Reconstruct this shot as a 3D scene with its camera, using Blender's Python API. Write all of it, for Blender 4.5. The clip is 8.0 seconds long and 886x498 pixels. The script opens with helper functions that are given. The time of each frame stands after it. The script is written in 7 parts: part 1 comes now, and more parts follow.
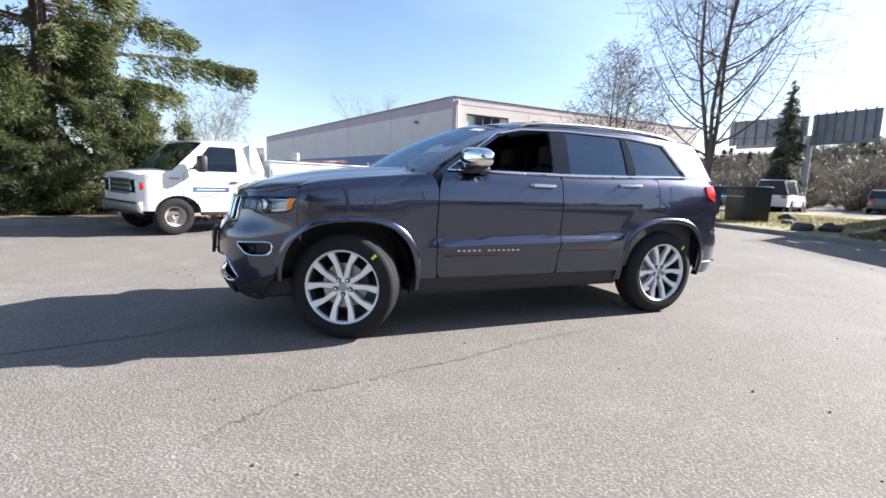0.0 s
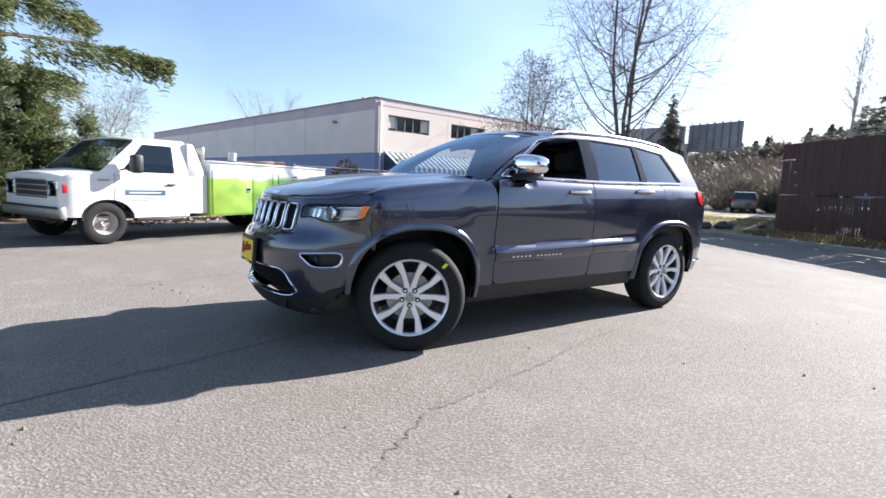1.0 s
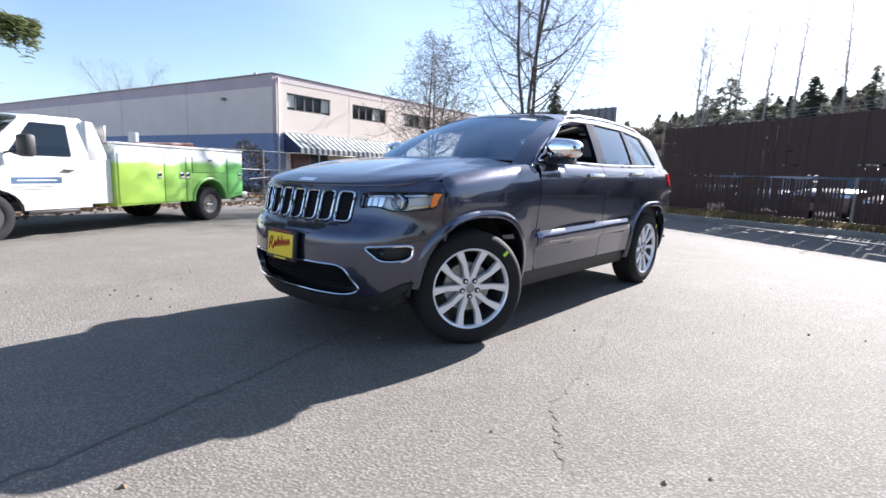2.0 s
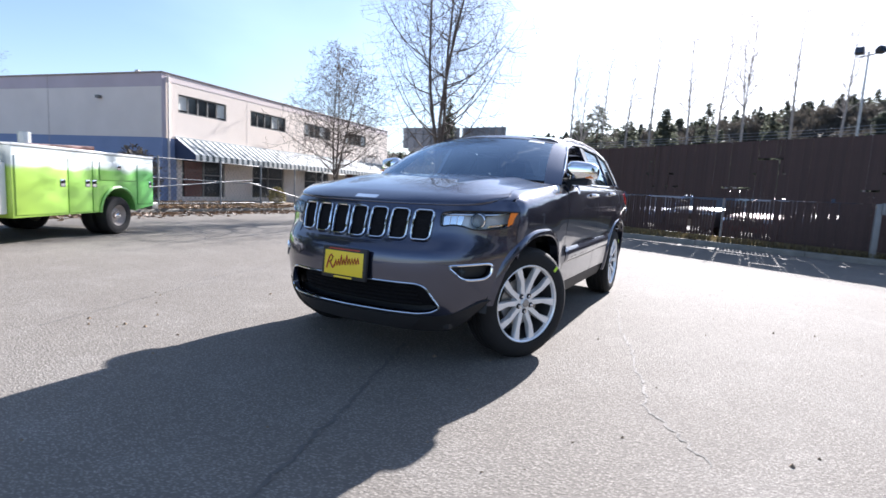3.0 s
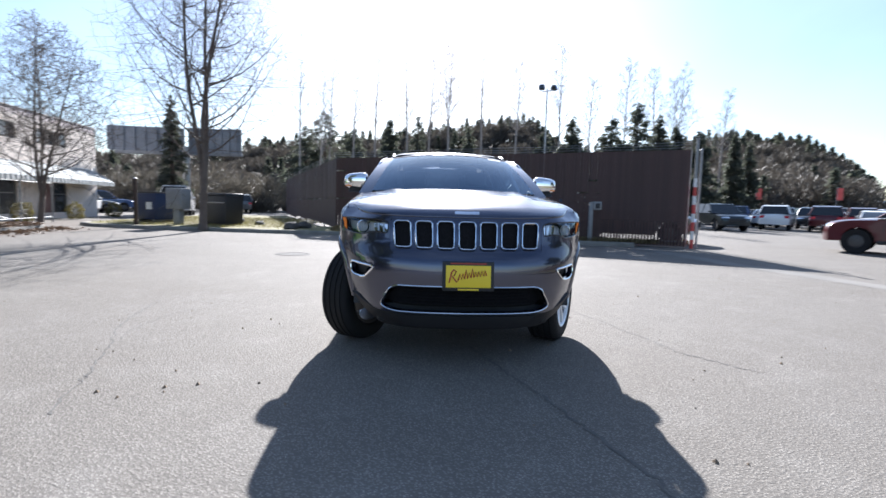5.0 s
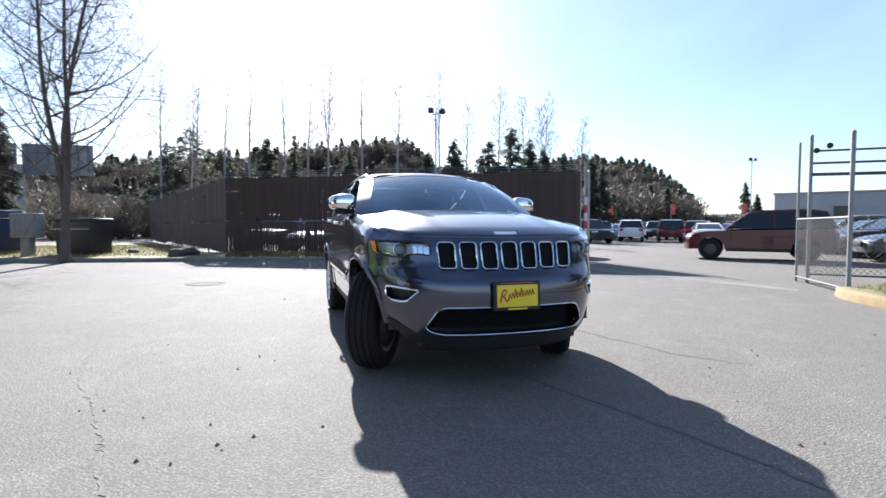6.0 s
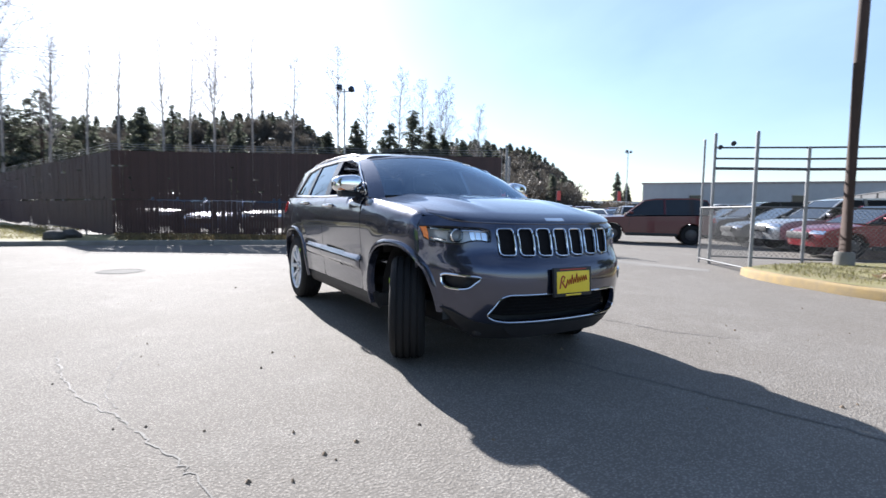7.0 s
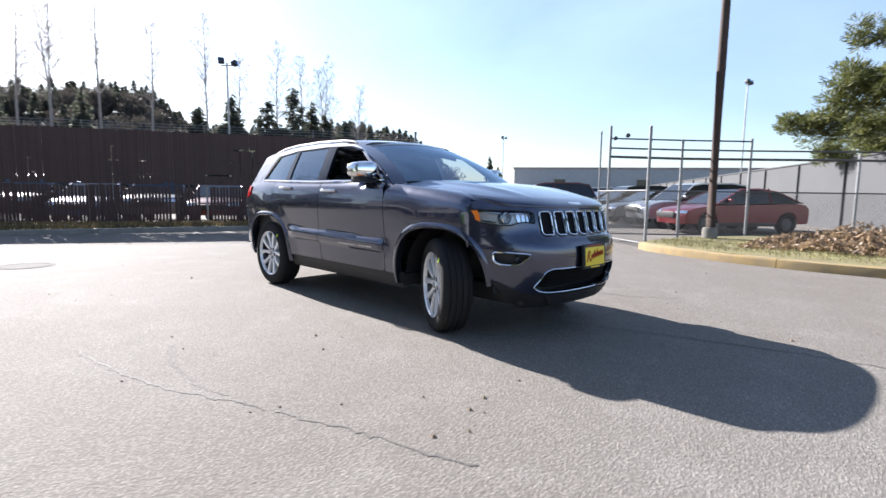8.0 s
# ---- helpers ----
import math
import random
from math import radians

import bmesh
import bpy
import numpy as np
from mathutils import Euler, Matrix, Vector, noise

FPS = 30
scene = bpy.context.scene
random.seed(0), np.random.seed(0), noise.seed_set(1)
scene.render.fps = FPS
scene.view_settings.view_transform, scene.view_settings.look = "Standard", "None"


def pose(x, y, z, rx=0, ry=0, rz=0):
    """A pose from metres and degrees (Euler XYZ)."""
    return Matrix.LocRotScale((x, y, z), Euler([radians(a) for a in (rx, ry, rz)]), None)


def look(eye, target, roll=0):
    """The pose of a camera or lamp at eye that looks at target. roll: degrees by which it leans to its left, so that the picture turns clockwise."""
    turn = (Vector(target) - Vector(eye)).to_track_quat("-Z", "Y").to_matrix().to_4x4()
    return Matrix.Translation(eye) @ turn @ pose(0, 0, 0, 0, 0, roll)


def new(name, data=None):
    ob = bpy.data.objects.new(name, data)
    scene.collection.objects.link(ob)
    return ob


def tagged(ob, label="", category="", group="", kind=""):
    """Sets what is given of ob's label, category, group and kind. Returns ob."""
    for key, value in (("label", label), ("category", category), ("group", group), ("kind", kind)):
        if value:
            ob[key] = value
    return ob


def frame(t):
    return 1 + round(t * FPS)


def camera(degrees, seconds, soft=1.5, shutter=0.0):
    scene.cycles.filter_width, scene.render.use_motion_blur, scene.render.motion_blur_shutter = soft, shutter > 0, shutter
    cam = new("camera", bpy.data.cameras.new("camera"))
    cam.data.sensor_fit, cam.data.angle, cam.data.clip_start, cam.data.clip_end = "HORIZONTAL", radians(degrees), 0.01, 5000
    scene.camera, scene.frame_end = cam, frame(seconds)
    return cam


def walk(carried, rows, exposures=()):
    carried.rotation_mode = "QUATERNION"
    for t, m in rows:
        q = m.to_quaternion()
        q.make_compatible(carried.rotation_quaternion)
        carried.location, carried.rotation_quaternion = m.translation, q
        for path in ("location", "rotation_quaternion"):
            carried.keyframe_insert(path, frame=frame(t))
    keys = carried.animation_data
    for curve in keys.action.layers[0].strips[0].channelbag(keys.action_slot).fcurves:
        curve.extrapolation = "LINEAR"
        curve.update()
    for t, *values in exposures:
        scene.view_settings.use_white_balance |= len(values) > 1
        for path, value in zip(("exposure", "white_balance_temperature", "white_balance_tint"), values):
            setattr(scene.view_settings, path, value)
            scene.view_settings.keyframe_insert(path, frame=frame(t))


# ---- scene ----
cam = camera(83.4, 8.0, shutter=0.35)
PATH = [
    (0, (2.209, 4.374, 1.156), (1.436, 2.549, 0.888), 2.1),
    (0.5, (2.75, 4.125, 1.155), (1.786, 2.389, 0.919), 3.7),
    (1, (3.228, 3.774, 1.152), (2.103, 2.14, 0.903), 2.3),
    (2.5, (4.378, 2.44, 1.126), (2.757, 1.303, 0.848), 2.8),
    (3, (4.727, 1.977, 1.124), (2.983, 1.027, 0.89), 3.1),
    (3.5, (4.933, 1.408, 1.108), (3.089, 0.686, 0.832), 2.0),
    (4, (5.132, 0.882, 1.112), (3.195, 0.432, 0.901), 2.0),
    (4.5, (5.336, 0.261, 1.099), (3.36, 0.048, 0.879), 1.0),
    (5, (5.616, -0.358, 1.111), (3.627, -0.245, 0.938), 1.4),
    (6.5, (5.118, -1.984, 1.103), (3.286, -1.188, 0.999), -0.0),
    (7, (4.825, -2.467, 1.117), (3.102, -1.464, 0.963), 0.9),
    (7.5, (4.564, -2.991, 1.111), (2.989, -1.773, 0.916), 0.3),
    (8, (4.342, -3.688, 1.118), (2.927, -2.289, 0.903), 0.72),
]
walk(cam, [(t, look(eye, target, roll)) for t, eye, target, roll in PATH], [(0, 1.92, 6300, 13), (2.5, 1.88, 6150, 15), (4.5, 1.78, 6050, 13), (5.2, 1.70, 6000, 12), (7, 1.72, 6100, 12), (8, 1.82, 6250, 14)])

# ---- world, sun and exposure ----
SUN_EL, SUN_TO = 28.1, Vector((-1.0, 0.035, 0.0)).normalized()
world = bpy.data.worlds.new("sky")
scene.world = world
world.use_nodes = True
_n = world.node_tree.nodes
_sky = _n.new("ShaderNodeTexSky")
_sky.sky_type, _sky.sun_disc = "NISHITA", False
_sky.sun_elevation, _sky.sun_rotation = radians(SUN_EL), math.atan2(SUN_TO.x, SUN_TO.y)
_sky.air_density, _sky.dust_density, _sky.ozone_density = 1.0, 0.6, 2.0
# thin high cloud over the whole sky
_tc, _mp, _cl, _cr, _cm = (_n.new("ShaderNode" + k) for k in ("TexCoord", "Mapping", "TexNoise", "MapRange", "Mix"))
_mp.inputs["Scale"].default_value = (1.1, 1.5, 2.2)
_cl.inputs["Scale"].default_value, _cl.inputs["Detail"].default_value, _cl.inputs["Distortion"].default_value = 1.3, 6, 0.25
_cr.inputs["From Min"].default_value, _cr.inputs["From Max"].default_value, _cr.inputs["To Min"].default_value, _cr.inputs["To Max"].default_value = 0.40, 0.8, 0.02, 0.26
_cm.data_type = "RGBA"
_cm.inputs["B"].default_value = (7.8, 9.8, 12.6, 1)
_L = world.node_tree.links
_L.new(_tc.outputs["Generated"], _mp.inputs[0])
_L.new(_mp.outputs[0], _cl.inputs["Vector"])
_L.new(_cl.outputs["Fac"], _cr.inputs["Value"])
_L.new(_cr.outputs[0], _cm.inputs["Factor"])
_L.new(_sky.outputs[0], _cm.inputs["A"])
_L.new(_cm.outputs["Result"], _n["Background"].inputs[0])
_n["Background"].inputs[1].default_value = 0.056
_sd = bpy.data.lights.new("sun", "SUN")
_sd.energy, _sd.angle, _sd.color = 5.0, radians(0.53), (1.0, 0.955, 0.89)
sun = new("sun", _sd)
_v = SUN_TO * math.cos(radians(SUN_EL)) + Vector((0, 0, math.sin(radians(SUN_EL))))
sun.matrix_world = look(_v * 60, (0, 0, 0))


# ---- materials ----
def material(name, color, rough=0.6, metal=0.0, vary=0.15, scale=6.0, bump=0.0, bscale=80.0, coat=0.0, island=0.0, second=None, spec=0.5):
    """A surface with grain at two scales: broad patches and fine relief."""
    m = bpy.data.materials.new(name)
    m.use_nodes = True
    nt = m.node_tree
    b = nt.nodes["Principled BSDF"]
    b.inputs["Roughness"].default_value, b.inputs["Metallic"].default_value = rough, metal
    b.inputs["Coat Weight"].default_value, b.inputs["Coat Roughness"].default_value = coat, 0.03
    b.inputs["Specular IOR Level"].default_value = spec
    b.inputs["Coat IOR"].default_value = 1.62 if coat == 1.0 else 1.5
    co = nt.nodes.new("ShaderNodeTexCoord")
    n1, n2 = nt.nodes.new("ShaderNodeTexNoise"), nt.nodes.new("ShaderNodeTexNoise")
    n1.inputs["Scale"].default_value, n1.inputs["Detail"].default_value = scale, 6
    n2.inputs["Scale"].default_value, n2.inputs["Detail"].default_value = bscale, 3
    nt.links.new(co.outputs["Object"], n1.inputs["Vector"])
    nt.links.new(co.outputs["Object"], n2.inputs["Vector"])
    mx = nt.nodes.new("ShaderNodeMix")
    mx.data_type = "RGBA"
    dark = second or tuple(c * (1 - vary) for c in color)
    lite = tuple(min(1, c * (1 + vary)) for c in color)
    mx.inputs["A"].default_value, mx.inputs["B"].default_value = (*dark, 1), (*lite, 1)
    add = nt.nodes.new("ShaderNodeMath")
    add.operation = "MULTIPLY_ADD"
    nt.links.new(n2.outputs["Fac"], add.inputs[0])
    add.inputs[1].default_value = 0.35
    nt.links.new(n1.outputs["Fac"], add.inputs[2])
    last = add.outputs[0]
    if island:
        g, o = nt.nodes.new("ShaderNodeNewGeometry"), nt.nodes.new("ShaderNodeObjectInfo")
        a2, a3 = nt.nodes.new("ShaderNodeMath"), nt.nodes.new("ShaderNodeMath")
        a2.operation = a3.operation = "MULTIPLY_ADD"
        nt.links.new(g.outputs["Random Per Island"], a2.inputs[0])
        a2.inputs[1].default_value = island
        nt.links.new(last, a2.inputs[2])
        nt.links.new(o.outputs["Random"], a3.inputs[0])
        a3.inputs[1].default_value = island
        nt.links.new(a2.outputs[0], a3.inputs[2])
        last = a3.outputs[0]
    mr = nt.nodes.new("ShaderNodeMapRange")
    mr.inputs["From Min"].default_value, mr.inputs["From Max"].default_value = 0.3, 1.05 + island * 1.6
    nt.links.new(last, mr.inputs["Value"])
    nt.links.new(mr.outputs[0], mx.inputs["Factor"])
    nt.links.new(mx.outputs["Result"], b.inputs["Base Color"])
    if bump:
        bp = nt.nodes.new("ShaderNodeBump")
        bp.inputs["Strength"].default_value, bp.inputs["Distance"].default_value = bump, 0.01
        nt.links.new(n2.outputs["Fac"], bp.inputs["Height"])
        nt.links.new(bp.outputs[0], b.inputs["Normal"])
    return m


def glass_material(name, tint, rough=0.0, ior=1.9):
    """Thin automotive glass: a gloss over a tinted see-through sheet."""
    m = bpy.data.materials.new(name)
    m.use_nodes = True
    nt = m.node_tree
    out = nt.nodes["Material Output"]
    nt.nodes.remove(nt.nodes["Principled BSDF"])
    t, g, f, mx = (nt.nodes.new("ShaderNode" + k) for k in ("BsdfTransparent", "BsdfGlossy", "Fresnel", "MixShader"))
    t.inputs[0].default_value = (*tint, 1)
    g.inputs["Roughness"].default_value = rough
    g.inputs["Color"].default_value = (0.66, 0.83, 1.0, 1)
    f.inputs["IOR"].default_value = ior
    nt.links.new(f.outputs[0], mx.inputs[0])
    nt.links.new(t.outputs[0], mx.inputs[1])
    nt.links.new(g.outputs[0], mx.inputs[2])
    nt.links.new(mx.outputs[0], out.inputs[0])
    return m


PAINT = material("grey metallic paint", (0.043, 0.050, 0.086), 0.25, 0.85, 0.06, 3, 0.0, 900, coat=1.0)
BLACK = material("black plastic", (0.018, 0.018, 0.02), 0.55, 0, 0.2, 8, 0.15, 300)
GLOSSBLACK = material("gloss black trim", (0.01, 0.01, 0.012), 0.05, 0, 0.1, 8)
CHROME = material("chrome", (0.82, 0.83, 0.85), 0.06, 1.0, 0.03, 8)
ALLOY = material("machined alloy", (0.80, 0.81, 0.83), 0.30, 0.45, 0.05, 9)
RUBBER = material("tyre rubber", (0.013, 0.013, 0.014), 0.8, 0, 0.25, 9, 0.3, 160, spec=0.3)
STEEL = material("dull steel", (0.35, 0.34, 0.33), 0.45, 0.8, 0.25, 12)
GLASS = glass_material("windscreen glass", (0.50, 0.56, 0.57), 0.0, 2.9)
PRIVACY = glass_material("privacy glass", (0.19, 0.20, 0.225), 0.0, 2.4)
LENS = glass_material("lamp lens", (0.94, 0.95, 0.96), 0.0, 1.42)
AMBER = material("amber lens", (0.85, 0.22, 0.03), 0.15, 0, 0.1, 20)
REDLENS = material("red lens", (0.55, 0.02, 0.02), 0.12, 0, 0.1, 20)
TRIM = material("dark cabin trim", (0.03, 0.03, 0.032), 0.7, 0, 0.2, 12, 0.2, 200)
YELLOW = material("yellow card", (0.85, 0.62, 0.03), 0.45, 0, 0.05, 9)
INKRED = material("red ink", (0.42, 0.05, 0.03), 0.5, 0, 0.1, 9)
WHITE = material("white paint", (0.72, 0.72, 0.7), 0.35, 0, 0.06, 2.0, 0.0, 40, coat=0.4)


# ---- builders ----
def mesh_object(name, bm, mat, parent=None, label="", smooth=35):
    me = bpy.data.meshes.new(name)
    bm.to_mesh(me)
    bm.free()
    me.materials.append(mat)
    if smooth:
        me.shade_smooth()
        me.set_sharp_from_angle(angle=radians(smooth))
    ob = new(name, me)
    ob.parent = parent
    if label:
        tagged(ob, label)
    return ob


def part(name, bm, mat, parent, label="", smooth=35):
    return mesh_object(name, bm, mat, parent, label, smooth)


def thing(name, label, category, at=(0, 0, 0), turn=0.0, group="", kind=""):
    e = new(name)
    e.matrix_basis = pose(*at, 0, 0, turn)
    return tagged(e, label, category, group, kind)


def raw(verts, faces):
    bm = bmesh.new()
    vs = [bm.verts.new(v) for v in verts]
    for f in faces:
        try:
            bm.faces.new([vs[i] for i in f])
        except ValueError:
            pass
    return bm


def bake(verts, faces, name, mat, parent=None, label="", smooth=0):
    """A large mesh straight from its arrays."""
    me = bpy.data.meshes.new(name)
    me.from_pydata([tuple(v) for v in verts], [], [tuple(int(i) for i in f) for f in faces])
    me.materials.append(mat)
    if smooth:
        me.shade_smooth()
        me.set_sharp_from_angle(angle=radians(smooth))
    ob = new(name, me)
    ob.parent = parent
    if label:
        tagged(ob, label)
    return ob


def box(x0, x1, y0, y1, z0, z1, bevel=0.0, seg=2):
    bm = bmesh.new()
    bmesh.ops.create_cube(bm, size=1.0)
    bmesh.ops.transform(bm, matrix=Matrix.Translation(((x0 + x1) / 2, (y0 + y1) / 2, (z0 + z1) / 2)) @ Matrix.Diagonal((abs(x1 - x0), abs(y1 - y0), abs(z1 - z0), 1)), verts=bm.verts)
    if bevel:
        bmesh.ops.bevel(bm, geom=list(bm.edges), offset=bevel, segments=seg, profile=0.5, affect="EDGES")
    return bm


def moved(bm, m):
    bmesh.ops.transform(bm, matrix=m, verts=bm.verts)
    return bm


def prism(poly, y0, y1, bevel=0.0, axis="y", seg=2):
    """A polygon of (x, z) pushed from y0 to y1; axis x takes (y, z), axis z takes (x, y)."""
    def put(a, b, c):
        return (a, c, b) if axis == "y" else ((c, a, b) if axis == "x" else (a, b, c))
    n = len(poly)
    vs = [put(a, b, y0) for a, b in poly] + [put(a, b, y1) for a, b in poly]
    bm = raw(vs, [tuple(range(n)), tuple(range(2 * n - 1, n - 1, -1))] + [(i, i + n, (i + 1) % n + n, (i + 1) % n) for i in range(n)])
    bmesh.ops.recalc_face_normals(bm, faces=bm.faces)
    if bevel:
        bmesh.ops.bevel(bm, geom=list(bm.edges), offset=bevel, segments=seg, profile=0.5, affect="EDGES")
    return bm


def lathe(profile, n=32, axis="y"):
    """Profile of (radius, along) turned round an axis through the origin."""
    vs, fs, k = [], [], len(profile)
    for i in range(n):
        a = 2 * math.pi * i / n
        for r, h in profile:
            c, s = r * math.cos(a), r * math.sin(a)
            vs.append((c, h, s) if axis == "y" else ((h, c, s) if axis == "x" else (c, s, h)))
    for i in range(n):
        j = (i + 1) % n
        for p in range(k - 1):
            fs.append((i * k + p, i * k + p + 1, j * k + p + 1, j * k + p))
    bm = raw(vs, fs)
    bmesh.ops.remove_doubles(bm, verts=bm.verts, dist=1e-5)
    bmesh.ops.recalc_face_normals(bm, faces=bm.faces)
    return bm


def tube(points, radius, n=8, closed=False, flat=1.0):
    """A round bar along points; radius may be a list."""
    pts = [Vector(p) for p in points]
    k = len(pts)
    rad = radius if isinstance(radius, (list, tuple)) else [radius] * k
    vs, fs = [], []
    for i, p in enumerate(pts):
        a, b = (pts[i - 1], pts[(i + 1) % k]) if closed else (pts[max(i - 1, 0)], pts[min(i + 1, k - 1)])
        d = (b - a).normalized()
        u = d.cross(Vector((0, 0, 1)))
        u = Vector((1, 0, 0)) if u.length < 1e-3 else u.normalized()
        w = u.cross(d)
        for j in range(n):
            t = 2 * math.pi * j / n
            vs.append(p + (u * math.cos(t) + w * math.sin(t) * flat) * rad[i])
    for i in range(k if closed else k - 1):
        q = (i + 1) % k
        for j in range(n):
            fs.append((i * n + j, i * n + (j + 1) % n, q * n + (j + 1) % n, q * n + j))
    if not closed:
        fs += [tuple(range(n - 1, -1, -1)), tuple(range((k - 1) * n, k * n))]
    bm = raw(vs, fs)
    bmesh.ops.recalc_face_normals(bm, faces=bm.faces)
    return bm


def inside(poly, p):
    """Which of the points p lie within the polygon."""
    x, y = p[:, 0], p[:, 1]
    r = np.zeros(len(p), bool)
    q = np.array(poly)
    for (x0, y0), (x1, y1) in zip(q, np.roll(q, -1, 0)):
        c = (y0 > y) != (y1 > y)
        r ^= c & (x < (x1 - x0) * (y - y0) / ((y1 - y0) or 1e-12) + x0)
    return r


def densify(poly, step):
    out = []
    for (x0, y0), (x1, y1) in zip(poly, poly[1:] + poly[:1]):
        k = max(1, int(math.hypot(x1 - x0, y1 - y0) / step))
        out += [(x0 + (x1 - x0) * i / k, y0 + (y1 - y0) * i / k) for i in range(k)]
    return out


def rounded(poly, r, n=4):
    """The polygon with its corners rounded."""
    out = []
    k = len(poly)
    for i in range(k):
        p, a, b = Vector(poly[i]), Vector(poly[i - 1]), Vector(poly[(i + 1) % k])
        u, v = a - p, b - p
        q = min(r, u.length * 0.45, v.length * 0.45)
        s, e = p + u.normalized() * q, p + v.normalized() * q
        for j in range(n + 1):
            t = j / n
            c = s * (1 - t) ** 2 + p * 2 * t * (1 - t) + e * t * t
            out.append((c.x, c.y))
    return out


def sheet(outer, holes, place, step=0.04, depth=0.014, centre=(0, 0, 0.8), lift=0.0):
    """A curved panel: the flat outline less its holes, laid on the surface place(u, v), its rim turned in by depth."""
    from mathutils.geometry import delaunay_2d_cdt
    loops = [densify(outer, step)] + [densify(h, step * 0.7) for h in holes]
    pts, edges = [], []
    for lp in loops:
        b = len(pts)
        pts += lp
        edges += [(b + i, b + (i + 1) % len(lp)) for i in range(len(lp))]
    lo, hi = np.min(loops[0], 0), np.max(loops[0], 0)
    gx, gy = np.meshgrid(np.arange(lo[0] + step / 2, hi[0], step), np.arange(lo[1] + step / 2, hi[1], step))
    g = np.stack([gx.ravel(), gy.ravel()], 1)
    bd = np.array(pts)
    keep = inside(outer, g)
    for h in holes:
        keep &= ~inside(h, g)
    g = g[keep]
    if len(g):
        d = np.min(np.hypot(g[:, None, 0] - bd[None, :, 0], g[:, None, 1] - bd[None, :, 1]), 1)
        g = g[d > step * 0.45]
    every = [Vector(p) for p in pts] + [Vector((float(a), float(b))) for a, b in g]
    vo, _, fo, _, _, _ = delaunay_2d_cdt(every, edges, [], 0, 1e-6)
    v2 = np.array([(v.x, v.y) for v in vo])
    cen = np.array([v2[list(f)].mean(0) for f in fo])
    ok = inside(outer, cen)
    for h in holes:
        ok &= ~inside(h, cen)
    v3 = [Vector(place(a, b)) for a, b in v2]
    bm = raw(v3, [f for f, k in zip(fo, ok) if k])
    for v in [v for v in bm.verts if not v.link_faces]:
        bm.verts.remove(v)
    bm.normal_update()
    c = Vector(centre)
    if sum((f.normal.dot(f.calc_center_median() - c)) * f.calc_area() for f in bm.faces) < 0:
        bmesh.ops.reverse_faces(bm, faces=bm.faces)
    bm.normal_update()
    if lift:
        for v, n in [(v, v.normal.copy()) for v in bm.verts]:
            v.co += n * lift
    if depth:
        rim = [e for e in bm.edges if len(e.link_faces) == 1]
        made = {}
        for e in rim:
            for v in e.verts:
                if v not in made:
                    made[v] = bm.verts.new(v.co - v.normal * depth)
        for e in rim:
            lp = e.link_loops[0]
            a, b = lp.vert, lp.link_loop_next.vert
            bm.faces.new((b, a, made[a], made[b]))
        bm.normal_update()
    return bm


def flip_y(bm):
    bmesh.ops.transform(bm, matrix=Matrix.Diagonal((1, -1, 1, 1)), verts=bm.verts)
    bmesh.ops.reverse_faces(bm, faces=bm.faces)
    return bm


def curve1(xs, ys):
    """A smooth curve through a few values (monotone cubic)."""
    xs, ys = np.array(xs, float), np.array(ys, float)
    h, d = np.diff(xs), np.diff(ys) / np.diff(xs)
    m = np.zeros(len(xs))
    m[0], m[-1] = d[0], d[-1]
    for i in range(1, len(xs) - 1):
        m[i] = 0 if d[i - 1] * d[i] <= 0 else 2 * d[i - 1] * d[i] / (d[i - 1] + d[i])

    def f(x):
        x = min(max(x, xs[0]), xs[-1])
        i = min(int(np.searchsorted(xs, x, "right")) - 1, len(xs) - 2)
        t = (x - xs[i]) / h[i]
        return float((2 * t**3 - 3 * t**2 + 1) * ys[i] + (t**3 - 2 * t**2 + t) * h[i] * m[i] + (3 * t**2 - 2 * t**3) * ys[i + 1] + (t**3 - t**2) * h[i] * m[i + 1])
    return f


# ---- the grey sport utility vehicle: +x is its nose, +y its left side ----
WHEEL_R, AXLE, REAR_AXLE = 0.385, 1.457, 1.492
NOSE = curve1([0.24, 0.30, 0.40, 0.52, 0.64, 0.74, 0.79, 0.84, 0.92, 1.00, 1.06, 1.15], [2.22, 2.27, 2.315, 2.335, 2.335, 2.325, 2.29, 2.245, 2.225, 2.20, 2.17, 2.05])
TAIL = curve1([0.30, 0.40, 0.50, 0.66, 0.74, 0.80, 1.00, 1.15, 1.25], [-2.28, -2.38, -2.41, -2.41, -2.37, -2.31, -2.30, -2.27, -2.22])
SIDE = curve1([0.26, 0.30, 0.36, 0.46, 0.56, 0.70, 0.85, 1.00, 1.10, 1.16, 1.20, 1.23, 1.26], [0.82, 0.865, 0.893, 0.912, 0.924, 0.934, 0.946, 0.955, 0.945, 0.933, 0.918, 0.900, 0.885])
LEDGE = curve1([0.0, 0.560, 0.585, 0.600, 0.645, 0.665, 0.700, 1.5], [0, 0, 0.024, 0.030, 0.034, 0.028, 0.0, 0])
SHOULDER = curve1([-2.3, 0.55, 0.9, 1.3, 1.6, 1.85, 2.02, 2.2], [1.235, 1.22, 1.20, 1.165, 1.13, 1.085, 1.05, 1.03])
Q0, QLEN = 1.75, 1.32
_ry = [1.0, 0.985, 0.938, 0.895, 0.84, 0.73, 0.54, 0.30, 0.0]
_fx = [0.0, 0.10, 0.24, 0.38, 0.52, 0.715, 0.88, 0.97, 1.0]
_arc = [0.0]
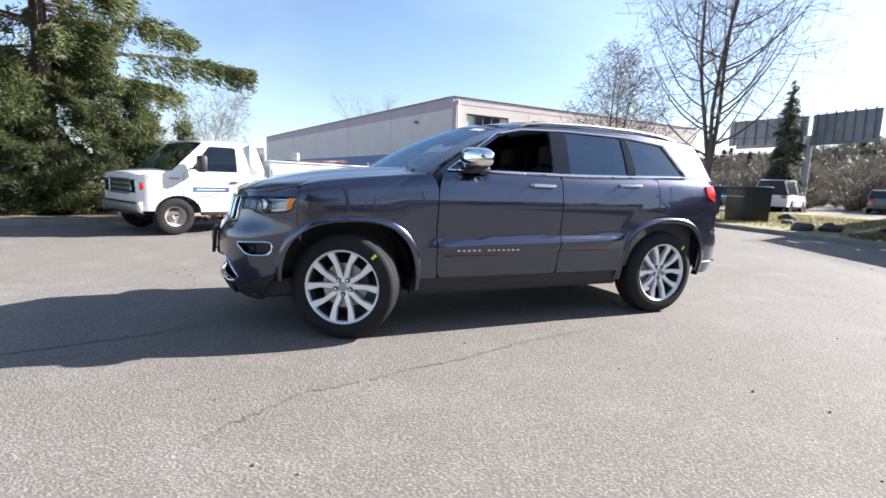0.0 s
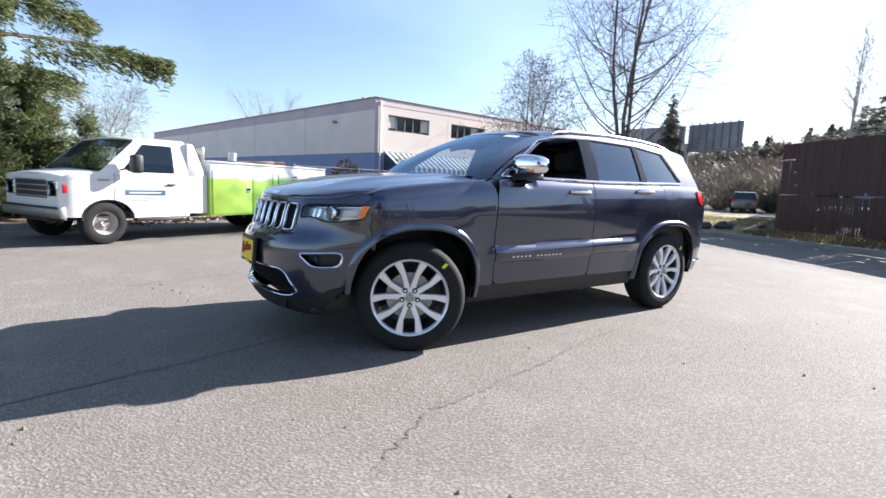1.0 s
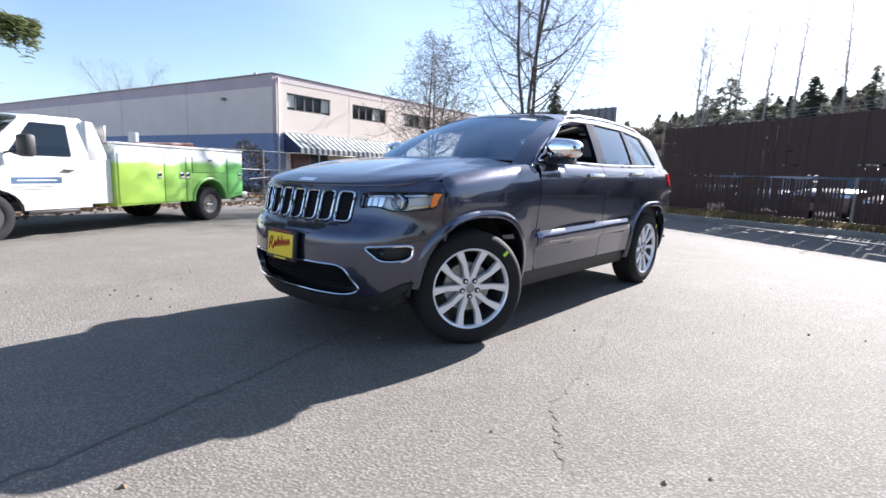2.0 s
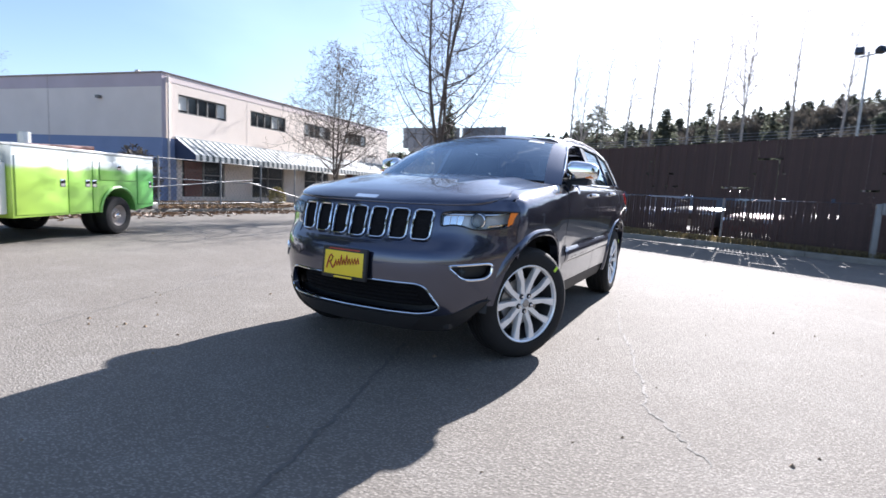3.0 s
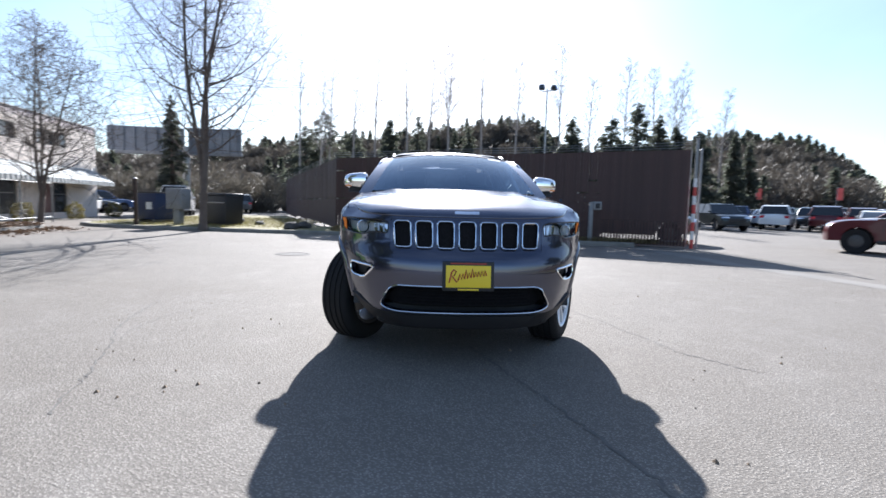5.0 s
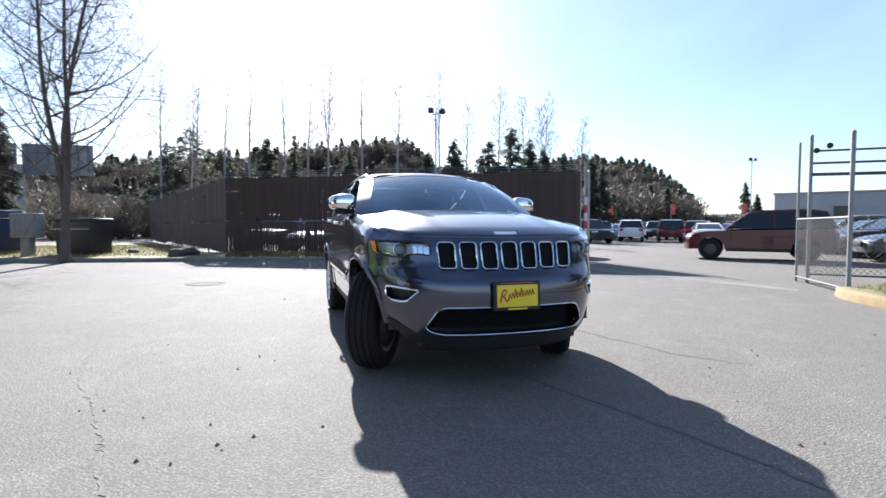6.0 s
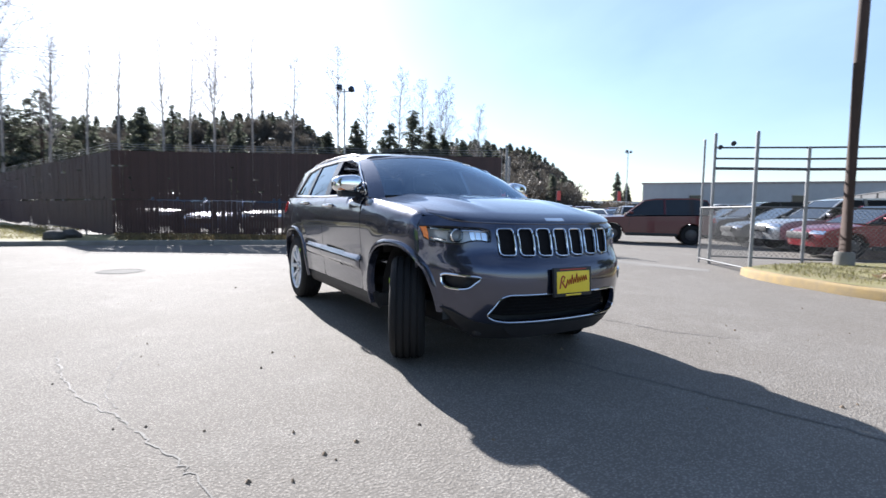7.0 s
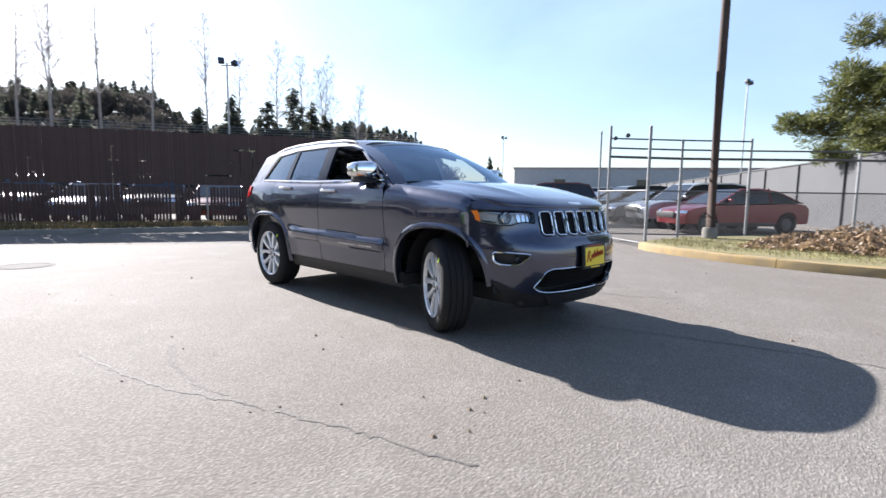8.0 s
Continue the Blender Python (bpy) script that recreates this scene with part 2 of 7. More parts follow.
for _i in range(1, 9):
    _arc.append(_arc[-1] + math.hypot((_fx[_i] - _fx[_i - 1]) * 0.56, (_ry[_i] - _ry[_i - 1]) * 0.93))
_arc = [a / _arc[-1] for a in _arc]
FRONT_X, FRONT_Y = curve1(_arc, _fx), curve1(_arc, _ry)
FRONT_T = curve1(_ry[::-1], _arc[::-1])


def ledge(x, z):
    """The raised shelf that runs along the doors."""
    k = min(1.0, max(0.0, (0.90 - x) / 0.15)) * min(1.0, max(0.0, (x + 1.0) / 0.15))
    return LEDGE(z - 0.022 - 0.02 * (0.85 - x)) * k


def top_in(x, z):
    """How far the side leans in just under its shoulder line."""
    d = (SHOULDER(x) - z) / 0.06
    return 0.045 * max(0.0, 1 - d) ** 2 if x > 0.4 else 0.0


def side_place(q, z):
    """Left flank: q is x as far as the front corner, and runs round the corner to the centre line beyond."""
    w = SIDE(min(z, 1.14) if q > 0.5 else z) - top_in(min(q, 2.1), z)
    if q <= Q0:
        bulge = 0.0
        for cx in (AXLE, -REAR_AXLE):
            d = math.hypot(q - cx, z - WHEEL_R)
            bulge = max(bulge, 0.014 * max(0.0, 1 - abs(d - 0.50) / 0.20))
        bulge += ledge(q, z)
        taper = 0.035 * max(0.0, (-q - 1.5) / 0.7) ** 2 + 0.02 * max(0.0, (q - 0.9) / 0.85) ** 2
        return (q, w + bulge - taper, z)
    t = (q - Q0) / QLEN
    if t > 1.000001:
        p = side_place(2 * (Q0 + QLEN) - q, z)
        return (p[0], -p[1], p[2])
    d = math.hypot(q - AXLE, z - WHEEL_R)
    bulge = 0.014 * max(0.0, 1 - abs(d - 0.50) / 0.20) * max(0.0, 1 - t / 0.3)
    w -= 0.035 * min(1.0, t / 0.2) * max(0.0, (0.62 - z) / 0.25)
    return (Q0 + (NOSE(z) - Q0) * FRONT_X(t), (w - 0.02) * FRONT_Y(t) + bulge, z)


def front_q(y, z):
    """The place along the nose of a point y from the centre line, at height z."""
    w = SIDE(min(z, 1.14)) - 0.02 - top_in(2.05, z)
    q = Q0 + QLEN * FRONT_T(min(1.0, min(abs(y), 0.86) / w)) - max(0.0, abs(y) - 0.86)
    return q if y >= 0 else 2 * (Q0 + QLEN) - q


def arch_point(cx, a, k=1.0):
    """The wheel opening: a rounded trapezoid, flatter on top."""
    c, s = math.cos(radians(a)), math.sin(radians(a))
    e = 2 / 2.7
    return (cx + k * 0.492 * math.copysign(abs(c) ** e, c), WHEEL_R - 0.02 + k * (0.49 if s > 0 else 0.42) * math.copysign(abs(s) ** e, s))


def arch(cx, r=0.492, a0=-20, a1=200, n=36):
    return [arch_point(cx, a0 + (a1 - a0) * i / n, r / 0.492) for i in range(n + 1)]


# Pale diffuse tone stands in for sky reflected in the headlamps.
LAMPIN = material("lamp housing", (0.72, 0.73, 0.75), 0.25, 0.15, 0.15, 14)
GRILLEMESH = material("black grille mesh", (0.010, 0.010, 0.012), 0.8, 0, 0.5, 60, 0.6, 90, spec=0.12)
jeep = thing("suv", "dark grey metallic sport utility vehicle parked on sunlit asphalt", "car")
SILL = 0.395


def both_sides(name, build, mat, label="", parent=None):
    """A part on the left flank and its mirror image on the right."""
    return part(name, build(), mat, parent or jeep, label), part(name, flip_y(build()), mat, parent or jeep, label)


def shoulder_line(x0, x1, n=12, drop=0.0):
    return [(x0 + (x1 - x0) * i / n, SHOULDER(x0 + (x1 - x0) * i / n) - drop) for i in range(n + 1)]


def fender():
    a = [p for p in arch(AXLE) if p[0] < 1.80 and p[1] > SILL][::1]
    a.sort(key=lambda p: math.atan2(p[1] - WHEEL_R, p[0] - AXLE))
    up = [(1.80, 0.72), (1.84, 0.86), (1.83, 1.02), (1.83, SHOULDER(1.83) - 0.01)]
    poly = [(0.79, SILL + 0.03), (0.955, SILL + 0.03)] + [a[-1]] + a[::-1][1:] + up + shoulder_line(1.80, 0.84, 12) + [(0.806, 1.10), (0.816, 0.8)]
    return sheet(poly, [], side_place, 0.045)


def front_door():
    poly = [(-0.300, SILL + 0.03), (0.782, SILL + 0.03), (0.808, 0.8), (0.798, 1.10), (0.765, 1.222), (-0.300, 1.238)]
    return sheet(rounded(poly, 0.05), [], side_place, 0.022)


def rear_door():
    a = [p for p in arch(-REAR_AXLE, 0.497) if p[0] > -1.30 and p[1] > SILL + 0.03 and p[1] < 0.93]
    a.sort(key=lambda p: p[1])
    poly = [(-0.955, SILL + 0.03), (-0.308, SILL + 0.03)] + [(-0.308, 1.238), (-1.36, 1.243), (-1.36, 0.97), (-1.28, 0.89)] + a[::-1]
    return sheet(poly, [], side_place, 0.022)


def quarter():
    a = [p for p in arch(-REAR_AXLE) if p[1] > 0.56]
    a = [p for p in a if p[0] < -1.44 or p[1] > 0.1]
    a.sort(key=lambda p: -math.atan2(p[1] - WHEEL_R, p[0] + REAR_AXLE))
    a = [p for p in a if p[0] < -1.30]
    poly = [(-1.288, 0.893), (-1.368, 0.975), (-1.368, 1.243), (-2.03, 1.25), (-2.12, 1.10), (-2.14, 0.80), (-1.98, 0.72)] + a
    return sheet(poly, [], side_place, 0.045)


def tail_place(q, z):
    """The rear corner and back: q from -2.0 on the flank to the centre line at -3.0."""
    x0, y0, _ = side_place(-1.95, z)
    t = min(1.0, (-1.95 - q) / 1.15)
    xr = TAIL(z)
    fx = curve_tx(t)
    return (x0 + (xr - x0) * fx, y0 * curve_ty(t), z)


curve_tx, curve_ty = curve1([0, 0.12, 0.25, 0.38, 0.52, 0.75, 1], [0, 0.32, 0.62, 0.84, 0.95, 0.99, 1]), curve1([0, 0.12, 0.25, 0.38, 0.52, 0.75, 1], [1, 0.985, 0.93, 0.82, 0.64, 0.33, 0])

both_sides("fender", fender, PAINT)
both_sides("front_door", front_door, PAINT)
both_sides("rear_door", rear_door, PAINT)
both_sides("quarter_panel", quarter, PAINT)

# front fascia with openings for grille, lamps and intake
SLOT_Z0, SLOT_Z1 = 0.814, 1.000
LAMP = [(0.548, 0.912), (0.543, 0.990), (0.60, 1.006), (0.80, 1.014), (0.955, 1.014), (0.922, 0.935), (0.86, 0.914), (0.79, 0.902), (0.72, 0.900), (0.68, 0.918), (0.62, 0.925)]
FOG = [(0.628, 0.686), (0.70, 0.610), (0.735, 0.602), (0.790, 0.608), (0.812, 0.635), (0.820, 0.704)]
INTAKE = [(-0.48, 0.570), (0.48, 0.570), (0.530, 0.550), (0.612, 0.428), (0.565, 0.398), (0.49, 0.386), (-0.49, 0.386), (-0.565, 0.398), (-0.612, 0.428), (-0.530, 0.550)]
GRILLE = [(-0.530, 0.798), (0.530, 0.798), (0.532, 1.014), (-0.532, 1.014)]


def yz(poly, step=0.04):
    return [(front_q(a, b), b) for a, b in densify(poly, step)]


def mirrored(poly):
    return [(-a, b) for a, b in poly]


_a = [p for p in arch(AXLE) if p[0] > 1.80 and p[1] > 0.475]
_a.sort(key=lambda p: p[1])
_half = [(2.34, 0.376), (2.24, 0.392), (2.14, 0.425), (2.04, 0.462)] + [p for p in _a] + [(1.805, 0.72), (1.845, 0.86), (1.835, 1.02), (1.835, SHOULDER(1.835) - 0.012)]
_qc = Q0 + QLEN
_top = [(q, min(SHOULDER(side_place(q, 1.03)[0]), 1.085) - 0.004) for q in np.linspace(1.86, _qc, 16)]
_left = _half + _top
_outer = _left + [(2 * _qc - q, z) for q, z in _left[::-1][1:]]
_holes = [yz(rounded(INTAKE, 0.04)), yz(rounded(GRILLE, 0.02))]
for _m in (lambda p: p, mirrored):
    _holes += [yz(_m(rounded(LAMP, 0.02))), yz(_m(rounded(FOG, 0.03)))]
part("front_fascia", sheet(_outer, _holes, side_place, 0.035, 0.03), PAINT, jeep)


def on_front(y, z, out=0.0):
    q = front_q(y, z)
    p, e = Vector(side_place(q, z)), 0.02
    n = (Vector(side_place(q + e, z)) - Vector(side_place(q - e, z))).cross(Vector(side_place(q, z + e)) - Vector(side_place(q, z - e))).normalized()
    if n.x * 1.0 + n.y * math.copysign(0.5, y) < 0:
        n = -n
    return p + n * out


def bezel(poly, r, out=0.0, rad=0.009, flat=1.0):
    return tube([on_front(a, b, out) for a, b in densify(rounded(poly, r), 0.03)], rad, 6, True, flat)


# seven grille slots: chrome rings round dark mesh
def slot_outline(i, grow=0.0):
    c, drop = (i - 3) * 0.1475, 0.003 * abs(i - 3)
    return [(c * 0.99 - 0.0555 - grow, SLOT_Z0 + drop - grow), (c * 0.99 + 0.0555 + grow, SLOT_Z0 + drop - grow), (c * 1.01 + 0.0585 + grow, SLOT_Z1 + grow), (c * 1.01 - 0.0585 - grow, SLOT_Z1 + grow)]


for _i in range(7):
    _s = part("grille_slot", bezel(slot_outline(_i), 0.03, 0.006, 0.0062), CHROME, jeep, "chrome grille ring")
    part("mesh_insert", sheet(slot_outline(_i), [], lambda a, b: on_front(a, b, -0.014), 0.03, 0.0), GRILLEMESH, _s)
part("grille_surround", sheet(rounded(GRILLE, 0.02), [rounded(slot_outline(i, -0.004), 0.02) for i in range(7)], lambda a, b: on_front(a, b, -0.004), 0.03, 0.03), PAINT, jeep)
part("grille_backing", sheet(GRILLE, [], lambda a, b: on_front(a, b, -0.035), 0.05, 0.0), BLACK, jeep)

# lower intake, fog lamps, headlamps
_s = part("lower_intake", bezel(INTAKE, 0.05, 0.004, 0.0055), CHROME, jeep, "chrome-edged lower air intake")
part("intake_mesh", sheet(INTAKE, [], lambda a, b: on_front(a, b, -0.09), 0.04, 0.0), GRILLEMESH, _s)
for _k in range(5):
    _z = 0.425 + 0.027 * _k
    part("intake_bar", tube([on_front(y, _z, -0.06) for y in np.linspace(-0.50 + 0.012 * _k, 0.50 - 0.012 * _k, 14)], 0.006, 5), GRILLEMESH, _s)
for _sg in (1, -1):
    _m = (lambda p: p) if _sg > 0 else mirrored
    _s = part("fog_lamp", bezel(_m(FOG), 0.03, 0.004, 0.0075), CHROME, jeep, "chrome-ringed fog lamp recess")
    part("recess", sheet(_m(FOG), [], lambda a, b: on_front(a, b, -0.05), 0.04, 0.0), BLACK, _s)
    _p = on_front(_sg * 0.70, 0.64, -0.055)
    part("fog_lens", moved(lathe([(0.0, 0.018), (0.02, 0.016), (0.036, 0.006), (0.04, -0.01)], 20, "x"), Matrix.Translation(_p)), LENS, _s)
    part("fog_reflector", moved(lathe([(0.0, -0.014), (0.02, -0.01), (0.038, 0.002)], 20, "x"), Matrix.Translation(_p)), CHROME, _s)
    _s = part("headlamp", sheet(_m(rounded(LAMP, 0.02)), [], lambda a, b: on_front(a, b, -0.003), 0.035, 0.03), LENS, jeep, "clear headlamp with amber marker")
    _s.visible_shadow = False
    part("housing", sheet(_m(rounded(LAMP, 0.02)), [], lambda a, b: on_front(a, b, -0.06), 0.035, 0.0), LAMPIN, _s)
    part("rim_strip", bezel(_m(LAMP), 0.02, -0.002, 0.0055), GLOSSBLACK, _s)
    part("reflector", sheet(_m(rounded([(0.560, 0.918), (0.665, 0.930), (0.672, 0.992), (0.556, 0.984)], 0.008)), [], lambda a, b: on_front(a, b, -0.042), 0.02, 0.012), CHROME, _s)
    for _y in (0.594, 0.632):
        part("lamp_divider", sheet(_m([(_y, 0.925), (_y + 0.005, 0.925), (_y + 0.006, 0.985), (_y + 0.001, 0.985)]), [], lambda a, b: on_front(a, b, -0.034), 0.04, 0.01), LAMPIN, _s)
    _p = on_front(_sg * 0.752, 0.957, -0.040)
    part("projector_ring", moved(lathe([(0.036, 0.030), (0.040, 0.036), (0.046, 0.030), (0.050, -0.02)], 24, "x"), Matrix.Translation(_p) @ Matrix.Rotation(radians(_sg * 14), 4, "Z")), CHROME, _s)
    part("projector_lens", moved(lathe([(0.0, 0.030), (0.016, 0.027), (0.028, 0.018), (0.036, 0.004)], 20, "x"), Matrix.Translation(_p) @ Matrix.Rotation(radians(_sg * 14), 4, "Z")), LENS, _s)
    part("bright_bar", sheet(_m([(0.57, 0.997), (0.88, 1.008), (0.88, 0.998), (0.57, 0.988)]), [], lambda a, b: on_front(a, b, -0.022), 0.04, 0.01), CHROME, _s)
    part("lower_bar", sheet(_m([(0.79, 0.914), (0.875, 0.926), (0.885, 0.938), (0.80, 0.926)]), [], lambda a, b: on_front(a, b, -0.025), 0.04, 0.01), CHROME, _s)
    part("amber_marker", sheet(_m([(0.872, 0.924), (0.918, 0.940), (0.946, 1.008), (0.882, 1.008)]), [], lambda a, b: on_front(a, b, 0.003), 0.03, 0.004), AMBER, _s)

# bumper skirt and valance
part("skid_plate", sheet([(front_q(y, 0.31), 0.362) for y in (0.50, -0.50)] + [(front_q(y, 0.31), 0.27) for y in (-0.44, 0.44)], [], lambda q, z: Vector(side_place(q, z)) + Vector((0.006, 0, 0)), 0.05, 0.03), BLACK, jeep)
_vl = [(1.965, 0.47), (2.04, 0.458), (2.14, 0.421), (2.24, 0.388), (2.34, 0.372)]
part("front_valance", sheet(_vl + [(2 * _qc - q, z) for q, z in _vl[::-1]] + [(2 * _qc - 2.2, 0.25), (2.2, 0.25)], [], lambda q, z: tuple(c * (1 if i == 2 else 1 - 0.10 * (0.372 - z)) for i, c in enumerate(side_place(q, z))), 0.05, 0.03), BLACK, jeep)

# bonnet
HOODC = curve1([0.6, 0.95, 1.3, 1.6, 1.9, 2.1, 2.2], [1.285, 1.27, 1.245, 1.21, 1.153, 1.098, 1.065])


def hood_z(x, y):
    zs, zc = SHOULDER(x), HOODC(x)
    r = min(1.0, abs(y) / 0.90)
    ridge = 0.012 * max(0.0, 1 - abs(abs(y) - 0.50 - 0.10 * (1.6 - x)) / 0.10)
    return zs + (zc - zs) * (1 - r**2.6) + ridge * min(1, max(0, (2.05 - x) / 0.3))


def nose_x(y):
    x = side_place(front_q(y, 1.045), 1.045)[0]
    z = min(SHOULDER(x), 1.085) - 0.004
    return side_place(front_q(y, z), z)[0]


def hood_place(x, y):
    d = max(0.0, nose_x(y) - x)
    z = hood_z(x, y)
    z0 = min(SHOULDER(x), 1.085) - 0.002
    k = math.sqrt(max(0.0, 1 - (1 - min(1.0, d / 0.15)) ** 2))
    return (x, y, z0 + (z - z0) * k)


def edge_y(x):
    """Where the bonnet's top meets the fender's shoulder."""
    return side_place(min(x, Q0), SHOULDER(min(x, Q0)))[1]


_rim = [(x, edge_y(x) - 0.07 - 0.05 * max(0, (x - 1.2))) for x in (0.88, 0.98, 1.2, 1.45, 1.65)]
_hx = [p[0] for p in _rim] + [1.79, nose_x(0.80)]
_hy = [p[1] for p in _rim] + [0.825, 0.80]
REAR_X = curve1([0.0, 0.45, 0.8, 1.0], [1.06, 1.03, 0.955, 0.90])
ROLL = 0.13


def bonnet_point(v, u, th):
    """A point of the bonnet: v across, u from its rear edge forwards, th down the roll of its nose."""
    xn, xr = nose_x(0.80 * v), REAR_X(abs(v))
    x = xr + (xn - ROLL - xr) * u + ROLL * math.sin(th)
    y = v * float(np.interp(x, _hx, _hy))
    z0 = min(SHOULDER(xn), 1.085) + 0.001
    return Vector((x, y, z0 + (hood_z(x, y) - z0) * (math.cos(th) ** 0.9 if th else 1.0)))


def bonnet_mesh():
    """Bonnet as a grid of ribs, closely spaced where its nose rolls down, with a flange all round."""
    us = [(k / 22, 0.0) for k in range(23)] + [(1.0, math.pi / 2 * k / 12) for k in range(1, 13)]
    nv, m = 48, len(us)
    vs = [bonnet_point(-1 + 2 * j / nv, u, th) for j in range(nv + 1) for u, th in us]
    bm = raw(vs, [(j * m + i, j * m + i + 1, (j + 1) * m + i + 1, (j + 1) * m + i) for j in range(nv) for i in range(m - 1)])
    bmesh.ops.recalc_face_normals(bm, faces=bm.faces)
    rim = [e for e in bm.edges if e.is_boundary]
    out = bmesh.ops.extrude_edge_only(bm, edges=rim)
    for g in out["geom"]:
        if isinstance(g, bmesh.types.BMVert):
            g.co += Vector((-0.010 if g.co.x > 1.8 else 0.0, -math.copysign(0.004, g.co.y), -0.016))
    return bm


part("bonnet", bonnet_mesh(), PAINT, jeep, "", 60)


def along(points, n):
    """n + 1 points evenly spaced on a line of points."""
    d = [0.0]
    for p, q in zip(points, points[1:]):
        d.append(d[-1] + (q - p).length)
    ts = np.linspace(0, d[-1], n + 1)
    return [Vector([float(np.interp(t, d, [p[c] for p in points])) for c in range(3)]) for t in ts]


def fender_top():
    """The rounded top of the fender, lofted from the flank's upper edge to the bonnet's side edge."""
    qe = front_q(0.805, 1.05)
    keys = [(x, SHOULDER(x)) for x in np.linspace(0.80, 1.80, 21)]
    keys += [(q, min(SHOULDER(side_place(q, 1.03)[0]), 1.085) - 0.004) for q in np.linspace(1.86, qe, 10)]
    outer, n, m = [], 44, 9
    lean = []
    for q, z in keys:
        p = Vector(side_place(q, z))
        outer.append(p)
        lean.append((p - Vector(side_place(q, z - 0.03))).normalized())
    inner = [bonnet_point(1.0, u, 0.0) for u in np.linspace(0, 1, 20)] + [bonnet_point(1.0, 1.0, math.pi / 2 * k / 8) for k in range(1, 9)]
    flow = [p - bonnet_point(0.95, u, 0.0) for p, u in zip(inner, np.linspace(0, 1, 20))]
    flow += [flow[-1].copy() for _ in range(8)]
    o, i2, l2, f2 = along(outer, n), along(inner, n), along_like(lean, outer, n), along_like(flow, inner, n)
    vs = []
    for j in range(n + 1):
        p1 = i2[j] + Vector((0, 0.004, 0))
        w = (p1 - o[j]).length
        t0, t1 = l2[j].normalized() * w * 0.9, f2[j].normalized() * -w * 0.9
        for k in range(m + 1):
            t = k / m
            a0, a1, a2, a3 = 2 * t**3 - 3 * t**2 + 1, t**3 - 2 * t**2 + t, -2 * t**3 + 3 * t**2, t**3 - t**2
            vs.append(o[j] * a0 + t0 * a1 + p1 * a2 + t1 * a3)
        vs.append(p1 + Vector((0, 0, -0.014)))
    c = m + 2
    bm = raw(vs, [(j * c + k, j * c + k + 1, (j + 1) * c + k + 1, (j + 1) * c + k) for j in range(n) for k in range(c - 1)])
    bmesh.ops.recalc_face_normals(bm, faces=bm.faces)
    return bm


def along_like(values, points, n):
    """Values that belong to a line's points, read at n + 1 even steps along it."""
    d = [0.0]
    for p, q in zip(points, points[1:]):
        d.append(d[-1] + (q - p).length)
    return [Vector([float(np.interp(t, d, [v[c] for v in values])) for c in range(3)]) for t in np.linspace(0, d[-1], n + 1)]


both_sides("fender_top", fender_top, PAINT)
part("cowl", sheet([(0.70, 0.86), (0.91, 0.80), (0.965, 0.615), (1.04, 0.345), (1.07, 0), (1.04, -0.345), (0.965, -0.615), (0.91, -0.80), (0.70, -0.86)], [], lambda x, y: (x, y, hood_z(x, y) - 0.045), 0.08, 0.0, (0.8, 0, 0)), BLACK, jeep)

# maker's mark on the bonnet's nose, as a plain bright bar of its size
part("emblem", sheet([(-0.085, -0.016), (0.085, -0.016), (0.088, 0.016), (-0.082, 0.016)], [], lambda a, b: Vector(hood_place(nose_x(a) - 0.034 - b * 0.9, a)) + Vector((0.004, 0, 0.003)), 0.03, 0.008, (1.4, 0, 0.5)), CHROME, jeep, "plain bright badge bar")


# ---- greenhouse ----
ROOFC = curve1([-2.2, -2.05, -1.8, -1.3, -0.7, -0.2, 0.15, 0.35], [1.645, 1.665, 1.695, 1.728, 1.738, 1.722, 1.68, 1.635])


def glass_y(x, z):
    base = 0.90 - 0.07 * max(0.0, (-x - 0.9) / 1.2) ** 2 - 0.05 * max(0.0, (x + 0.1) / 0.8) ** 2
    h = (z - 1.22) / 0.43
    return base - 0.17 * h - 0.035 * h * h


def pane_place(x, z):
    return (x, glass_y(x, z), z)


SIDE_TOP = [(0.20, 1.575), (0.05, 1.618), (-0.2, 1.648), (-0.7, 1.662), (-1.3, 1.65), (-1.75, 1.615), (-2.02, 1.585)]
OPEN_F = [(0.635, 1.262), (-0.235, 1.258), (-0.275, 1.612), (0.0, 1.598), (0.20, 1.552)]
OPEN_R = [(-0.415, 1.262), (-1.03, 1.270), (-1.045, 1.606), (-0.445, 1.617)]
OPEN_Q = [(-1.14, 1.276), (-1.73, 1.288), (-1.53, 1.560), (-1.115, 1.602)]


def green_side():
    poly = [(0.88, 1.222), (0.20, 1.224), (-0.5, 1.232), (-1.2, 1.238), (-2.0, 1.248), (-2.16, 1.252)] + SIDE_TOP[::-1] + [(0.50, 1.43)]
    return sheet(poly, [rounded(OPEN_F, 0.03), rounded(OPEN_R, 0.03), rounded(OPEN_Q, 0.03)], pane_place, 0.05, 0.03)


both_sides("cab_side", green_side, PAINT)


def pillar_cover(a, b):
    return lambda: sheet([(a, 1.258), (b, 1.258), (b - 0.03, 1.612), (a - 0.04, 1.612)], [], pane_place, 0.06, 0.004, lift=0.004)


